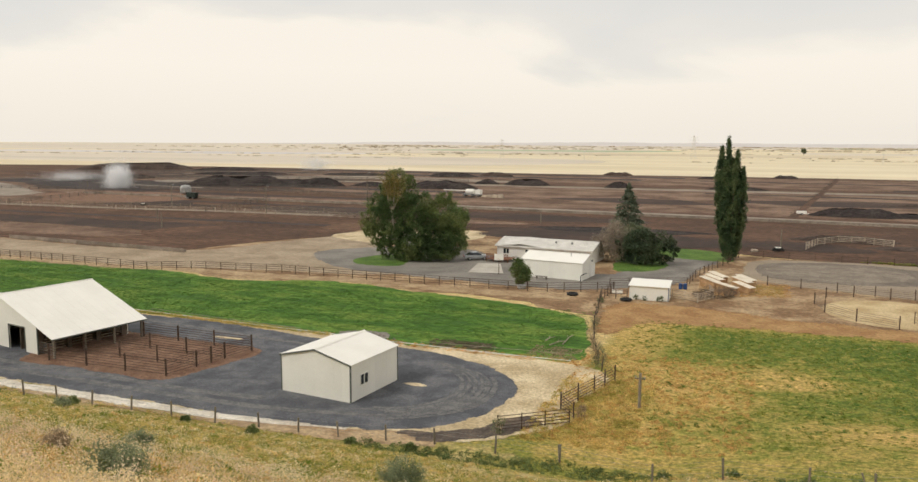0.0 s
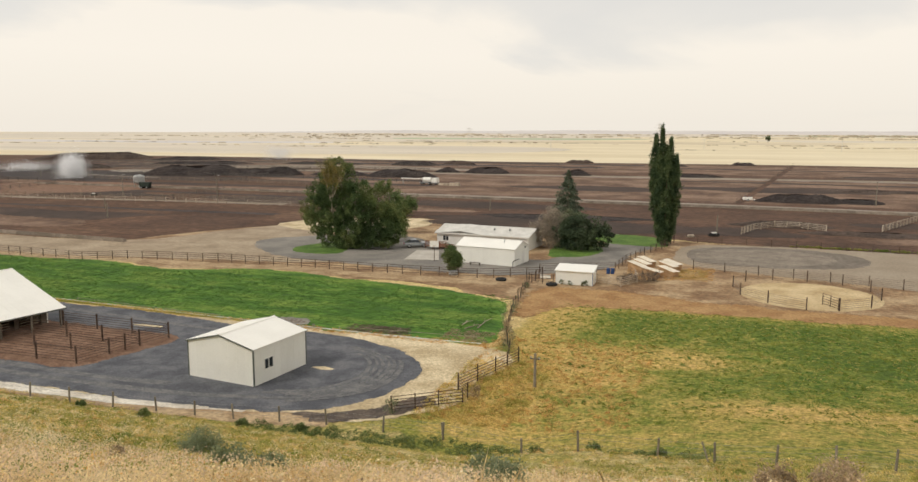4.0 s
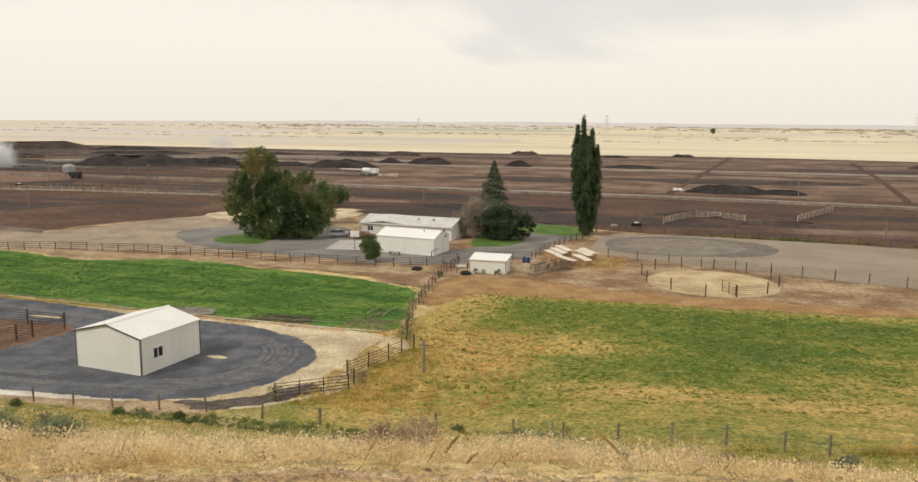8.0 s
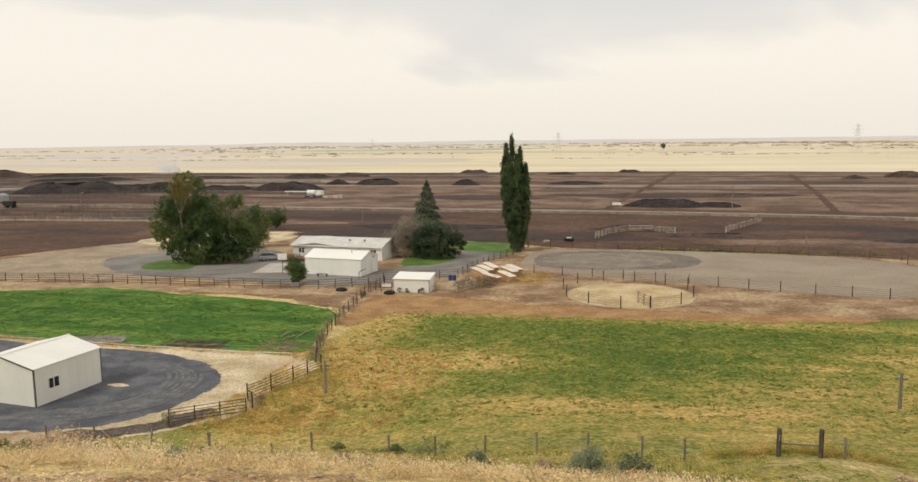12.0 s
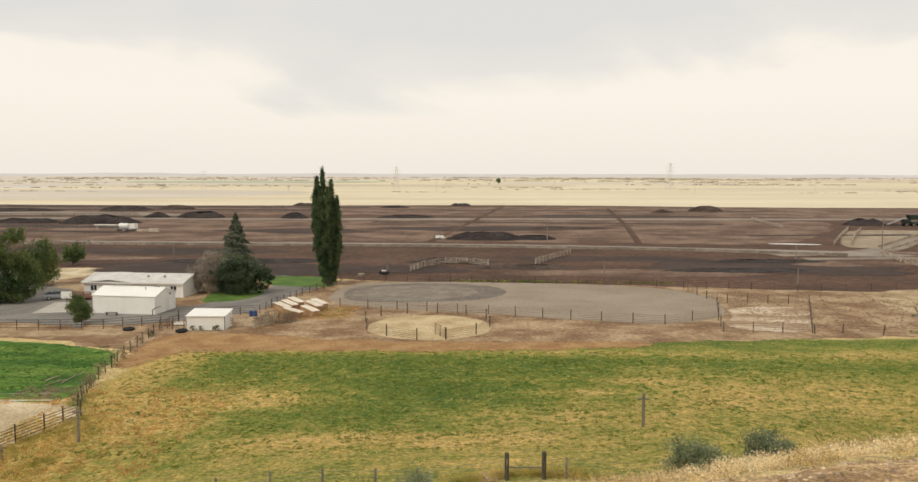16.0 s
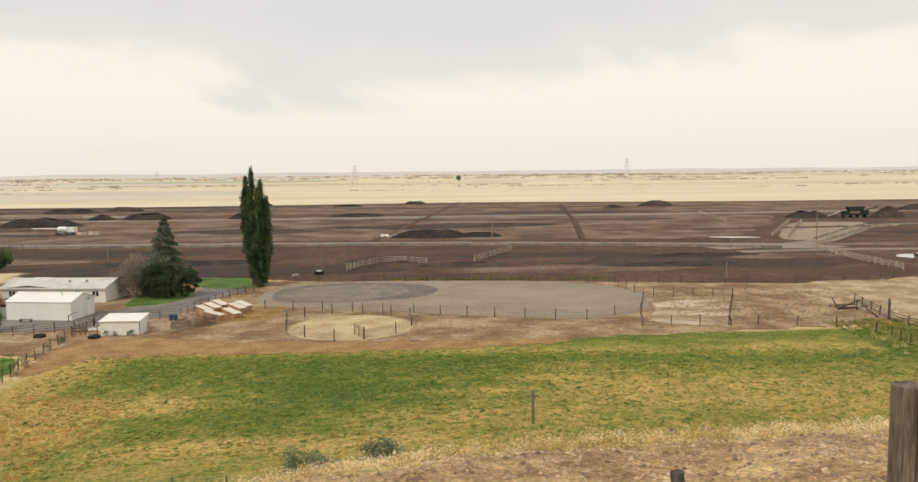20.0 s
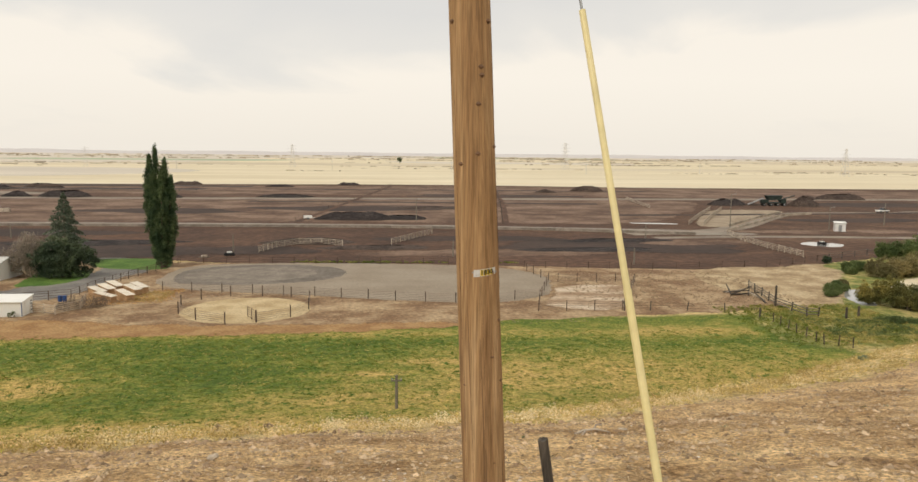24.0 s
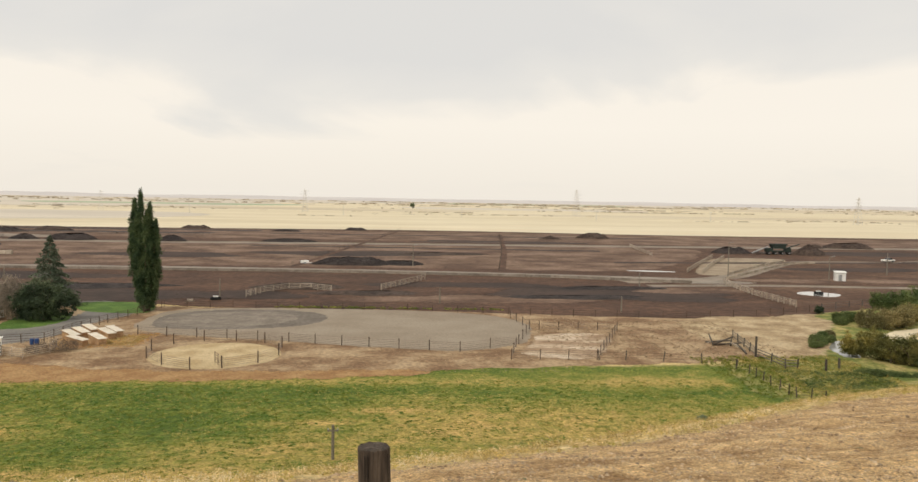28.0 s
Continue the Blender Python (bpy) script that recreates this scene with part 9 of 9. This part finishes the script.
blades("creek_grass", scatter(1500, 88, 105.4, lambda x: (82, 106), 0.95, 5.0, 10), 0.06, 0.20, 0.04, 5, M["meadow_leaf"], rg, "rough olive grass by the creek", radius=0.3)

# clods and stones on the bare soil
def clods(n, x0, x1, fy, rmin, rmax, power, seed):
    xy = scatter(n, x0, x1, fy, 0.4, 0.9, seed)
    n = len(xy)
    r = (rmin + (rmax - rmin) * rg.uniform(0, 1, n) ** power)[:, None]
    c = np.stack([xy[:, 0], xy[:, 1], surface(xy[:, 0], xy[:, 1])], -1)
    a = rg.uniform(0, 6.28, n)
    v = []
    for k in range(4):
        v.append(c + r * np.stack([np.cos(a + k * 1.57) * rg.uniform(0.7, 1.5, n), np.sin(a + k * 1.57) * rg.uniform(0.7, 1.5, n), rg.uniform(-0.2, 0.3, n)], -1))
    v.append(c + r * np.stack([rg.uniform(-0.3, 0.3, n), rg.uniform(-0.3, 0.3, n), rg.uniform(0.5, 1.1, n)], -1))
    v = np.stack(v, 1).reshape(-1, 3)
    base = np.arange(n)[:, None, None] * 5
    f = (base + np.array([[0, 1, 4], [1, 2, 4], [2, 3, 4], [3, 0, 4]])).reshape(-1, 3)
    me = bpy.data.meshes.new("soil_clods")
    me.vertices.add(len(v))
    me.vertices.foreach_set("co", v.astype(np.float32).ravel())
    me.loops.add(f.size)
    me.loops.foreach_set("vertex_index", f.astype(np.int32).ravel())
    me.polygons.add(len(f))
    me.polygons.foreach_set("loop_start", np.arange(0, f.size, 3, dtype=np.int32))
    me.materials.append(M["clod"])
    me.update(calc_edges=True)
    tagged(new("soil_clods", me), "loose dry clods scattered over bare soil", "clods", kind="stuff")


clods(36000, 2, 76, lambda x: (2.2, max(brow_y(x) - 0.2, 3)), 0.010, 0.048, 3, 11)
clods(2600, 4, 76, lambda x: (2.4, max(brow_y(x) - 0.2, 3)), 0.02, 0.05, 2, 35)
clods(16000, 24, 60, lambda x: (2.0, min(max(brow_y(x) - 0.2, 3), 12)), 0.008, 0.03, 2, 31)
fluff("soil_weeds", scatter(700, 4, 74, lambda x: (2.5, max(brow_y(x) + 0.3, 4)), 0.8, 1.4, 32), 0.02, 0.09, 0.015, 0.07, 0.012, 16, M["dead_brush"], "small dry weeds on the bare soil", "weeds")
fluff("soil_weeds", scatter(140, 4, 74, lambda x: (2.5, max(brow_y(x) + 0.3, 4)), 0.9, 2.0, 33), 0.03, 0.10, 0.015, 0.06, 0.012, 18, M["sage"], "small grey-green weeds on the bare soil", "weeds")
rock = MB()
k = 8
prof = [(0.75, -0.3), (1.0, 0.0), (0.9, 0.28), (0.55, 0.46)]
rock.lathe(prof, (0, 0, 0), k)
rock.v = [(x * (1 + 0.22 * math.sin(5 * i)), y * (1 + 0.25 * math.cos(3 * i)), z * (1 + 0.2 * math.sin(7 * i))) for i, (x, y, z) in enumerate(rock.v)]
rock_mesh = rock.mesh("stone", M["stone"])
for x, y in scatter(60, 4, 66, lambda x: (3.2, max(brow_y(x) - 0.3, 4.2)), 0.3, 1.0, 12):
    o = new("stone", rock_mesh)
    s = 0.018 + 0.045 * rg.uniform() ** 2
    o.matrix_world = pose(x, y, ground_z(x, y) + 0.1 * s, rg.uniform(-15, 15), rg.uniform(-15, 15), rg.uniform(0, 360)) @ Matrix.Diagonal((s * rg.uniform(0.9, 1.6), s, s * 0.8, 1))
    tagged(o, "pale stone lying on bare soil", "stone", "stones on the bare shelf")

fluff("slope_weeds", scatter(1500, -60, 30, lambda x: (max(brow_y(x), 2.0) + 7.0, 43), 0.95, 3.0, 14), 0.2, 0.5, 0.1, 0.35, 0.05, 30, M["green_blade"], "green weeds in patches over the slope", "weeds")

fluff("yard_weeds", scatter(1500, 66, 100, lambda x: (106, 140), 0.95, 3.0, 41), 0.12, 0.4, 0.05, 0.22, 0.06, 22, M["dead_brush"], "dry brown weeds over the bare bank", "weeds")
fluff("fence_weeds", scatter(500, 84, 92, lambda x: (84 - 0.2 * abs(x - 88), 106), 0.95, 1.5, 42), 0.12, 0.4, 0.1, 0.5, 0.06, 30, M["green_blade"], "green weeds along the pasture fence", "weeds")
fluff("creek_weeds", scatter(150, 103, 111, lambda x: (95.5 - 0.45 * (x - 103), 98.0 - 0.45 * (x - 103)), 0.9, 2.0, 44), 0.25, 0.7, 0.2, 0.7, 0.07, 60, M["leaf_bright"], "low green weeds along the creek bank", "weeds")
fluff("creek_weeds", scatter(260, 92, 104, lambda x: (87.5, 97), 0.98, 3.0, 45), 0.25, 0.7, 0.12, 0.4, 0.07, 50, M["leaf_bright"], "green weeds in the creekside meadow", "weeds")
fluff("meadow_tufts", scatter(1300, 90, 105.8, lambda x: (84, 107), 0.9, 3.0, 43), 0.15, 0.5, 0.08, 0.35, 0.07, 26, M["meadow_leaf"], "rough olive tufts by the creek")

fluff("pasture_grass", scatter(3000, -11, 84, lambda x: (52, 92), 0.98, 5.0, 51), 0.15, 0.5, 0.03, 0.10, 0.05, 20, M["green_blade"], "green tufts over the pasture")
fluff("pasture_grass", scatter(800, -9, 84, lambda x: (56, 92), 0.98, 7.0, 55), 0.2, 0.6, 0.05, 0.16, 0.05, 40, M["lush_blade"], "dark rank tufts over the pasture")
fluff("pasture_grass", scatter(5000, -13, 84, lambda x: (46, 92), 0.98, 4.0, 52), 0.12, 0.45, 0.02, 0.08, 0.045, 16, M["olive_blade"], "yellow dry tufts over the pasture")
fluff("yard_weeds", scatter(2600, -14, 66, lambda x: (97, 111 + 0.05 * x), 0.9, 3.0, 53), 0.05, 0.25, 0.01, 0.06, 0.04, 12, M["dead_brush"], "dry litter over the trampled yard", "litter")
fluff("lush_tufts", scatter(4500, -120, -17, lambda x: (73.5, 94), 0.98, 4.0, 54), 0.15, 0.5, 0.04, 0.12, 0.06, 16, M["lush_blade"], "lush green tufts of the irrigated pasture")

fluff("soil_straw", scatter(2200, 4, 28, lambda x: (max(brow_y(x) - 3.4, 1.5), max(brow_y(x) + 0.2, 2.2)), 0.98, 1.3, 61), 0.04, 0.18, 0.008, 0.045, 0.016, 15, M["straw"], "blond straw lying on the soil behind the brow", "straw")
fluff("soil_straw", scatter(1200, 34, 74, lambda x: (4.5, brow_y(x)), 0.98, 1.5, 62), 0.03, 0.14, 0.006, 0.03, 0.014, 10, M["litter"], "bleached straw lying on the bare spur", "straw")
fluff("slope_plumes", scatter(1100, -30, 4, lambda x: (max(brow_y(x), 2.0) + 2.0, 22), 0.98, 2.4, 64), 0.15, 0.42, 0.12, 0.36, 0.022, 60, M["green_blade"], "yellow-green weeds in clumps on the near slope", "weeds")
fluff("slope_straw", scatter(2300, -30, 2, lambda x: (max(brow_y(x), 0.5) + 0.5, 22), 0.9, 2.0, 63), 0.10, 0.32, 0.07, 0.24, 0.026, 38, M["straw"], "soft blond dry grass over the upper slope")
fluff("brow_plumes", scatter(650, -8, 6, lambda x: (max(brow_y(x), 0.5) + 0.6, max(brow_y(x), 0.5) + 5.5), 0.98, 2.0, 75), 0.14, 0.36, 0.22, 0.5, 0.020, 66, M["straw"], "tall blond grass in clumps along the brow")
fluff("brow_plumes", scatter(500, -16, 14, lambda x: (brow_y(x) + 0.3, brow_y(x) + 4.2), 0.98, 2.0, 74), 0.12, 0.34, 0.18, 0.42, 0.018, 62, M["pink_grass"], "tall pinkish grass in clumps along the brow")
fluff("brow_plumes", scatter(1500, -16, 14, lambda x: (brow_y(x) + 0.3, brow_y(x) + 3.6), 0.98, 1.8, 71), 0.10, 0.30, 0.16, 0.42, 0.018, 62, M["straw"], "tall soft blond grass in clumps along the brow")
fluff("brow_plumes", scatter(620, 14, 31, lambda x: (brow_y(x) + 0.3, brow_y(x) + 2.6), 0.98, 1.8, 72), 0.10, 0.28, 0.10, 0.26, 0.018, 50, M["straw"], "tall soft blond grass in clumps along the brow")
blades("brow_grass", scatter(1500, -14, 14, lambda x: (brow_y(x) + 0.2, brow_y(x) + 3.4), 0.98, 1.8, 71), 0.22, 0.46, 0.0014, 10, M["straw"], rg, "tall blond dry grass along the brow", lean=0.22)
fluff("brow_plumes", scatter(220, 31, 44, lambda x: (brow_y(x) - 0.2, brow_y(x) + 1.6), 0.9, 1.3, 73), 0.10, 0.26, 0.10, 0.26, 0.018, 44, M["straw"], "tall soft blond grass in clumps along the spur")

# the irrigation line along the pasture, with rubble and old branches
PIPE = [(-160, 77.6), (-100, 74.2), (-69.7, 72.7), (-62.1, 72.3), (-55.9, 72.0), (-49.4, 71.6), (-44.4, 71.5), (-34.0, 70.95), (-27.2, 70.8), (-23.8, 70.75), (-19.4, 70.75), (-14.8, 71.0)]
for (xa, ya), (xb, yb) in zip(PIPE[:-1], PIPE[1:]):
    q = thing("irrigation_pipe", "length of white irrigation pipe lying in grass", "pipe", (xa, ya, 0), 0, "lengths of the irrigation line")
    part("tube", MB().tube((0, 0, 0.06), (xb - xa, yb - ya, 0.06), 0.055, n=8), M["pipe_white"], q)
    part("coupler", MB().tube((0, 0, 0.06), ((xb - xa) * 0.02, (yb - ya) * 0.02, 0.06), 0.07, n=8), M["steel_grey"], q, "grey steel coupler")
    part("riser", MB().tube((0, 0, 0.08), (0, 0, 0.38), 0.012, n=6), M["steel_grey"], q)
patch("rubble_ground", [(-41.4, 72.6), (-39.8, 73.8), (-36.8, 74.0), (-35.6, 72.4), (-37.2, 71.5), (-40, 71.5)], M["asphalt"], "grey stony ground beside the gravel lot", "gravel", step=0.5, jitter=0.3, fade=0.8)
rb = MB()
for k in range(90):
    x, y, r = rg.normal(-38.3, 1.3), rg.normal(72.7, 0.5), 0.05 + 0.14 * rg.uniform() ** 2
    rb.lathe([(r * 0.8, -0.3 * r), (r * 1.2, 0.1 * r), (r * 0.6, 0.7 * r)], (x, y, 0.03), 6)
tagged(part("rubble", rb, M["bunk_concrete"]), "grey rubble dumped at the pasture edge", "rubble", kind="stuff")
fluff("edge_weeds", scatter(900, -72, -42, lambda x: (70.6 - 0.045 * (x + 42), 71.8 - 0.04 * (x + 42)), 0.9, 2.5, 91), 0.12, 0.40, 0.06, 0.22, 0.05, 24, M["olive_blade"], "yellow-green weeds between pasture and lot", "weeds")
fluff("edge_weeds", scatter(380, -42, -14, lambda x: (69.8, 71.6), 0.95, 2.5, 92), 0.12, 0.40, 0.05, 0.20, 0.05, 24, M["rust_grass"], "dry orange weeds between pasture and lot", "weeds")
fluff("edge_litter", scatter(320, -30.5, -23.5, lambda x: (71.2, 74.0), 0.95, 1.6, 93), 0.12, 0.45, 0.04, 0.22, 0.05, 26, M["bark"], "brown dead brush lying on the pasture edge", "brush")
fluff("edge_litter", scatter(260, -19.5, -14.5, lambda x: (71.5, 75.5), 0.95, 1.6, 94), 0.12, 0.40, 0.04, 0.20, 0.05, 24, M["dead_brush"], "brown dead brush lying on the pasture edge", "brush")
for x, y, ln, a, m in ((-18.8, 78.4, 1.9, 70, "bunk"), (-16.9, 79.0, 4.6, 86, "twig"), (-17.6, 77.0, 2.6, 60, "twig"), (-26.0, 73.2, 2.8, 12, "bark"), (-28.2, 72.4, 2.4, -20, "bark"), (-24.6, 72.2, 2.0, 35, "twig")):
    q = thing("fallen_branch", "bleached branch lying on green pasture" if m != "bark" else "dark dead branch lying on the pasture edge", "branch", (x, y, 0.06), a, "fallen branches")
    mb = MB()
    mb.tube((-ln / 2, 0, 0.02), (ln * 0.1, 0.12, 0.14), 0.07, 0.05, 7).tube((ln * 0.1, 0.12, 0.14), (ln / 2, 0.02, 0.10), 0.05, 0.02, 6)
    part("limb", mb, M[m], q)
    part("side_limb", MB().tube((0, 0.10, 0.12), (ln * 0.25, 0.55, 0.24), 0.035, 0.012, 6), M[m], q)
fluff("brace_grass", scatter(260, 23, 33, lambda x: (42.4, 43.9), 0.9, 2.0, 95), 0.2, 0.5, 0.35, 0.75, 0.04, 60, M["olive_blade"], "tall yellow-green grass at the brace posts")

# a bleached root, pale stones and dark clods by the guy wire
root = thing("bleached_root", "bleached twisted root lying on bare soil", "root", (39.8, 10.2, float(surface(39.8, 10.2))), 10)
root.scale = (0.6, 0.6, 0.6)
for k, (pts, r) in enumerate((([(-0.42, 0, 0.02), (-0.2, 0.05, 0.07), (0.05, 0, 0.10), (0.28, -0.04, 0.05), (0.40, -0.02, 0.0)], 0.035), ([(0.02, 0, 0.09), (0.12, 0.10, 0.16), (0.26, 0.12, 0.13)], 0.022), ([(-0.15, 0.04, 0.07), (-0.28, -0.12, 0.06), (-0.40, -0.2, 0.0)], 0.024))):
    mb = MB()
    for i, (a, b) in enumerate(zip(pts[:-1], pts[1:])):
        mb.tube(a, b, r * (1 - 0.18 * i), r * (0.82 - 0.18 * i), 7)
    part("root_limb", mb, M["twig"] if k else M["bunk"], root)
for x, y, sc, lab in ((44.4, 8.3, 0.085, "pale flat stone lying on bare soil"), (40.3, 10.5, 0.045, "pale stone beside the bleached root"), (37.6, 6.9, 0.028, "pale stone at the foot of the pole"), (38.9, 6.6, 0.03, "pale stone at the foot of the pole")):
    o = tagged(new("stone", rock_mesh), lab, "stone", "stones on the bare shelf")
    o.matrix_world = pose(x, y, float(surface(x, y)) + 0.1 * sc, 4, -6, 40 * x) @ Matrix.Diagonal((sc * 1.5, sc, sc * 0.7, 1))

fluff("arena_weeds", scatter(220, 19, 64, lambda x: (152.6 - 0.045 * abs(x - 20), 153.8 - 0.05 * abs(x - 20)), 0.98, 5.0, 81), 0.2, 0.5, 0.15, 0.5, 0.08, 30, M["green_blade"], "green weeds along the feedlot fence", "weeds")
# pale pebbles spilled round the foot of the pole
PEB = np.concatenate([np.stack([rg.normal(cx, sx, n), rg.normal(cy, sy, n)], -1) for cx, cy, sx, sy, n in ((37.1, 7.2, 0.7, 0.5, 260), (40.2, 10.3, 0.5, 0.4, 60), (39.6, 8.2, 0.8, 0.7, 60), (36.2, 8.8, 1.5, 1.0, 90))])
pz = surface(PEB[:, 0], PEB[:, 1])
mb = MB()
for (x, y), z in zip(PEB, pz):
    r = 0.004 + 0.013 * rg.uniform() ** 3
    mb.lathe([(r * 0.8, -0.3 * r), (r * 1.3, 0.05 * r), (r * 0.7, 0.45 * r)], (x, y, z), 5)
tagged(part("pebbles", mb, M["pebble"]), "whitish pebbles scattered on bare soil", "pebbles", kind="stuff")
fluff("shelter_straw", scatter(700, -6, 6.5, lambda x: (111.5 + 0.2 * x, 122 + 0.3 * x), 0.9, 2.0, 82), 0.15, 0.5, 0.04, 0.18, 0.05, 24, M["rust_grass"], "golden straw spilled round the shelters", "straw")
fluff("shelter_straw", scatter(500, 0.5, 5.5, lambda x: (113.5, 121.5), 0.9, 2.0, 83), 0.15, 0.5, 0.04, 0.20, 0.05, 24, M["gold_grass"], "golden straw spilled round the shelters", "straw")
